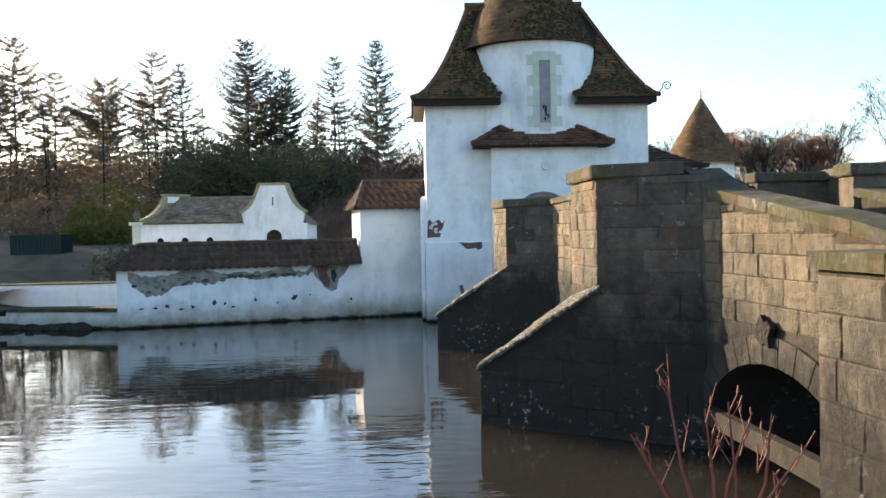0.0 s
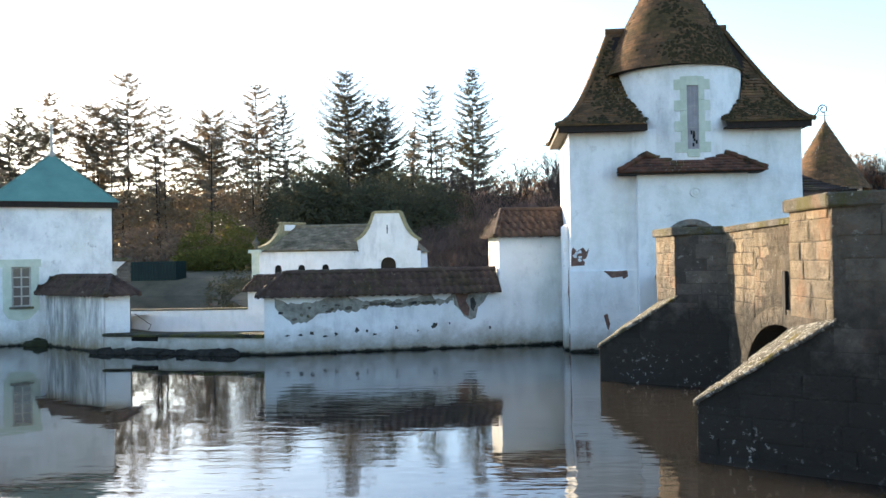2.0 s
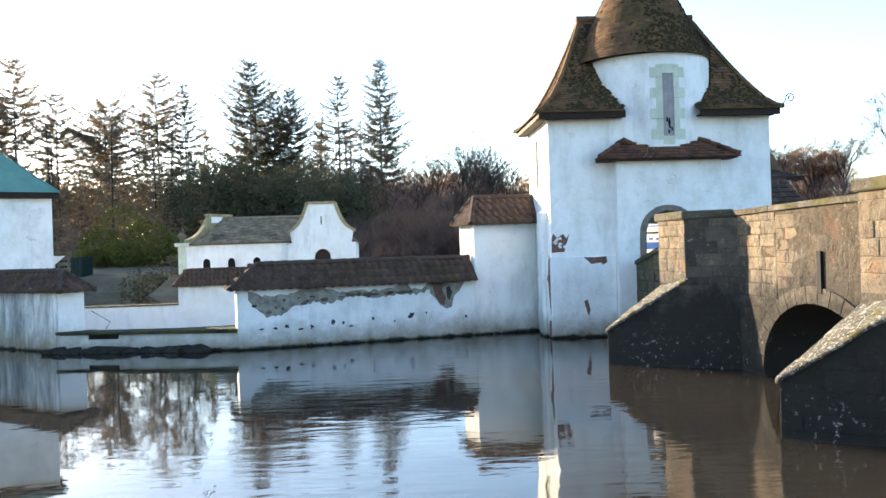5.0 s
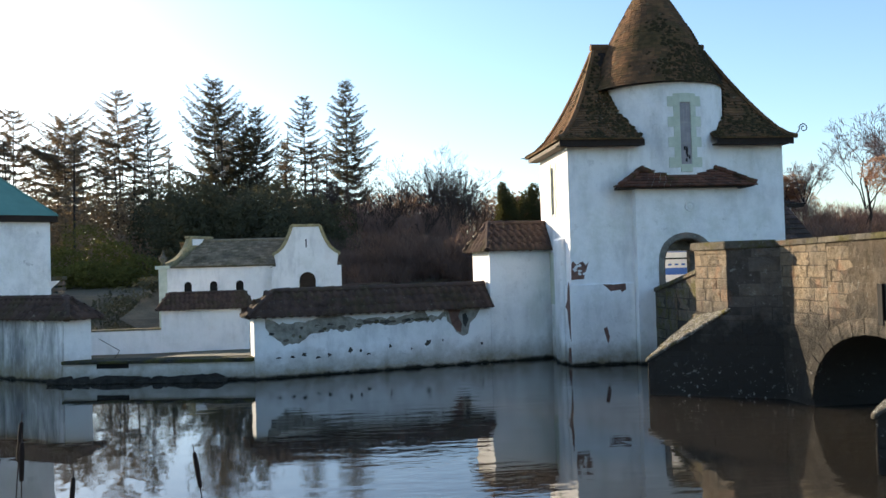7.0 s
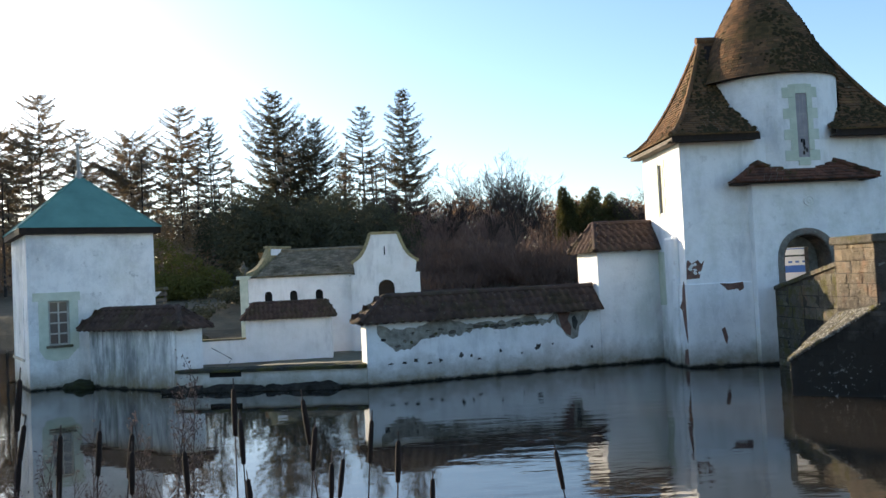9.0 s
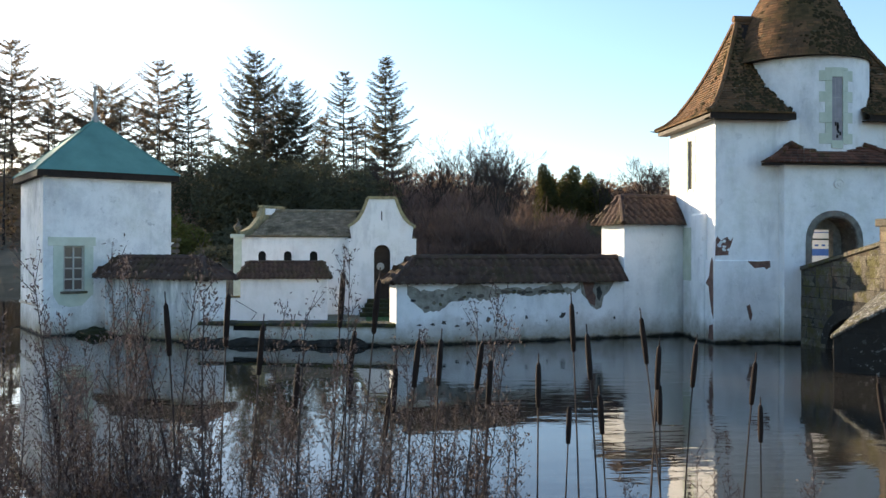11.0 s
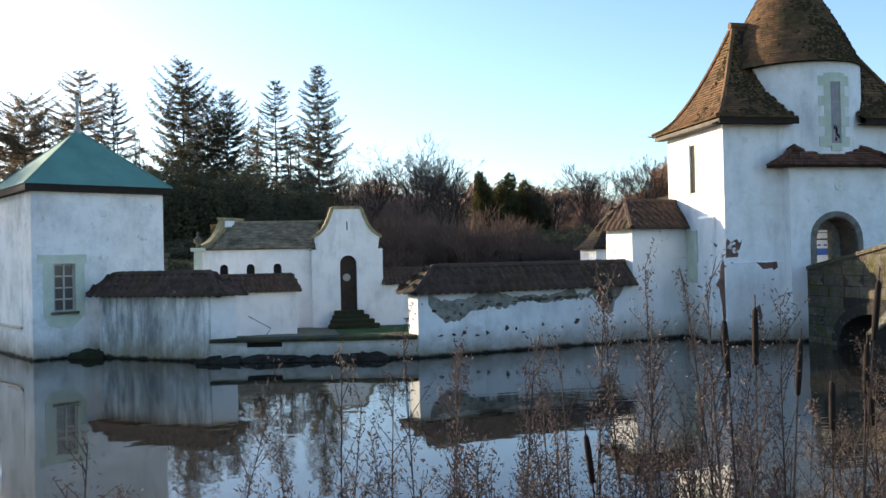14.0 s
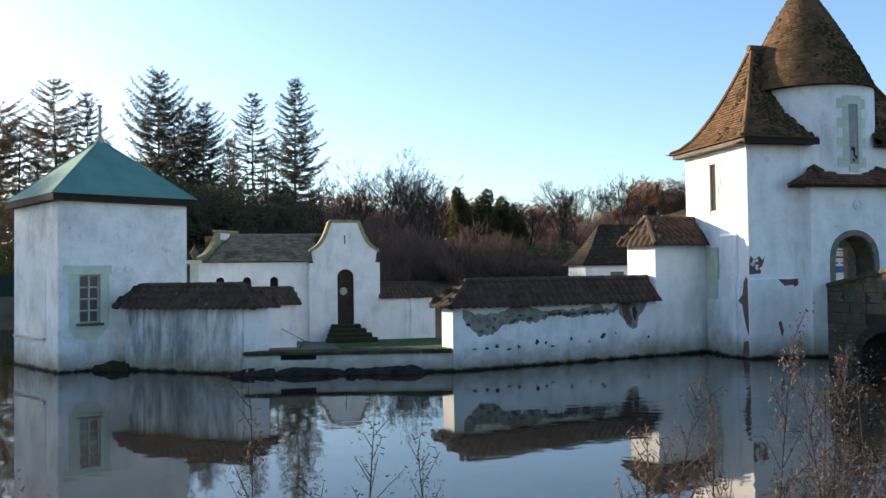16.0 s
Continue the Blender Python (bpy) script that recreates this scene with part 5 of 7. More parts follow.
    for k in range(6):
        bm = bmesh.new()
        a, b = 17.0 + k * 0.8, 17.0 + (k + 1) * 0.8 - 0.012
        f = lambda s: 2.32 + (s - 17) * 0.086
        prism(bm, [(f(a) - 0.06, -a + (0.05 if k == 0 else 0)), (f(b) - 0.06, -b), (f(b) + 0.72, -b), (f(a) + 0.8, -a + (0.05 if k == 0 else 0))], 2.101 - 0.03 * (k + 0.1), [2.22 - 0.03 * k] * 4)
        part("coping", bm, M_COPE, ab)
    bm = bmesh.new()
    a, b = Vector((2.70, -13.75, 0.40)), Vector((2.40, -16.97, 0.67))
    box(bm, 0, (b - a).length, -0.06, 0.06, -0.09, 0.09, None, 0.012)
    turn = (b - a).to_track_quat("X", "Z").to_matrix().to_4x4()
    bmesh.ops.transform(bm, matrix=Matrix.Translation(a) @ turn, verts=bm.verts)
    tagged(part("timber_boom", bm, M_BOOM), "dark timber beam across the arch", "beam")
    return B


bridge()


# ---- chapel in the sunken courtyard ----
GZ = -0.95


def chapel():
    T = thing("chapel", "small white chapel with curved yellow-edged gables", "building")
    Y = 23.2
    xc = -7.77
    half = [(1.79, GZ), (1.79, 2.99), (1.56, 3.0), (1.58, 3.12), (1.64, 3.50), (1.62, 3.60), (1.40, 3.72), (1.18, 3.92), (0.98, 4.22), (0.83, 4.55), (0.72, 4.85), (0.66, 5.03), (0.30, 5.09)]
    prof = [(xc - x, z) for x, z in half] + [(xc + x, z) for x, z in half[::-1]]
    door = arch_points(xc + 0.03, 0.42, 2.22, 0.45, -0.08, 10)
    bm = bmesh.new()
    bot = [(xc - 1.79, GZ), (xc + 0.03 - 0.42, GZ)] + [(xc + 0.03 - 0.42, -0.08)] + door[1:-1] + [(xc + 0.45, -0.08), (xc + 0.45, GZ)]
    slab(bm, [(xc - 1.79, GZ)] + bot[1:] + [(xc + 1.79, GZ)] + [p for p in prof[::-1] if p[1] > GZ], Y, Y + 0.4)
    part("gable_wall", bm, M_COURT, T)
    bm = bmesh.new()
    box(bm, xc - 0.39, xc + 0.45, Y + 0.22, Y + 0.3, GZ, 2.75)
    part("door", bm, simple("brown_door", (0.055, 0.038, 0.026), (0.030, 0.021, 0.016), 3), T, "dark brown arched door")
    bm = bmesh.new()
    lathe(bm, [(0.0, 0.03), (0.16, 0.02), (0.2, 0.0)], sides=16)
    bmesh.ops.transform(bm, matrix=Matrix.Translation((xc - 0.05, Y + 0.215, 1.55)) @ Matrix.Rotation(math.radians(90), 4, "X"), verts=bm.verts)
    part("door_wreath", bm, M_LEAD, T, "pale round panel on the door")
    bm = bmesh.new()
    outer, inner = arch_points(xc + 0.03, 0.56, 2.22, 0.58, -0.08, 12), arch_points(xc + 0.03, 0.42, 2.22, 0.45, -0.08, 12)
    for k in range(len(outer) - 1):
        slab(bm, [outer[k], outer[k + 1], inner[k + 1], inner[k]], Y - 0.03, Y + 0.1)
    part("door_surround", bm, M_COURT, T)
    # gable copings
    M_YEL = simple("ochre_coping", (0.44, 0.37, 0.20), (0.19, 0.165, 0.10), 5, 0.95, 0.9, 0.03)
    for side in (-1, 1):
        pts = half[4:-1]
        for (xa, za), (xb, zb) in zip(pts, pts[1:]):
            dx, dz = xb - xa, zb - za
            l = math.hypot(dx, dz)
            nx, nz = (-dz / l * -1, dx / l * -1)
            q = [(xc + side * xa, za), (xc + side * xb, zb), (xc + side * (xb + 0.14), zb + 0.09), (xc + side * (xa + 0.14), za + 0.09)]
            bm = bmesh.new()
            slab(bm, q, Y - 0.05, Y + 0.80)
            part("gable_coping", bm, M_YEL, T)
    bm = bmesh.new()
    slab(bm, [(xc - 0.80, 5.03), (xc + 0.80, 5.03), (xc + 0.72, 5.17), (xc - 0.72, 5.17)], Y - 0.06, Y + 0.80)
    part("gable_coping", bm, M_YEL, T)
    bm = bmesh.new()
    box(bm, xc - 0.03, xc + 0.03, Y - 0.005, Y + 0.05, 3.95, 4.4)
    part("gable_slit", bm, M_DARK, T)
    # side walls behind the gable and its roof
    for dims in ((xc - 1.75, xc - 1.45, Y + 0.4, Y + 5, GZ, 3.0), (xc + 1.45, xc + 1.75, Y + 0.4, Y + 5, GZ, 3.0), (xc - 1.45, xc + 1.45, Y + 4.7, Y + 5, GZ, 3.0)):
        bm = bmesh.new()
        box(bm, *dims)
        part("side_wall", bm, M_COURT, T)
    # nave
    x0, x1, y0, y1 = -15.05, xc - 1.76, 23.75, 28.2
    ze, zr, ym = 3.16, 4.50, 26.0
    def bit(name, draw):
        bm = bmesh.new()
        draw(bm)
        part(name, bm, M_COURT, T)

    wins = [-13.9, -12.6, -11.27]
    xs = [x0]
    for w in wins:
        xs += [w - 0.2, w + 0.2]
    xs.append(x1)
    for i in range(0, len(xs), 2):
        bit("nave_wall", lambda bm: box(bm, xs[i], xs[i + 1], y0, y0 + 0.3, GZ, ze))
    for w in wins:
        bit("nave_wall", lambda bm: box(bm, w - 0.2, w + 0.2, y0, y0 + 0.3, GZ, 1.4))
        a = arch_points(w, 0.2, 2.12, 0.22, 1.4, 8)
        bit("nave_wall", lambda bm: slab(bm, a[1:-1] + [(w + 0.2, ze), (w - 0.2, ze)], y0, y0 + 0.3))
    bit("nave_wall", lambda bm: box(bm, x0, x0 + 0.3, y0 + 0.3, y1, GZ, ze))
    bit("nave_wall", lambda bm: box(bm, x0 + 0.3, x1, y1 - 0.3, y1, GZ, ze))
    for w in wins:
        bm = bmesh.new()
        box(bm, w - 0.2, w + 0.2, y0 + 0.14, y0 + 0.17, 1.4, 2.36)
        part("window", bm, M_DARK, T, "small round-headed window")
    V, F = [], []
    rows = [((x0 + 0.62 + 1.0 * k / 16, y0 - 0.15 + (ym - y0 + 0.15) * k / 16, ze - 0.02 + (zr - ze) * k / 16), (xc - 1.3, y0 - 0.15 + (ym - y0 + 0.15) * k / 16, ze - 0.02 + (zr - ze) * k / 16)) for k in range(17)]
    v, f = tile_courses(rows, None, 0.28, 0.03, 51)
    V, F = v, f
    rows = [((xc - 1.3, y1 + 0.15 - (y1 + 0.15 - ym) * k / 16, ze - 0.02 + (zr - ze) * k / 16), (x0 + 0.35, y1 + 0.15 - (y1 + 0.15 - ym) * k / 16, ze - 0.02 + (zr - ze) * k / 16)) for k in range(17)]
    v, f = tile_courses(rows, None, 0.28, 0.03, 52)
    F += [tuple(i + len(V) for i in q) for q in f]
    V += v
    for sgn in (-1, 1):
        rows = []
        for k in range(13):
            t = k / 12
            a, b = (xc + sgn * (1.85 - 1.85 * t), Y + 0.38, 2.95 + 1.65 * t), (xc + sgn * (1.85 - 1.85 * t), Y + 5.1, 2.95 + 1.65 * t)
            rows.append((b, a) if sgn < 0 else (a, b))
        v, f = tile_courses(rows, None, 0.28, 0.03, 53 + sgn)
        F += [tuple(i + len(V) for i in q) for q in f]
        V += v
    tagged(from_lists("roof_slating", V, F, M_SLATE, T, "lichened grey-brown stone slates"), kind="stuff")
    bm = bmesh.new()
    slab(bm, [(x0 + 0.3, ze - 0.1), (xc - 1.3, ze - 0.1), (xc - 1.3, ze), (x0 + 0.3, ze)], y0 - 0.12, y1 + 0.12)
    part("eaves_board", bm, M_COPE, T)
    bm = bmesh.new()
    tube(bm, [(x0 + 1.55, ym, zr + 0.02), (xc, ym, zr + 0.02)], [0.09, 0.09], 8)
    part("ridge", bm, M_SLATE, T)
    # west gable, seen edge-on
    bm = bmesh.new()
    hw = (y1 - y0) / 2
    edge = [(hw + 0.1, ze - 0.2), (hw + 0.34, ze + 0.10), (hw + 0.30, ze + 0.20), (hw - 0.02, ze + 0.26), (hw - 0.40, ze + 0.40), (hw - 0.78, ze + 0.66), (hw - 1.10, ze + 1.0), (hw - 1.32, ze + 1.36), (hw - 1.40, ze + 1.50)]
    turned = Matrix.Translation((x0 + 1.42, ym, 0)) @ Matrix.Rotation(math.radians(55), 4, "Z")
    slab(bm, [(-x, z) for x, z in edge] + edge[::-1], -0.14, 0.14, turned)
    part("end_gable", bm, M_YEL, T, "ochre curved end gable")
    bm = bmesh.new()
    box(bm, -0.90, 0.90, -0.20, 0.20, ze + 1.50, ze + 1.62, turned, 0.02)
    part("gable_cap", bm, M_YEL, T, "flat mossy cap of the end gable")
    bm = bmesh.new()
    slab(bm, [(-0.70, ze + 1.12), (0.70, ze + 1.12), (0.70, ze + 1.46), (-0.70, ze + 1.46)], -0.20, -0.15, turned)
    part("gable_panel", bm, M_COURT, T, "white painted head of the end gable")
    # corner pier with urn
    bm = bmesh.new()
    box(bm, x0 - 0.28, x0 + 0.12, y0 - 0.12, y0 + 0.3, GZ, 3.02)
    part("corner_pier", bm, M_GREENSTONE, T)
    bm = bmesh.new()
    box(bm, x0 - 0.42, x0 + 0.26, y0 - 0.26, y0 + 0.44, 3.021, 3.2)
    part("pier_cap", bm, M_GREENSTONE, T)
    bm = bmesh.new()
    lathe(bm, [(0.14, 3.2), (0.08, 3.32), (0.2, 3.5), (0.22, 3.62), (0.1, 3.72), (0.05, 3.9), (0.02, 4.02)], (x0 - 0.08, y0 + 0.1), 12)
    smooth(part("urn", bm, M_COPE, T, "stone urn finial"))
    # steps
    for k in range(4):
        bm = bmesh.new()
        box(bm, xc - 0.75 - 0.13 * k, xc + 0.75 + 0.22 * k, Y - 0.4 * (k + 1), Y - 0.4 * k - 0.003, GZ, -0.1 - 0.2 * k, bevel=0.05)
        part("step", bm, M_MOSS, T, "mossy stone step")
    return T


chapel()


def lawn_edge(x):
    """Just behind the landing and the lakeside wall."""
    return (1.1 - 0.2213 * (x + 13.07) if x < -8.1 else 0.0 + 0.27 * (x + 8.1)) + 0.45


def courtyard_walls():
    tiled = tiled_coping("court_wall_coping", (-14.5, 20.0), (-10.45, 20.0), -0.2, 1.1, 1.04, 1.80, 0.5, 0.4, "red-brown pantiled courtyard wall coping", 0.18, seed=41)
    wall_block("court_wall", (-14.5, 20.0), (-10.45, 20.0), 0.8, GZ, 1.06, M_COURT, "white courtyard wall", "wall")
    wall_block("court_low_wall", (-21.4, 20.0), (-14.503, 20.0), 0.4, GZ - 0.1, 0.14, M_COURT, "low white courtyard wall", "wall")
    bm = bmesh.new()
    box(bm, -21.5, -14.51, 19.93, 20.46, 0.142, 0.22, bevel=0.015)
    tagged(part("court_low_coping", bm, M_COPE), "dark stone coping on the low wall", "coping")
    tiled_coping("side_wall_coping", (-5.95, 23.3), (-3.2, 23.3), -0.25, 1.3, 1.16, 1.9, 0.0, 0.3, "dark pantiled coping beside the chapel", 0.1, seed=45)
    wall_block("side_wall", (-5.97, 23.3), (-4.4, 23.3), 0.9, GZ, 1.18, M_COURT, "white wall beside the chapel", "wall")
    wall_block("side_wall_end", (-4.395, 23.2), (-3.1, 23.2), 1.0, GZ, 1.16, M_COURT, "white end of the wall beside the chapel", "wall")
    for name, xa, xb, mat, label in (("court_paving", -13.2, -8.61, M_PAVE, "pale worn paving of the courtyard"), ("lawn", -8.6, -0.7, M_GRASS, "green mown lawn of the courtyard")):
        bm = bmesh.new()
        n = 24
        vs = []
        for j in range(n + 1):
            row = []
            for i in range(n + 1):
                x = xa + (xb - xa) * i / n
                z = max(GZ + 0.02, (0.42 if name == "lawn" else 0.36) - 0.075 * 21.8 * j / n) + 0.04 * noise.noise(Vector((x * 1.7, j * 0.9, 0)))
                row.append(bm.verts.new((x, lawn_edge(x) + (23 - lawn_edge(x)) * j / n, z)))
            vs.append(row)
        for j in range(n):
            for i in range(n):
                bm.faces.new((vs[j][i], vs[j][i + 1], vs[j + 1][i + 1], vs[j + 1][i]))
        tagged(smooth(part(name, bm, mat)), label, "lawn" if name == "lawn" else "paving", kind="structure")


courtyard_walls()


# ---- buildings behind ----
def hip_house(name, label, x0, x1, y0, y1, z0, ze, zr, ridge, roofmat, seed):
    T = thing(name, label, "building")
    bm = bmesh.new()
    box(bm, x0, x1, y0, y1, z0, ze)
    part("wall", bm, M_COURT, T)
    o = 0.3
    xm0, xm1, ym = (x0 + x1) / 2 - ridge / 2, (x0 + x1) / 2 + ridge / 2, (y0 + y1) / 2
    c = [(x0 - o, y0 - o), (x1 + o, y0 - o), (x1 + o, y1 + o), (x0 - o, y1 + o)]
    tops = [(xm0, ym), (xm1, ym), (xm1, ym), (xm0, ym)]
    V, F = [], []
    for k in range(4):
        rows = []
        for i in range(15):
            t = i / 14
            z = ze - 0.02 + (zr - ze) * t ** 1.3
            a = [c[k][d] + (tops[k][d] - c[k][d]) * t for d in (0, 1)]
            b = [c[(k + 1) % 4][d] + (tops[(k + 1) % 4][d] - c[(k + 1) % 4][d]) * t for d in (0, 1)]
            rows.append(((*a, z), (*b, z)))
        v, f = tile_courses(rows, None, 0.25, 0.03, seed + k)
        F += [tuple(i + len(V) for i in q) for q in f]
        V += v
    tagged(from_lists("roof_tiles", V, F, roofmat, T), kind="stuff")
    bm = bmesh.new()
    prism(bm, c, ze - 0.12, ze - 0.03)
    part("eaves_board", bm, M_FASCIA, T)
    return T


H1 = hip_house("cottage", "white cottage with a dark hipped roof", 8.55, 14.2, 30.7, 33.5, GZ, 2.88, 5.5, 2.4, M_DARKTILE, 201)
bm = bmesh.new()
box(bm, 10.3, 11.2, 30.66, 30.72, 1.0, 2.35)
part("window", bm, M_PANE, H1)
H2 = hip_house("gate_range", "white gatehouse range with a dark hipped tile roof", 2.9, 9.05, 5.25, 9.0, GZ, 4.46, 6.15, 0.5, M_DARKTILE, 211)
# its lean-to porch towards the bridge
V, F = tile_courses([((6.1, 3.35 + 1.85 * k / 8, 3.25 + 1.32 * k / 8), (8.72, 3.35 + 1.85 * k / 8, 3.25 + 1.32 * k / 8)) for k in range(9)], None, 0.25, 0.03, 215)
tagged(from_lists("porch_tiles", V, F, M_PAN, H2), kind="stuff")
bm = bmesh.new()
slab(bm, [(3.45, GZ), (5.24, GZ), (5.24, 4.55), (3.45, 3.27)], 8.45, 8.68, Matrix(((0, 1, 0, 0), (1, 0, 0, 0), (0, 0, 1, 0), (0, 0, 0, 1))))
part("porch_wall", bm, M_COURT, H2)
bm = bmesh.new()
slab(bm, [(3.40, 3.20), (5.22, 4.50), (5.22, 4.57), (3.40, 3.27)], 6.1, 8.70, Matrix(((0, 1, 0, 0), (1, 0, 0, 0), (0, 0, 1, 0), (0, 0, 0, 1))))
part("porch_deck", bm, M_FASCIA, H2)


def round_turret():
    T = thing("round_turret", "round white turret with a brown conical tiled roof", "tower")
    c = (16.0, 25.0)
    bm = bmesh.new()
    lathe(bm, [(1.75, GZ), (1.75, 5.95)], c, 32)
    smooth(part("wall", bm, M_COURT, T))
    V, F = [], []
    n = 30
    for i in range(n):
        t0, t1 = i / n, (i + 1) / n
        r0, r1, z0, z1 = 2.15 * (1 - t0) + 0.05, 2.15 * (1 - t1) + 0.05, 5.85 + 3.75 * t0, 5.85 + 3.75 * t1
        m = max(8, int(2 * math.pi * r0 / 0.25))
        for k in range(m):
            a0, a1 = 2 * math.pi * (k + 0.5 * (i % 2)) / m, 2 * math.pi * (k + 0.97 + 0.5 * (i % 2)) / m
            j = len(V)
            for a, r, z in ((a0, r0 + 0.04, z0), (a1, r0 + 0.04, z0), (a1, r1, z1), (a0, r1, z1)):
                V.append((c[0] + r * math.cos(a), c[1] + r * math.sin(a), z))
            F.append((j, j + 1, j + 2, j + 3))
    tagged(from_lists("cone_tiles", V, F, M_TILE, T), kind="stuff")
    bm = bmesh.new()
    tube(bm, [(*c, 9.5), (*c, 10.1)], [0.05, 0.02], 6)
    tube(bm, [(c[0] - 0.35, c[1], 9.95), (c[0] + 0.35, c[1], 9.95)], [0.012, 0.012], 4)
    part("weathervane", bm, M_IRON, T)


round_turret()


def notice_board():
    T = thing("notice_board", "long white and blue notice board beyond the gate arch", "sign")
    bm = bmesh.new()
    box(bm, 3.75, 8.3, 5.10, 5.16, 1.52, 3.2)
    part("panel", bm, simple("white_board", (0.7, 0.72, 0.74), (0.6, 0.62, 0.66), 3), T)
    M_B = simple("blue_print", (0.05, 0.12, 0.40), (0.07, 0.16, 0.46), 3)
    for z, h, mat in ((2.22, 0.22, M_B), (2.72, 0.05, M_GREENBOX), (1.85, 0.06, M_B), (1.70, 0.06, M_B), (2.95, 0.03, M_B)):
        bm = bmesh.new()
        box(bm, 3.85, 8.2, 5.088, 5.099, z, z + h)
        part("text_bar", bm, mat, T)
    for k in range(18):
        bm = bmesh.new()
        box(bm, 3.95 + k * 0.23, 4.07 + k * 0.23, 5.088, 5.099, 2.52, 2.58)
        part("text_bar", bm, M_B, T)
    for x in (3.9, 8.0):
        bm = bmesh.new()
        box(bm, x, x + 0.08, 5.161, 5.245, -1.0, 3.3)
        part("post", bm, M_WOOD, T)


notice_board()


def green_container():
    T = thing("container", "dark green steel container on the far bank", "container")
    bm = bmesh.new()
    box(bm, -32.2, -28.2, 46.2, 48.6, 0.9, 2.75)
    part("body", bm, M_GREENBOX, T)
    for k in range(14):
        bm = bmesh.new()
        box(bm, -32.15 + k * 0.28, -32.02 + k * 0.28, 46.15, 46.2, 1.0, 2.65)
        part("rib", bm, M_GREENBOX, T)


green_container()


# ---- trees ----
def add_quad(V, F, p, along_v, side_v):
    j = len(V)
    V += [tuple(p - side_v), tuple(p + side_v), tuple(p + along_v + side_v * 0.35), tuple(p + along_v - side_v * 0.35)]
    F.append((j, j + 1, j + 2, j + 3))


def add_limb(V, F, pts, radii, sides=4):
    rings = []
    for i, p in enumerate(pts):
        d = pts[min(i + 1, len(pts) - 1)] - pts[max(i - 1, 0)]
        d = d.normalized() if d.length > 1e-6 else Vector((0, 0, 1))
        u = d.orthogonal().normalized()
        v = d.cross(u)
        rings.append(len(V))
        for k in range(sides):
            a = 2 * math.pi * k / sides
            V.append(tuple(p + (u * math.cos(a) + v * math.sin(a)) * radii[i]))
    for r, s in zip(rings, rings[1:]):
        for k in range(sides):
            F.append((r + k, r + (k + 1) % sides, s + (k + 1) % sides, s + k))


def conifer(seed, height, shape, bare, density, lift, hook, tuft, needles, side=0.22, step=0.027):
    """A spruce or pine: a straight trunk, limbs that dip and turn up at their ends, side twigs with tufts of needles.
    shape: the crown's half width at even steps from its foot to its top."""
    rng = random.Random(seed)
    T = new("conifer")
    TV, TF, CV, CF = [], [], [], []
    lean = Vector((rng.uniform(-0.015, 0.015), rng.uniform(-0.015, 0.015), 0))
    axis = lambda z: Vector((0, 0, z)) + lean * z * z / height
    add_limb(TV, TF, [axis(height * k / 8) for k in range(9)], [0.010 * height * (1 - 0.94 * k / 8) for k in range(9)], 7)
    z = height * bare
    while z < height * 0.985:
        t = (z / height - bare) / (1 - bare)
        f = t * (len(shape) - 1)
        i = min(len(shape) - 2, int(f))
        env = shape[i] + (shape[i + 1] - shape[i]) * (f - i)
        turn = rng.uniform(0, 6.28)
        for k in range(7):
            if rng.random() > density:
                continue
            a = turn + k * 0.898 + rng.uniform(-0.3, 0.3)
            L = env * rng.choice((rng.uniform(0.45, 0.95), rng.uniform(0.75, 1.3))) + 0.2
            out = Vector((math.cos(a), math.sin(a), 0))
            side0 = Vector((-out.y, out.x, 0))
            base = axis(z + rng.uniform(-0.22, 0.22))
            l2, h2 = lift * rng.uniform(0.4, 1.5) + 0.35 * t * t, hook * rng.uniform(0.5, 1.4)
            sway = rng.uniform(-0.12, 0.12)
            limb = lambda u: base + (out + side0 * sway * u) * L * u + Vector((0, 0, L * (l2 * u - 0.30 * u * (1 - t) * (1 - 0.4 * u) + h2 * u ** 3)))
            add_limb(TV, TF, [limb(u) for u in (0, 0.3, 0.6, 1)], [0.03 + 0.008 * L, 0.035, 0.022, 0.008], 3)
            n = max(5, int(L * (5.5 if side > 0.2 else 8)))
            for i2 in range(n):
                u = 0.16 + 0.84 * (i2 + rng.random()) / n
                c0 = limb(min(1, u))
                for sgn in (-1, 1):
                    l3 = (0.04 + side + side * L * (1.1 - u)) * rng.uniform(0.5, 1.25)
                    d = (side0 * sgn * rng.uniform(0.4, 1.0) + out * rng.uniform(0.2, 0.9) + Vector((0, 0, rng.uniform(-0.38, 0.10)))).normalized()
                    m = max(2, int(l3 / 0.14))
                    for j in range(m):
                        p = c0 + d * l3 * (j / m) - Vector((0, 0, 0.10 * l3 * (j / m) ** 2))
                        e = (d + Vector((rng.uniform(-0.8, 0.8), rng.uniform(-0.8, 0.8), rng.uniform(-0.5, 0.32)))).normalized()
                        w = e.cross(Vector((rng.uniform(-1, 1), rng.uniform(-1, 1), 0.6))).normalized()
                        add_quad(CV, CF, p, e * tuft * rng.uniform(0.6, 1.3), w * tuft * rng.uniform(0.10, 0.20))
        z += height * step * rng.uniform(0.75, 1.25)
    for i in range(8):
        add_quad(CV, CF, axis(height) - Vector((0, 0, i * 0.2)), Vector((rng.uniform(-0.3, 0.3), rng.uniform(-0.3, 0.3), 0.4)), Vector((0.04, 0.04, 0)))
    from_lists("trunk", TV, TF, M_BARK, T)
    from_lists("crown", CV, CF, needles, T)
    return T


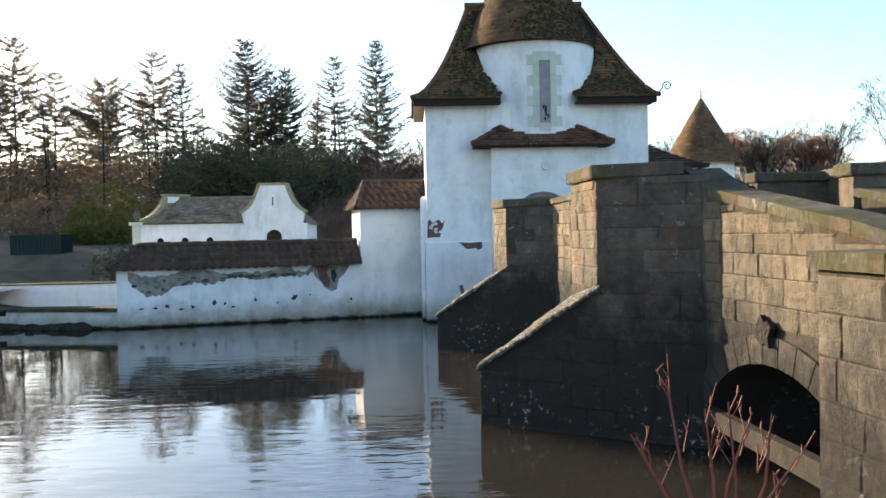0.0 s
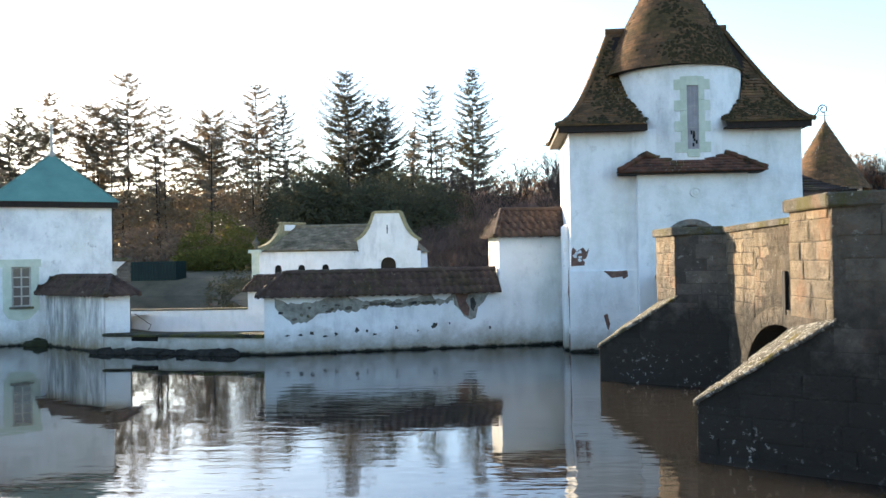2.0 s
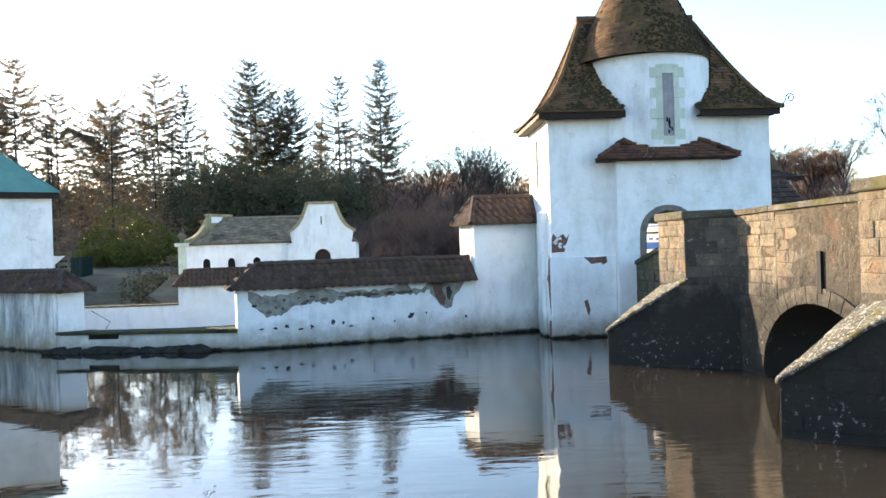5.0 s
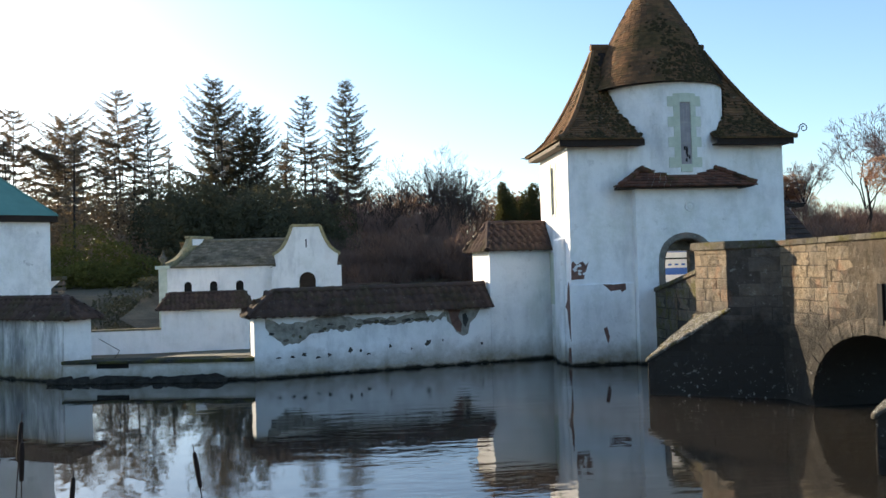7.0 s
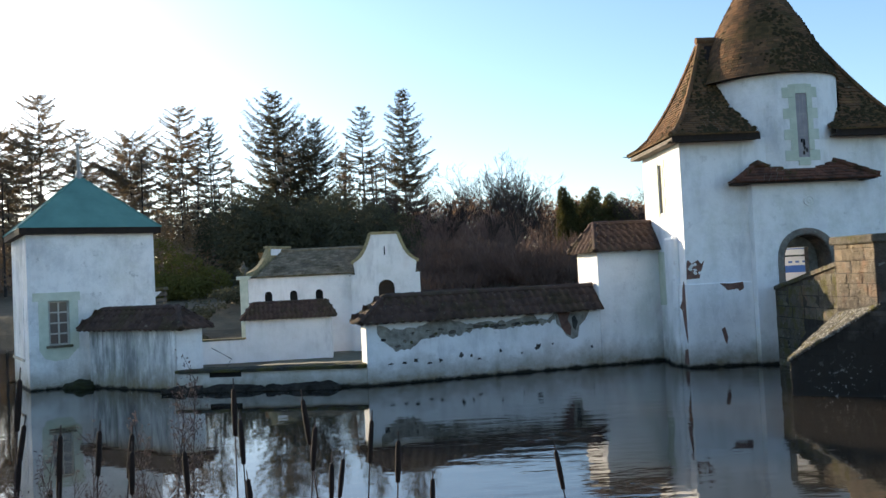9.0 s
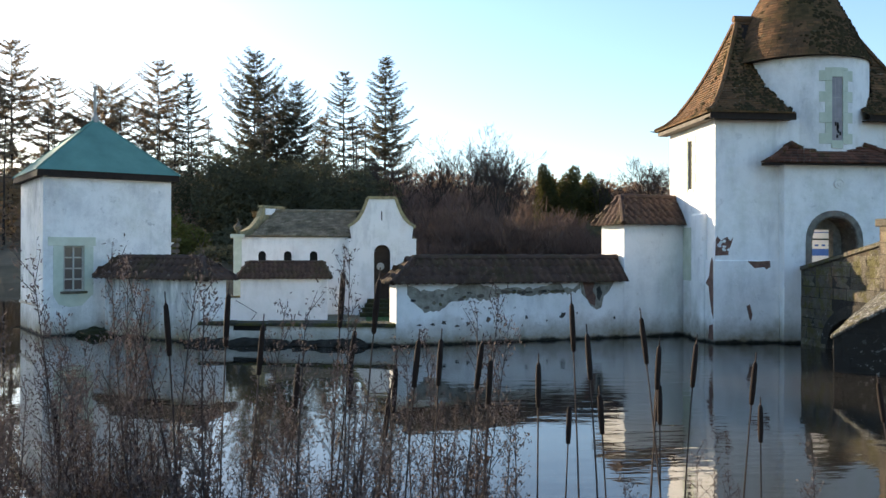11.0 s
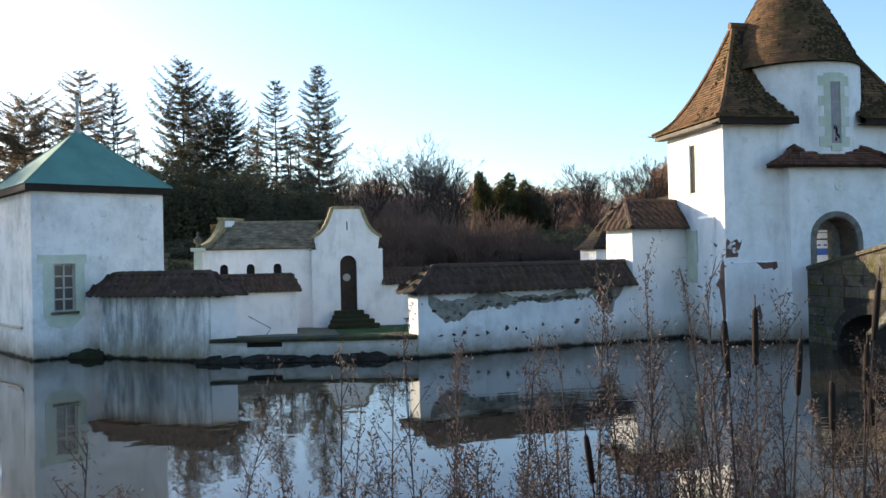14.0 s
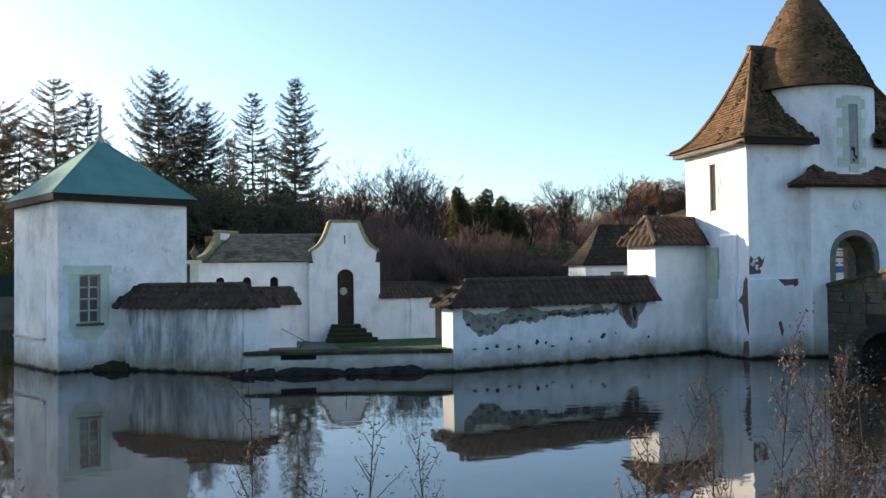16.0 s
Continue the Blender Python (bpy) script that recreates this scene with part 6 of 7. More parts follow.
def leaf_mass(V, F, rng, c, rx, ry, rz, n, leaf, gaps=0.35, twigs=False):
    """A loose mass of leaves: denser towards its skin, with gaps and an uneven outline."""
    for _ in range(n):
        d = Vector((rng.gauss(0, 1), rng.gauss(0, 1), rng.gauss(0, 1))).normalized()
        r = rng.uniform(0.55, 1.0) ** 0.5
        bump = 1 + 0.38 * noise.noise(d * 2.3 + Vector(c) * 0.37)
        p = Vector((c[0] + d.x * rx * r * bump, c[1] + d.y * ry * r * bump, c[2] + d.z * rz * r * bump))
        if noise.noise(p * (1.4 / max(0.5, leaf * 3))) < -gaps:
            continue
        if twigs:
            a = Vector((rng.gauss(0, 0.6), rng.gauss(0, 0.6), 1)) * leaf * rng.uniform(1.0, 3.2)
            add_quad(V, F, p, a, Vector((rng.gauss(0, 1), rng.gauss(0, 0.6), 0)).normalized() * 0.026)
            continue
        a = Vector((rng.gauss(0, 1), rng.gauss(0, 1), rng.gauss(0, 0.7))).normalized() * leaf * rng.uniform(0.5, 1.2)
        s = a.orthogonal().normalized() * leaf * rng.uniform(0.2, 0.45)
        add_quad(V, F, p, a, s)


def bare_tree(seed, height, spread=0.36, material=None, fine=6):
    """A leafless deciduous tree, a long trunk, spreading limbs forking down to fine twigs."""
    rng = random.Random(seed)
    V, F, TV, TF = [], [], [], []
    T = new("bare_tree")

    def grow(p, d, L, r, level):
        mid = p + d * L * 0.5 + Vector((rng.uniform(-1, 1), rng.uniform(-1, 1), rng.uniform(-0.4, 0.4))) * L * 0.08
        e = p + d * L
        a, b = (TV, TF) if level < 2 else (V, F)
        add_limb(a, b, [p, mid, e], [r, r * 0.8, r * 0.55], 5 if level == 0 else 3)
        if level >= fine:
            return
        for k in range(rng.choice((2, 3, 3)) if level else 7):
            q = p.lerp(e, rng.uniform(0.35, 1.0))
            out = Vector((rng.gauss(0, 1), rng.gauss(0, 1), rng.gauss(0.1, 0.4))).normalized()
            nd = (d + out * spread * rng.uniform(1.0, 2.6) + Vector((0, 0, 0.10))).normalized()
            grow(q, nd, L * rng.uniform(0.48, 0.72), max(0.011, r * 0.5), level + 1)

    grow(Vector((0, 0, 0)), Vector((rng.uniform(-0.06, 0.06), rng.uniform(-0.06, 0.06), 1)).normalized(), height * 0.50, height * 0.011, 0)
    from_lists("trunk", TV, TF, M_BARK, T)
    from_lists("crown", V, F, material or M_TWIG, T)
    return T


def pine_pole(seed, height):
    """A thin pine trunk of a dense stand, dead snags below and a thin tuft at its head."""
    rng = random.Random(seed)
    T = new("pine_trunk")
    V, F, CV, CF = [], [], [], []
    bend = Vector((rng.uniform(-0.5, 0.5), rng.uniform(-0.5, 0.5), 0))
    f = lambda u: Vector((0, 0, height * u)) + bend * u * u
    add_limb(V, F, [f(k / 6) for k in range(7)], [0.17 - 0.022 * k for k in range(7)], 6)
    for k in range(34):
        u = rng.uniform(0.2, 0.98)
        a = rng.uniform(0, 6.28)
        d = Vector((math.cos(a), math.sin(a), rng.uniform(-0.25, 0.35)))
        L = rng.uniform(0.5, 2.4) * (1.15 - 0.6 * u)
        p = f(u)
        add_limb(V, F, [p, p + d * L * 0.5 + Vector((0, 0, -0.1)), p + d * L], [0.035, 0.024, 0.010], 3)
        for _ in range(26 if u > 0.5 else 5):
            c = p + d * L * rng.uniform(0.4, 1.05) + Vector((rng.gauss(0, 0.15), rng.gauss(0, 0.15), rng.gauss(0, 0.08)))
            e = Vector((rng.gauss(0, 1), rng.gauss(0, 1), rng.gauss(0, 0.5))).normalized() * rng.uniform(0.2, 0.4)
            add_quad(CV, CF, c, e, e.orthogonal().normalized() * rng.uniform(0.04, 0.08))
    from_lists("trunk", V, F, M_BARK, T)
    from_lists("crown", CV, CF, M_NEEDLE3, T)
    return T


def place(ob, x, y, z, s, turn):
    return copy_thing(ob, Matrix.Translation((x, y, z)) @ Matrix.Rotation(turn, 4, "Z") @ Matrix.Scale(s, 4))


def set_first(ob, x, y, z, turn, label, category, group):
    ob.location, ob.rotation_euler = (x, y, z), (0, 0, turn)
    return tagged(ob, label, category, group)


def plant_trees():
    kinds = {
        "spruce": conifer(1, 27, (6.4, 6.4, 5.7, 4.7, 3.8, 2.8, 1.7, 0.3), 0.10, 0.94, 0.10, 0.26, 0.34, M_NEEDLE, 0.17, 0.031),
        "broad": conifer(5, 27, (5.4, 6.6, 6.5, 6.0, 5.1, 3.9, 2.5, 0.5), 0.10, 0.92, 0.17, 0.30, 0.34, M_NEEDLE, 0.18, 0.030),
        "open": conifer(2, 27, (3.8, 6.2, 6.4, 5.8, 5.2, 4.2, 3.0, 0.6), 0.26, 0.74, 0.14, 0.18, 0.36, M_NEEDLE3, 0.14, 0.036),
        "layer": conifer(3, 24, (4.0, 5.8, 6.6, 6.8, 6.6, 5.8, 4.4, 2.2), 0.34, 0.80, 0.18, 0.12, 0.38, M_NEEDLE3, 0.16, 0.038),
        "slim": conifer(4, 26, (2.6, 3.8, 4.4, 4.2, 3.8, 3.0, 2.0, 0.3), 0.22, 0.72, 0.12, 0.22, 0.32, M_NEEDLE, 0.12, 0.034),
    }
    rows = [("spruce", -5.0, 97, 29.0), ("slim", -10.6, 95, 26.6), ("broad", -16.8, 92, 24.6), ("broad", -22.3, 94, 29.0), ("slim", -30.4, 92, 25.2), ("open", -34.2, 93, 26.9), ("layer", -40.8, 92, 23.0),
            # last four rows: unseen trees added at the left to shade the pavilion
            ("open", -47.5, 93, 24.6), ("open", -52.6, 93, 29.2), ("layer", -58.5, 95, 25), ("open", -64, 94, 27), ("broad", -70, 96, 26), ("layer", -77, 96, 25), ("slim", -85, 98, 27), ("slim", -19.6, 97, 25), ("spruce", -13.6, 99, 21), ("open", -44, 99, 22), ("slim", -37.5, 99, 22.5), ("spruce", -60, 47, 21), ("broad", -65, 50.5, 22), ("spruce", -56.5, 45, 20), ("slim", -70, 56, 23)]
    used = set()
    base_h = {"spruce": 27, "broad": 27, "open": 27, "layer": 24, "slim": 26}
    rng = random.Random(12)
    for kind, x, y, h in rows:
        z = ground_z(x, y) - 0.3
        s = (h - z) / base_h[kind]
        ob = kinds[kind]
        label = {"spruce": "tall dense dark green spruce", "broad": "tall broad conifer with upturned limbs", "open": "tall open pine with layered limbs", "layer": "flat-topped pine with spreading layers", "slim": "slim sparse spruce"}[kind] + " on the far bank"
        if kind not in used:
            used.add(kind)
            first = set_first(ob, x, y, z, rng.uniform(0, 6), label, "tree", "conifers on the far bank")
            first.scale = (s, s, s)
        else:
            o = place(ob, x, y, z, 1, rng.uniform(0, 6))
            o.scale = (s, s, s)
    # bare trees
    kinds = [bare_tree(20 + k, 13) for k in range(3)]
    spots = [(-2.5, 80, 12.5), (1.0, 78, 13.0), (3.8, 76, 14.0), (6.4, 79, 13.2), (8.6, 82, 12.0), (-6.5, 84, 11), (11.5, 84, 11), (20.5, 80, 10.8), (23.6, 82, 10.4), (27.2, 79, 12.0), (30.4, 80, 12.4), (33, 83, 11), (16.5, 88, 12),
             (41, 74, 13), (36, 78, 12.5), (-9.5, 86, 10), (4.9, 86, 12.5), (13.5, 90, 11), (2.2, 83, 13.5), (5.4, 74, 13.6), (7.4, 75, 12.6), (-0.6, 75, 11.5), (9.8, 77, 11.8), (-4.5, 78, 10.8), (24.9, 76, 11), (28.8, 84, 12), (22, 78, 10), (-13, 88, 12), (-7.8, 90, 13)]
    for i, (x, y, h) in enumerate(spots):
        z = ground_z(x, y) - 0.2
        s = (h - z) / 13 * 1.22
        if i < 3:
            first = set_first(kinds[i], x, y, z, rng.uniform(0, 6), "leafless deciduous tree with fine grey-brown twigs", "tree", "bare trees on the far bank")
            first.scale = (s, s, s)
        else:
            o = place(kinds[i % 3], x, y, z, 1, rng.uniform(0, 6))
            o.scale = (s, s, s)
    birch = bare_tree(29, 13, 0.40, M_BIRCH, 7)
    for i, (x, y, h) in enumerate(((50, 64, 16.5), (54.5, 60, 16), (58, 66, 18.5), (45.5, 68, 13.5), (63, 62, 17), (67, 66, 18))):
        z = ground_z(x, y) - 0.2
        o = set_first(birch, x, y, z, 0, "leafless birch with a haze of fine lilac-brown twigs", "tree", "birches on the far bank") if i == 0 else place(birch, x, y, z, 1, rng.uniform(0, 6))
        o.scale = [(h - z) / 13 * 1.2] * 3
    # bare lower trunks of the pine stand
    kinds = [pine_pole(140 + k, 15) for k in range(3)]
    r3 = random.Random(55)
    for i in range(46):
        x, y = r3.uniform(-92, -6), r3.uniform(70, 100)
        z = ground_z(x, y) - 0.2
        s = r3.uniform(0.75, 1.15)
        if i < 3:
            o = set_first(kinds[i], x, y, z, 0, "thin pine trunk with dead side branches", "tree", "pine trunks on the far bank")
        else:
            o = place(kinds[i % 3], x, y, z, 1, r3.uniform(0, 6))
        o.scale = (s, s, s)
    # slender bare saplings in the brush
    kinds = [bare_tree(160 + k, 10, 0.27, None, 6) for k in range(3)]
    for i in range(36):
        x, y = r3.uniform(-9, 26), r3.uniform(62, 84)
        x += 14.5 if x > 11 else 0
        z = ground_z(x, y) - 0.2
        s = r3.uniform(0.6, 1.0)
        if i < 3:
            o = set_first(kinds[i], x, y, z, 0, "slender leafless birch sapling", "tree", "bare saplings on the far bank")
        else:
            o = place(kinds[i % 3], x, y, z, 1, r3.uniform(0, 6))
        o.scale = (s, s, s)
    # dark columnar cypresses
    for k, (x, y, h, r) in enumerate(((14.7, 84, 12.9, 1.55), (18.0, 84, 12.7, 2.0), (20.9, 85, 11.9, 2.1), (16.4, 88, 11.4, 2.0), (22.9, 87, 10.2, 1.9))):
        r2 = random.Random(70 + k)
        V, F = [], []
        z0 = ground_z(x, y) - 0.3
        for i in range(11):
            t = i / 10
            leaf_mass(V, F, r2, (r2.uniform(-0.4, 0.4), r2.uniform(-0.4, 0.4), 0.8 + (h - z0 - 1.6) * t), r * (1.0 - 0.6 * t ** 3), r * (1.0 - 0.6 * t ** 3), 1.3, 1300, 0.20, 0.5)
        T = thing("cypress", "dark green columnar cypress", "tree", "cypresses on the far bank", at=(x, y, z0))
        from_lists("crown", V, F, M_CYPRESS, T)
        bm = bmesh.new()
        tube(bm, [(0, 0, 0), (0, 0, h - z0 - 1)], [0.22, 0.06], 6)
        part("trunk", bm, M_BARK, T)
    # round-headed brown trees
    for k, (x, y, zc, r, mat) in enumerate(((35.2, 72, 11.2, 3.4, M_RUST), (31.5, 74, 8.6, 2.4, M_RUST), (38.4, 70, 10.2, 3.3, M_RUST), (43.0, 70, 10.6, 3.2, M_RUST), (50.5, 58, 11.0, 3.6, M_RUST), (55.5, 58, 11.2, 3.4, M_RUST), (47, 76, 9.0, 3.5, M_RUST))):
        r2 = random.Random(90 + k)
        V, F, TV, TF = [], [], [], []
        z0 = ground_z(x, y) - 0.3
        for i in range(7):
            a = r2.uniform(0, 6.28)
            q = Vector((math.cos(a) * r * 0.6, math.sin(a) * r * 0.6, zc - z0 + r2.uniform(-0.9, 0.8)))
            leaf_mass(V, F, r2, tuple(q), r * 0.62, r * 0.62, r * 0.42, 1500, 0.20)
            add_limb(TV, TF, [Vector((0, 0, (zc - z0) * 0.45)), q * 0.6 + Vector((0, 0, (zc - z0) * 0.25)), q], [0.16, 0.1, 0.04], 4)
        add_limb(TV, TF, [Vector((0, 0, 0)), Vector((0.2, 0, (zc - z0) * 0.5)), Vector((0, 0.1, zc - z0))], [0.4, 0.3, 0.12], 6)
        T = thing("brown_tree", "round-headed tree with rusty brown foliage", "tree", "brown trees on the far bank", at=(x, y, z0))
        from_lists("crown", V, F, mat, T)
        from_lists("trunk", TV, TF, M_BARK, T)


plant_trees()


def undergrowth():
    """The woods' lower storey, too dense to pick apart."""
    def mass(name, label, material, spots, leaf, n, gaps=0.3, twigs=False):
        rng = random.Random(len(name) * 7 + n)
        V, F = [], []
        for x, y, zt, r in spots:
            z0 = ground_z(x, y)
            h = max(1.0, zt - z0)
            leaf_mass(V, F, rng, (x, y, z0 + h * 0.5), r, r * 0.8, h * 0.52, n, leaf, gaps, twigs)
        tagged(from_lists(name, V, F, material), label, "shrubs", kind="stuff")

    rng = random.Random(31)
    mass("evergreen_thicket", "dark evergreen thicket on the far bank", M_THICKET, [(-27 + 15 * rng.random(), 76 + 12 * rng.random(), 9 + 5 * rng.random(), 3.4) for _ in range(40)] + [(-21 + 11 * rng.random(), 54 + 8 * rng.random(), 3 + 2.2 * rng.random(), 2.6) for _ in range(14)] + [(-23 + 16 * k / 27 + rng.random(), 63 + 7 * rng.random(), 9.6 - 0.10 * k + 4.2 * rng.random() ** 2, 2.1) for k in range(28)] + [(-12.5 + 5 * rng.random(), 78 + 8 * rng.random(), 7 + 3 * rng.random(), 2.6) for _ in range(7)], 0.30, 1500)
    mass("far_woods", "brown haze of far woods behind the pines", M_BROWNLEAF, [(-130 + 175 * rng.random(), 112 + 14 * rng.random(), 12.5 + 3.0 * rng.random(), 7.5) for _ in range(70)], 0.6, 1300, 0.6)
    mass("golden_scrub", "sunlit golden-brown larch scrub", M_NEEDLE2, [(-88 + 60 * rng.random(), 78 + 18 * rng.random(), 10 + 4.5 * rng.random(), 4.6) for _ in range(62)], 0.34, 1100, 0.12)
    mass("brown_scrub", "brown winter scrub below the pines", M_BROWNLEAF, [(-85 + 58 * rng.random(), 64 + 12 * rng.random(), 4.0 + 3.6 * rng.random(), 3.6) for _ in range(36)], 0.28, 900, 0.1)
    brush = [(-14 + 84 * rng.random(), 64 + 24 * rng.random(), 6.5 + 3.0 * rng.random(), 4.0) for _ in range(125)] + [(-8 + 46 * rng.random(), 38 + 24 * rng.random(), 1.4 + 4.0 * rng.random() ** 1.3, 2.3) for _ in range(170)]
    mass("red_brush", "reddish-brown leafless brushwood", M_BRUSH, [b for b in brush if b[1] > 62.5 and b[0] > -6.5 and not (8.5 < b[0] < 25 and b[1] < 89)], 0.36, 1500, 0.05, True)
    mass("low_brush", "low dark leafless brushwood behind the court", M_LOWBRUSH, [b for b in brush if b[1] <= 62.5 and not 10 < b[0] < 24], 0.32, 1200, 0.05, True)
    mass("dark_scrub", "low dark evergreen scrub before the cypresses", M_THICKET, [(7 + 20 * rng.random(), 42 + 36 * rng.random(), 1.6 + 3.6 * rng.random(), 2.6) for _ in range(64)], 0.26, 900, 0.15)
    mass("olive_bush", "rounded olive-green bush on the far bank", M_BUSH, [(-28.6, 58, 7.6, 2.7), (-26.2, 57.5, 6.0, 2.3), (-30.8, 58.5, 5.6, 2.0), (-27.4, 56.0, 4.2, 2.8), (-30.2, 56.4, 3.8, 2.2), (-25.4, 55.6, 3.6, 2.2), (-24.0, 57, 4.6, 2.2)], 0.20, 2800, 0.25)
    mass("court_hedge", "dark overgrown bank behind the court", M_THICKET, [(-22 + 8 * rng.random(), 37.5 + 5 * rng.random(), 1.0 + 1.4 * rng.random(), 1.9) for _ in range(20)], 0.2, 560, 0.25)


undergrowth()


# ---- bank plants ----
def bulrush(seed):
    rng = random.Random(seed)
    T = new("bulrush")
    h = 2.0
    bend = Vector((rng.uniform(-0.12, 0.12), rng.uniform(-0.1, 0.1), 0))
    f = lambda z: Vector((0, 0, z)) + bend * (z / h) ** 2
    bm = bmesh.new()
    tube(bm, [f(h * k / 6) for k in range(7)], [0.007 - 0.0007 * k for k in range(7)], 5)
    part("stem", bm, M_STRAW, T)
    bm = bmesh.new()
    zs = [h - 0.245, h - 0.24, h - 0.18, h - 0.11, h - 0.055, h - 0.045]
    tube(bm, [f(z) for z in zs], [0.005, 0.0105, 0.0128, 0.0128, 0.0105, 0.005], 8)
    smooth(part("seed_head", bm, M_CATTAIL, T, "dark brown velvety head"))
    bm = bmesh.new()
    tube(bm, [f(h - 0.045), f(h - 0.01)], [0.004, 0.002], 4)
    part("spike", bm, M_STRAW, T)
    for k in range(3):
        a = rng.uniform(0, 6.28)
        out = Vector((math.cos(a), math.sin(a), 0))
        L = rng.uniform(0.9, 1.7)
        bm = bmesh.new()
        pts = [Vector((0, 0, 0)) + out * 0.5 * (u ** 2.2) + Vector((0, 0, L * (u - 0.25 * u ** 3 * (1 if k else 2.2)))) for u in (0, 0.2, 0.4, 0.6, 0.8, 1.0)]
        side = Vector((-out.y, out.x, 0))
        ws = (0.008, 0.011, 0.010, 0.008, 0.006, 0.001)
        lo = [bm.verts.new(p - side * w) for p, w in zip(pts, ws)]
        hi = [bm.verts.new(p + side * w + out * 0.004) for p, w in zip(pts, ws)]
        for i in range(5):
            bm.faces.new((lo[i], lo[i + 1], hi[i + 1], hi[i]))
        part("leaf", bm, M_STRAW, T)
    return T


def seed_plant(seed, height):
    """Dead willowherb: a few leaning stems with curled leaves below and a narrow downy plume above."""
    rng = random.Random(seed)
    T = new("dry_seed_plant")
    V, F, SV, SF, LV, LF = [], [], [], [], [], []
    for s in range(5):
        a = rng.uniform(0, 6.28)
        foot = Vector((rng.uniform(-0.10, 0.10), rng.uniform(-0.10, 0.10), 0))
        lean = Vector((math.cos(a), math.sin(a), 0)) * rng.uniform(0.02, 0.20)
        h = height * (1.0 if s == 0 else rng.uniform(0.5, 0.9))
        wob = rng.uniform(-0.03, 0.03)
        f = lambda u: foot + Vector((wob * math.sin(u * 7), 0, h * u)) + lean * u ** 1.7
        add_limb(V, F, [f(k / 6) for k in range(7)], [0.0060, 0.0056, 0.005, 0.0044, 0.0036, 0.0026, 0.0012], 4)
        for k in range(30):
            u = 0.48 + 0.52 * (k + rng.random()) / 30
            p = f(u)
            b = rng.uniform(0, 6.28)
            L = rng.uniform(0.06, 0.23) * (1.3 - 0.8 * u)
            d = Vector((math.cos(b) * 0.7, math.sin(b) * 0.7, rng.uniform(0.5, 1.6))).normalized()
            q = p + d * L
            add_limb(V, F, [p, q], [0.0018, 0.0009], 3)
            for _ in range(17):
                c = p.lerp(q, rng.uniform(0.2, 1.05)) + Vector((rng.gauss(0, 0.014), rng.gauss(0, 0.014), rng.gauss(0, 0.016)))
                e = Vector((rng.gauss(0, 1), rng.gauss(0, 1), rng.gauss(0, 1.2))).normalized() * rng.uniform(0.006, 0.017)
                add_quad(SV, SF, c, e, e.orthogonal().normalized() * rng.uniform(0.0016, 0.004))
        for k in range(11):
            u = rng.uniform(0.12, 0.72)
            p = f(u)
            b = rng.uniform(0, 6.28)
            out = Vector((math.cos(b), math.sin(b), 0))
            side = Vector((-out.y, out.x, rng.uniform(-0.5, 0.5))).normalized()
            L = rng.uniform(0.035, 0.085)
            j = len(LV)
            for m, (uu, w) in enumerate(((0.0, 0.002), (0.4, 0.009), (0.75, 0.007), (1.0, 0.001))):
                c = p + out * L * uu * (1 - 0.3 * uu) + Vector((0, 0, L * (0.35 * uu - 1.15 * uu * uu)))
                LV += [tuple(c - side * w), tuple(c + side * w)]
            LF += [(j + 2 * m, j + 2 * m + 1, j + 2 * m + 3, j + 2 * m + 2) for m in range(3)]
    from_lists("stem", V, F, M_STRAW, T)
    tagged(from_lists("seed_down", SV, SF, M_DOWN, T), kind="stuff")
    tagged(from_lists("dead_leaves", LV, LF, M_STRAW, T, "curled brown dead leaves"), kind="stuff")
    return T


def red_shrub():
    rng = random.Random(8)
    T = thing("red_twig_shrub", "young shrub of bare reddish twigs on the bank", "shrub", at=(0.98, -18.9, ground_z(0.98, -18.9)))
    z0 = ground_z(0.78, -18.9)
    for k, (dx, dy, top, lean) in enumerate(((-0.22, 0.0, 1.72, -0.16), (-0.05, 0.1, 1.56, -0.05), (0.02, -0.05, 1.62, -0.1), (0.16, 0.05, 1.54, 0.18), (0.22, 0.0, 1.36, 0.30), (-0.3, 0.1, 1.45, -0.32), (0.08, 0.2, 1.45, 0.25))):
        V, F = [], []
        b, e = Vector((dx * 0.4, dy, 0)), Vector((dx + lean * 0.35, dy, top - z0))
        mid = b.lerp(e, 0.5) + Vector((rng.uniform(-0.05, 0.05), 0, 0))
        add_limb(V, F, [b, mid, e], [0.011, 0.008, 0.004], 5)
        for j in range(4):
            u = rng.uniform(0.5, 0.95)
            p = b.lerp(e, u)
            d = Vector((rng.uniform(-0.7, 0.7), rng.uniform(-0.5, 0.5), rng.uniform(0.9, 1.5))).normalized()
            add_limb(V, F, [p, p + d * rng.uniform(0.08, 0.22)], [0.004, 0.002], 4)
            q = p + d * 0.1
            add_limb(V, F, [q, q + Vector((rng.uniform(-0.03, 0.03), 0, 0.035))], [0.006, 0.003], 4)
        from_lists("twig", V, F, M_REDTWIG, T)


red_shrub()


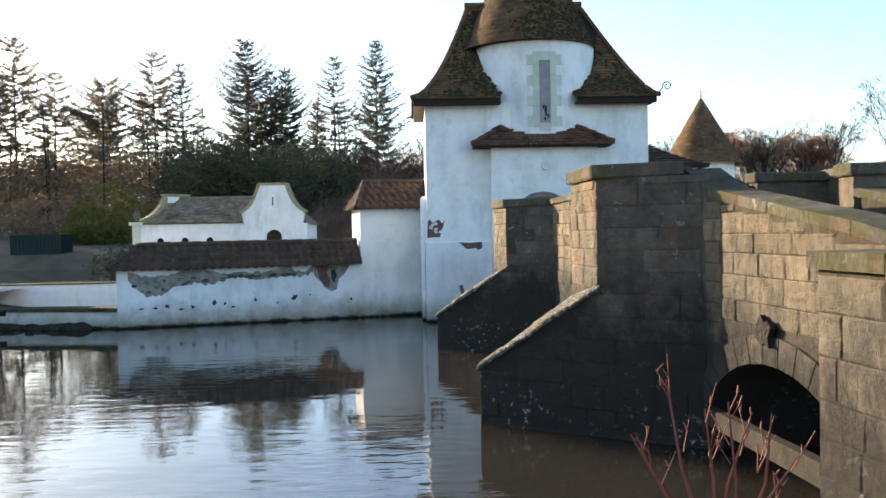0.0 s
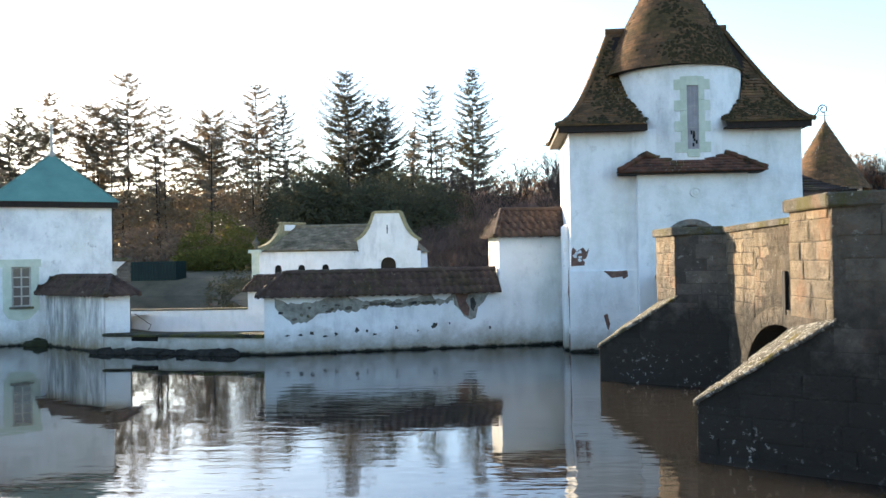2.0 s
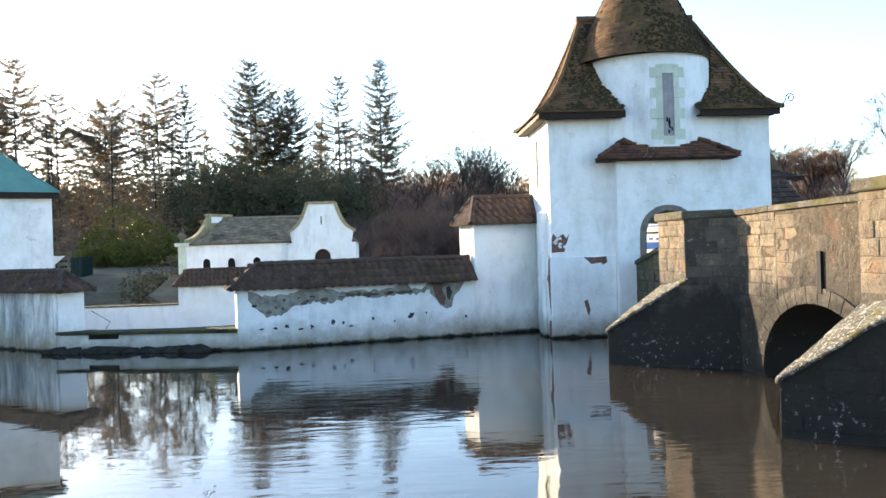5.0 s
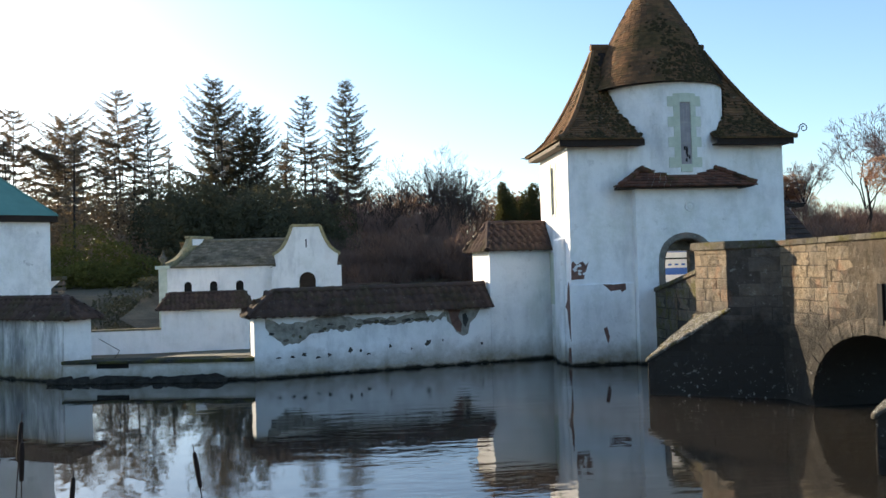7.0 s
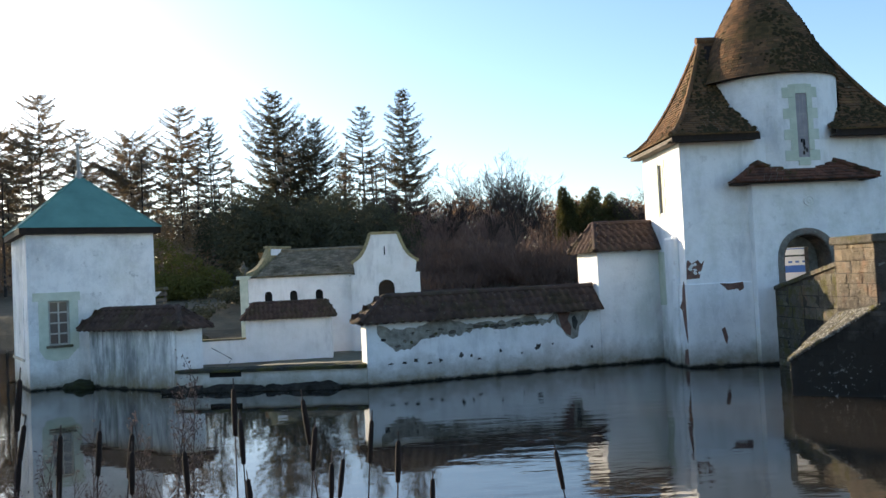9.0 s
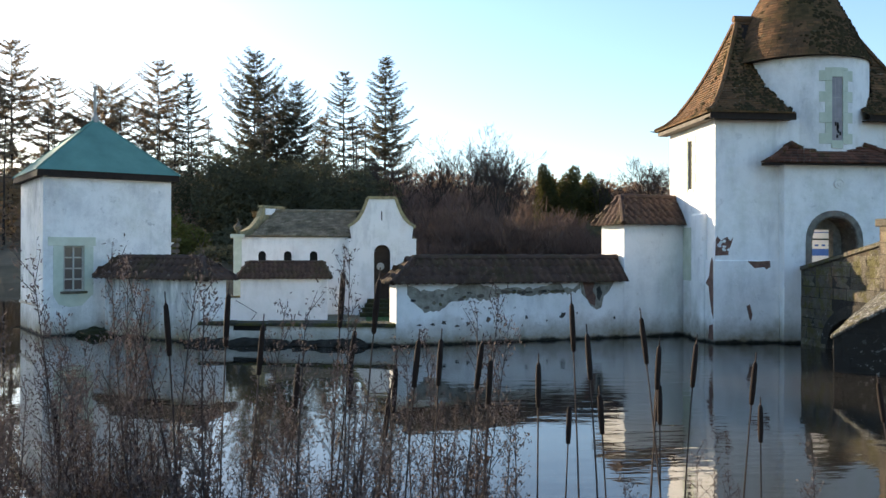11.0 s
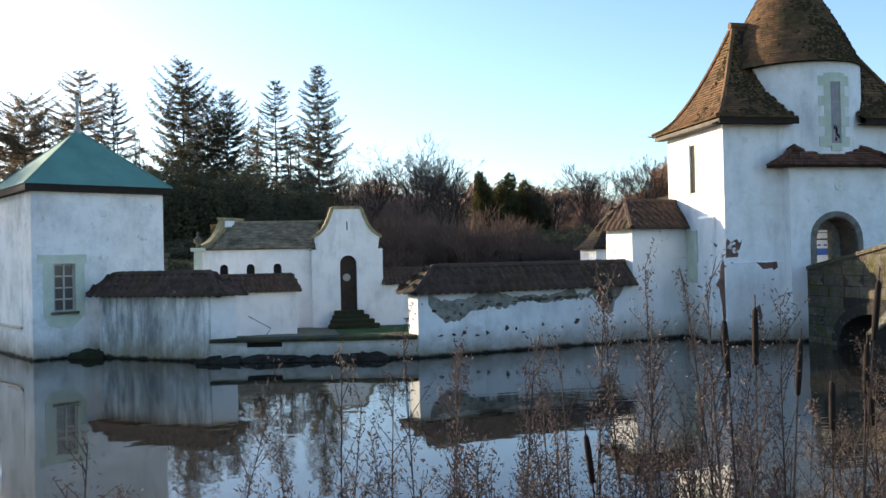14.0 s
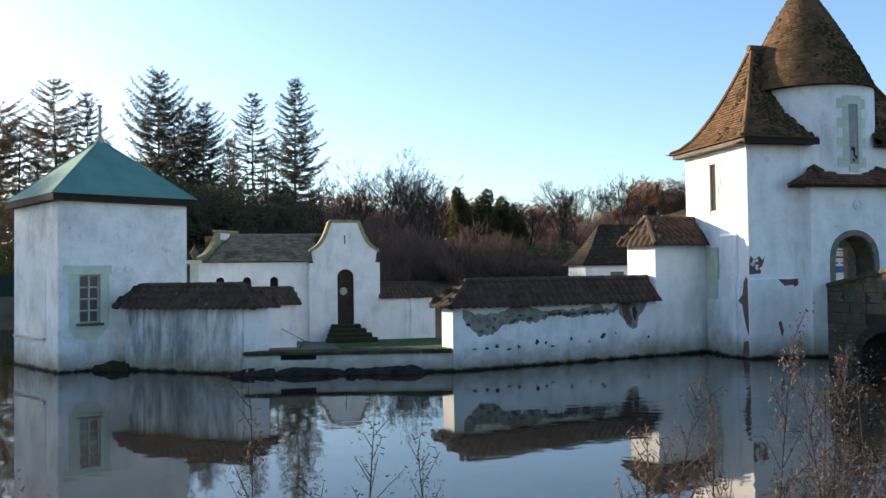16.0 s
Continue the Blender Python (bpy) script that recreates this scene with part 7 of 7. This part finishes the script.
def bank_plants():
    rng = random.Random(77)
    kinds = [bulrush(k) for k in range(3)]
    # x of each stem and the height of its head over the water
    spots = [(-9.32, 2.25), (-9.20, 2.22), (-8.76, 1.94), (-8.65, 1.88), (-8.39, 1.86), (-8.10, 1.97), (-8.04, 1.72), (-7.81, 1.72), (-7.66, 1.90), (-7.52, 1.86), (-9.75, 2.15), (-9.38, 1.99),
             (-9.04, 1.82), (-8.86, 1.95), (-7.90, 1.72), (-9.66, 2.02), (-9.46, 1.85), (-9.22, 1.84), (-9.01, 1.97), (-6.53, 1.72), (-7.30, 1.62), (-7.97, 1.92), (-7.74, 2.04), (-8.18, 2.1), (-9.88, 2.12), (-9.12, 1.70), (-8.30, 1.62), (-10.3, 1.7)]
    for i, (x, top) in enumerate(spots):
        y = -17.3 + rng.uniform(-0.12, 0.12)
        z = ground_z(x, y) - 0.03
        s2 = (top - z) / 1.96
        if i < 3:
            o = set_first(kinds[i], x, y, z, 0, "dry bulrush with a dark brown head", "bulrush", "bulrushes at the water's edge")
        else:
            o = place(kinds[i % 3], x, y, z, 1, 0)
        o.scale = (1, 1, s2)
        o.rotation_euler = (rng.gauss(0, 0.02), rng.gauss(0, 0.035), rng.uniform(0, 6))
    bent = place(kinds[0], -5.35, -17.2, 0.36, 1, 0)
    bent.scale, bent.rotation_euler = (1, 1, 0.55), (0, math.radians(66), 0)
    tagged(bent, "fallen bulrush leaning low over the water", "bulrush", "bulrushes at the water's edge")
    kinds = [seed_plant(30 + k, 1.5) for k in range(5)]
    # stretches of the bank: from x, to x, plants, highest and lowest tip over the water
    beds = [(-14.2, -13.2, 5, 2.05, 1.5), (-13.2, -12.0, 9, 1.95, 1.45), (-12.0, -11.4, 11, 1.80, 1.3), (-11.4, -10.9, 13, 2.10, 1.35), (-10.9, -10.4, 17, 2.04, 1.4), (-10.4, -9.8, 22, 2.34, 1.4),
            (-9.8, -9.4, 11, 2.06, 1.4), (-9.4, -9.1, 11, 2.30, 1.4), (-9.1, -8.8, 6, 1.85, 1.4), (-8.8, -8.45, 9, 2.10, 1.4), (-8.45, -7.0, 9, 1.5, 1.2), (-6.4, -5.9, 4, 0.85, 0.6), (-5.45, -5.15, 3, 0.93, 0.6)]
    first = 0
    for x0, x1, n, top, least in beds:
        for k in range(n):
            x, y = rng.uniform(x0, x1), -17.3 + rng.uniform(-0.5, 0.6)
            z = ground_z(x, y) - 0.03
            high = top if k == 0 else least + (top - least) * rng.random() ** 1.9
            if first < 5:
                o = set_first(kinds[first], x, y, z, 0, "dead brown willowherb stems with lilac-grey down", "dry plant", "dead stems along the bank")
            else:
                o = place(kinds[first % 5], x, y, z, 1, 0)
            first += 1
            q = (high - z) / 1.5
            o.scale = (min(1.1, q), min(1.1, q), q)
            o.rotation_euler = (rng.gauss(0, 0.04), rng.gauss(0, 0.06), rng.uniform(0, 6))


bank_plants()
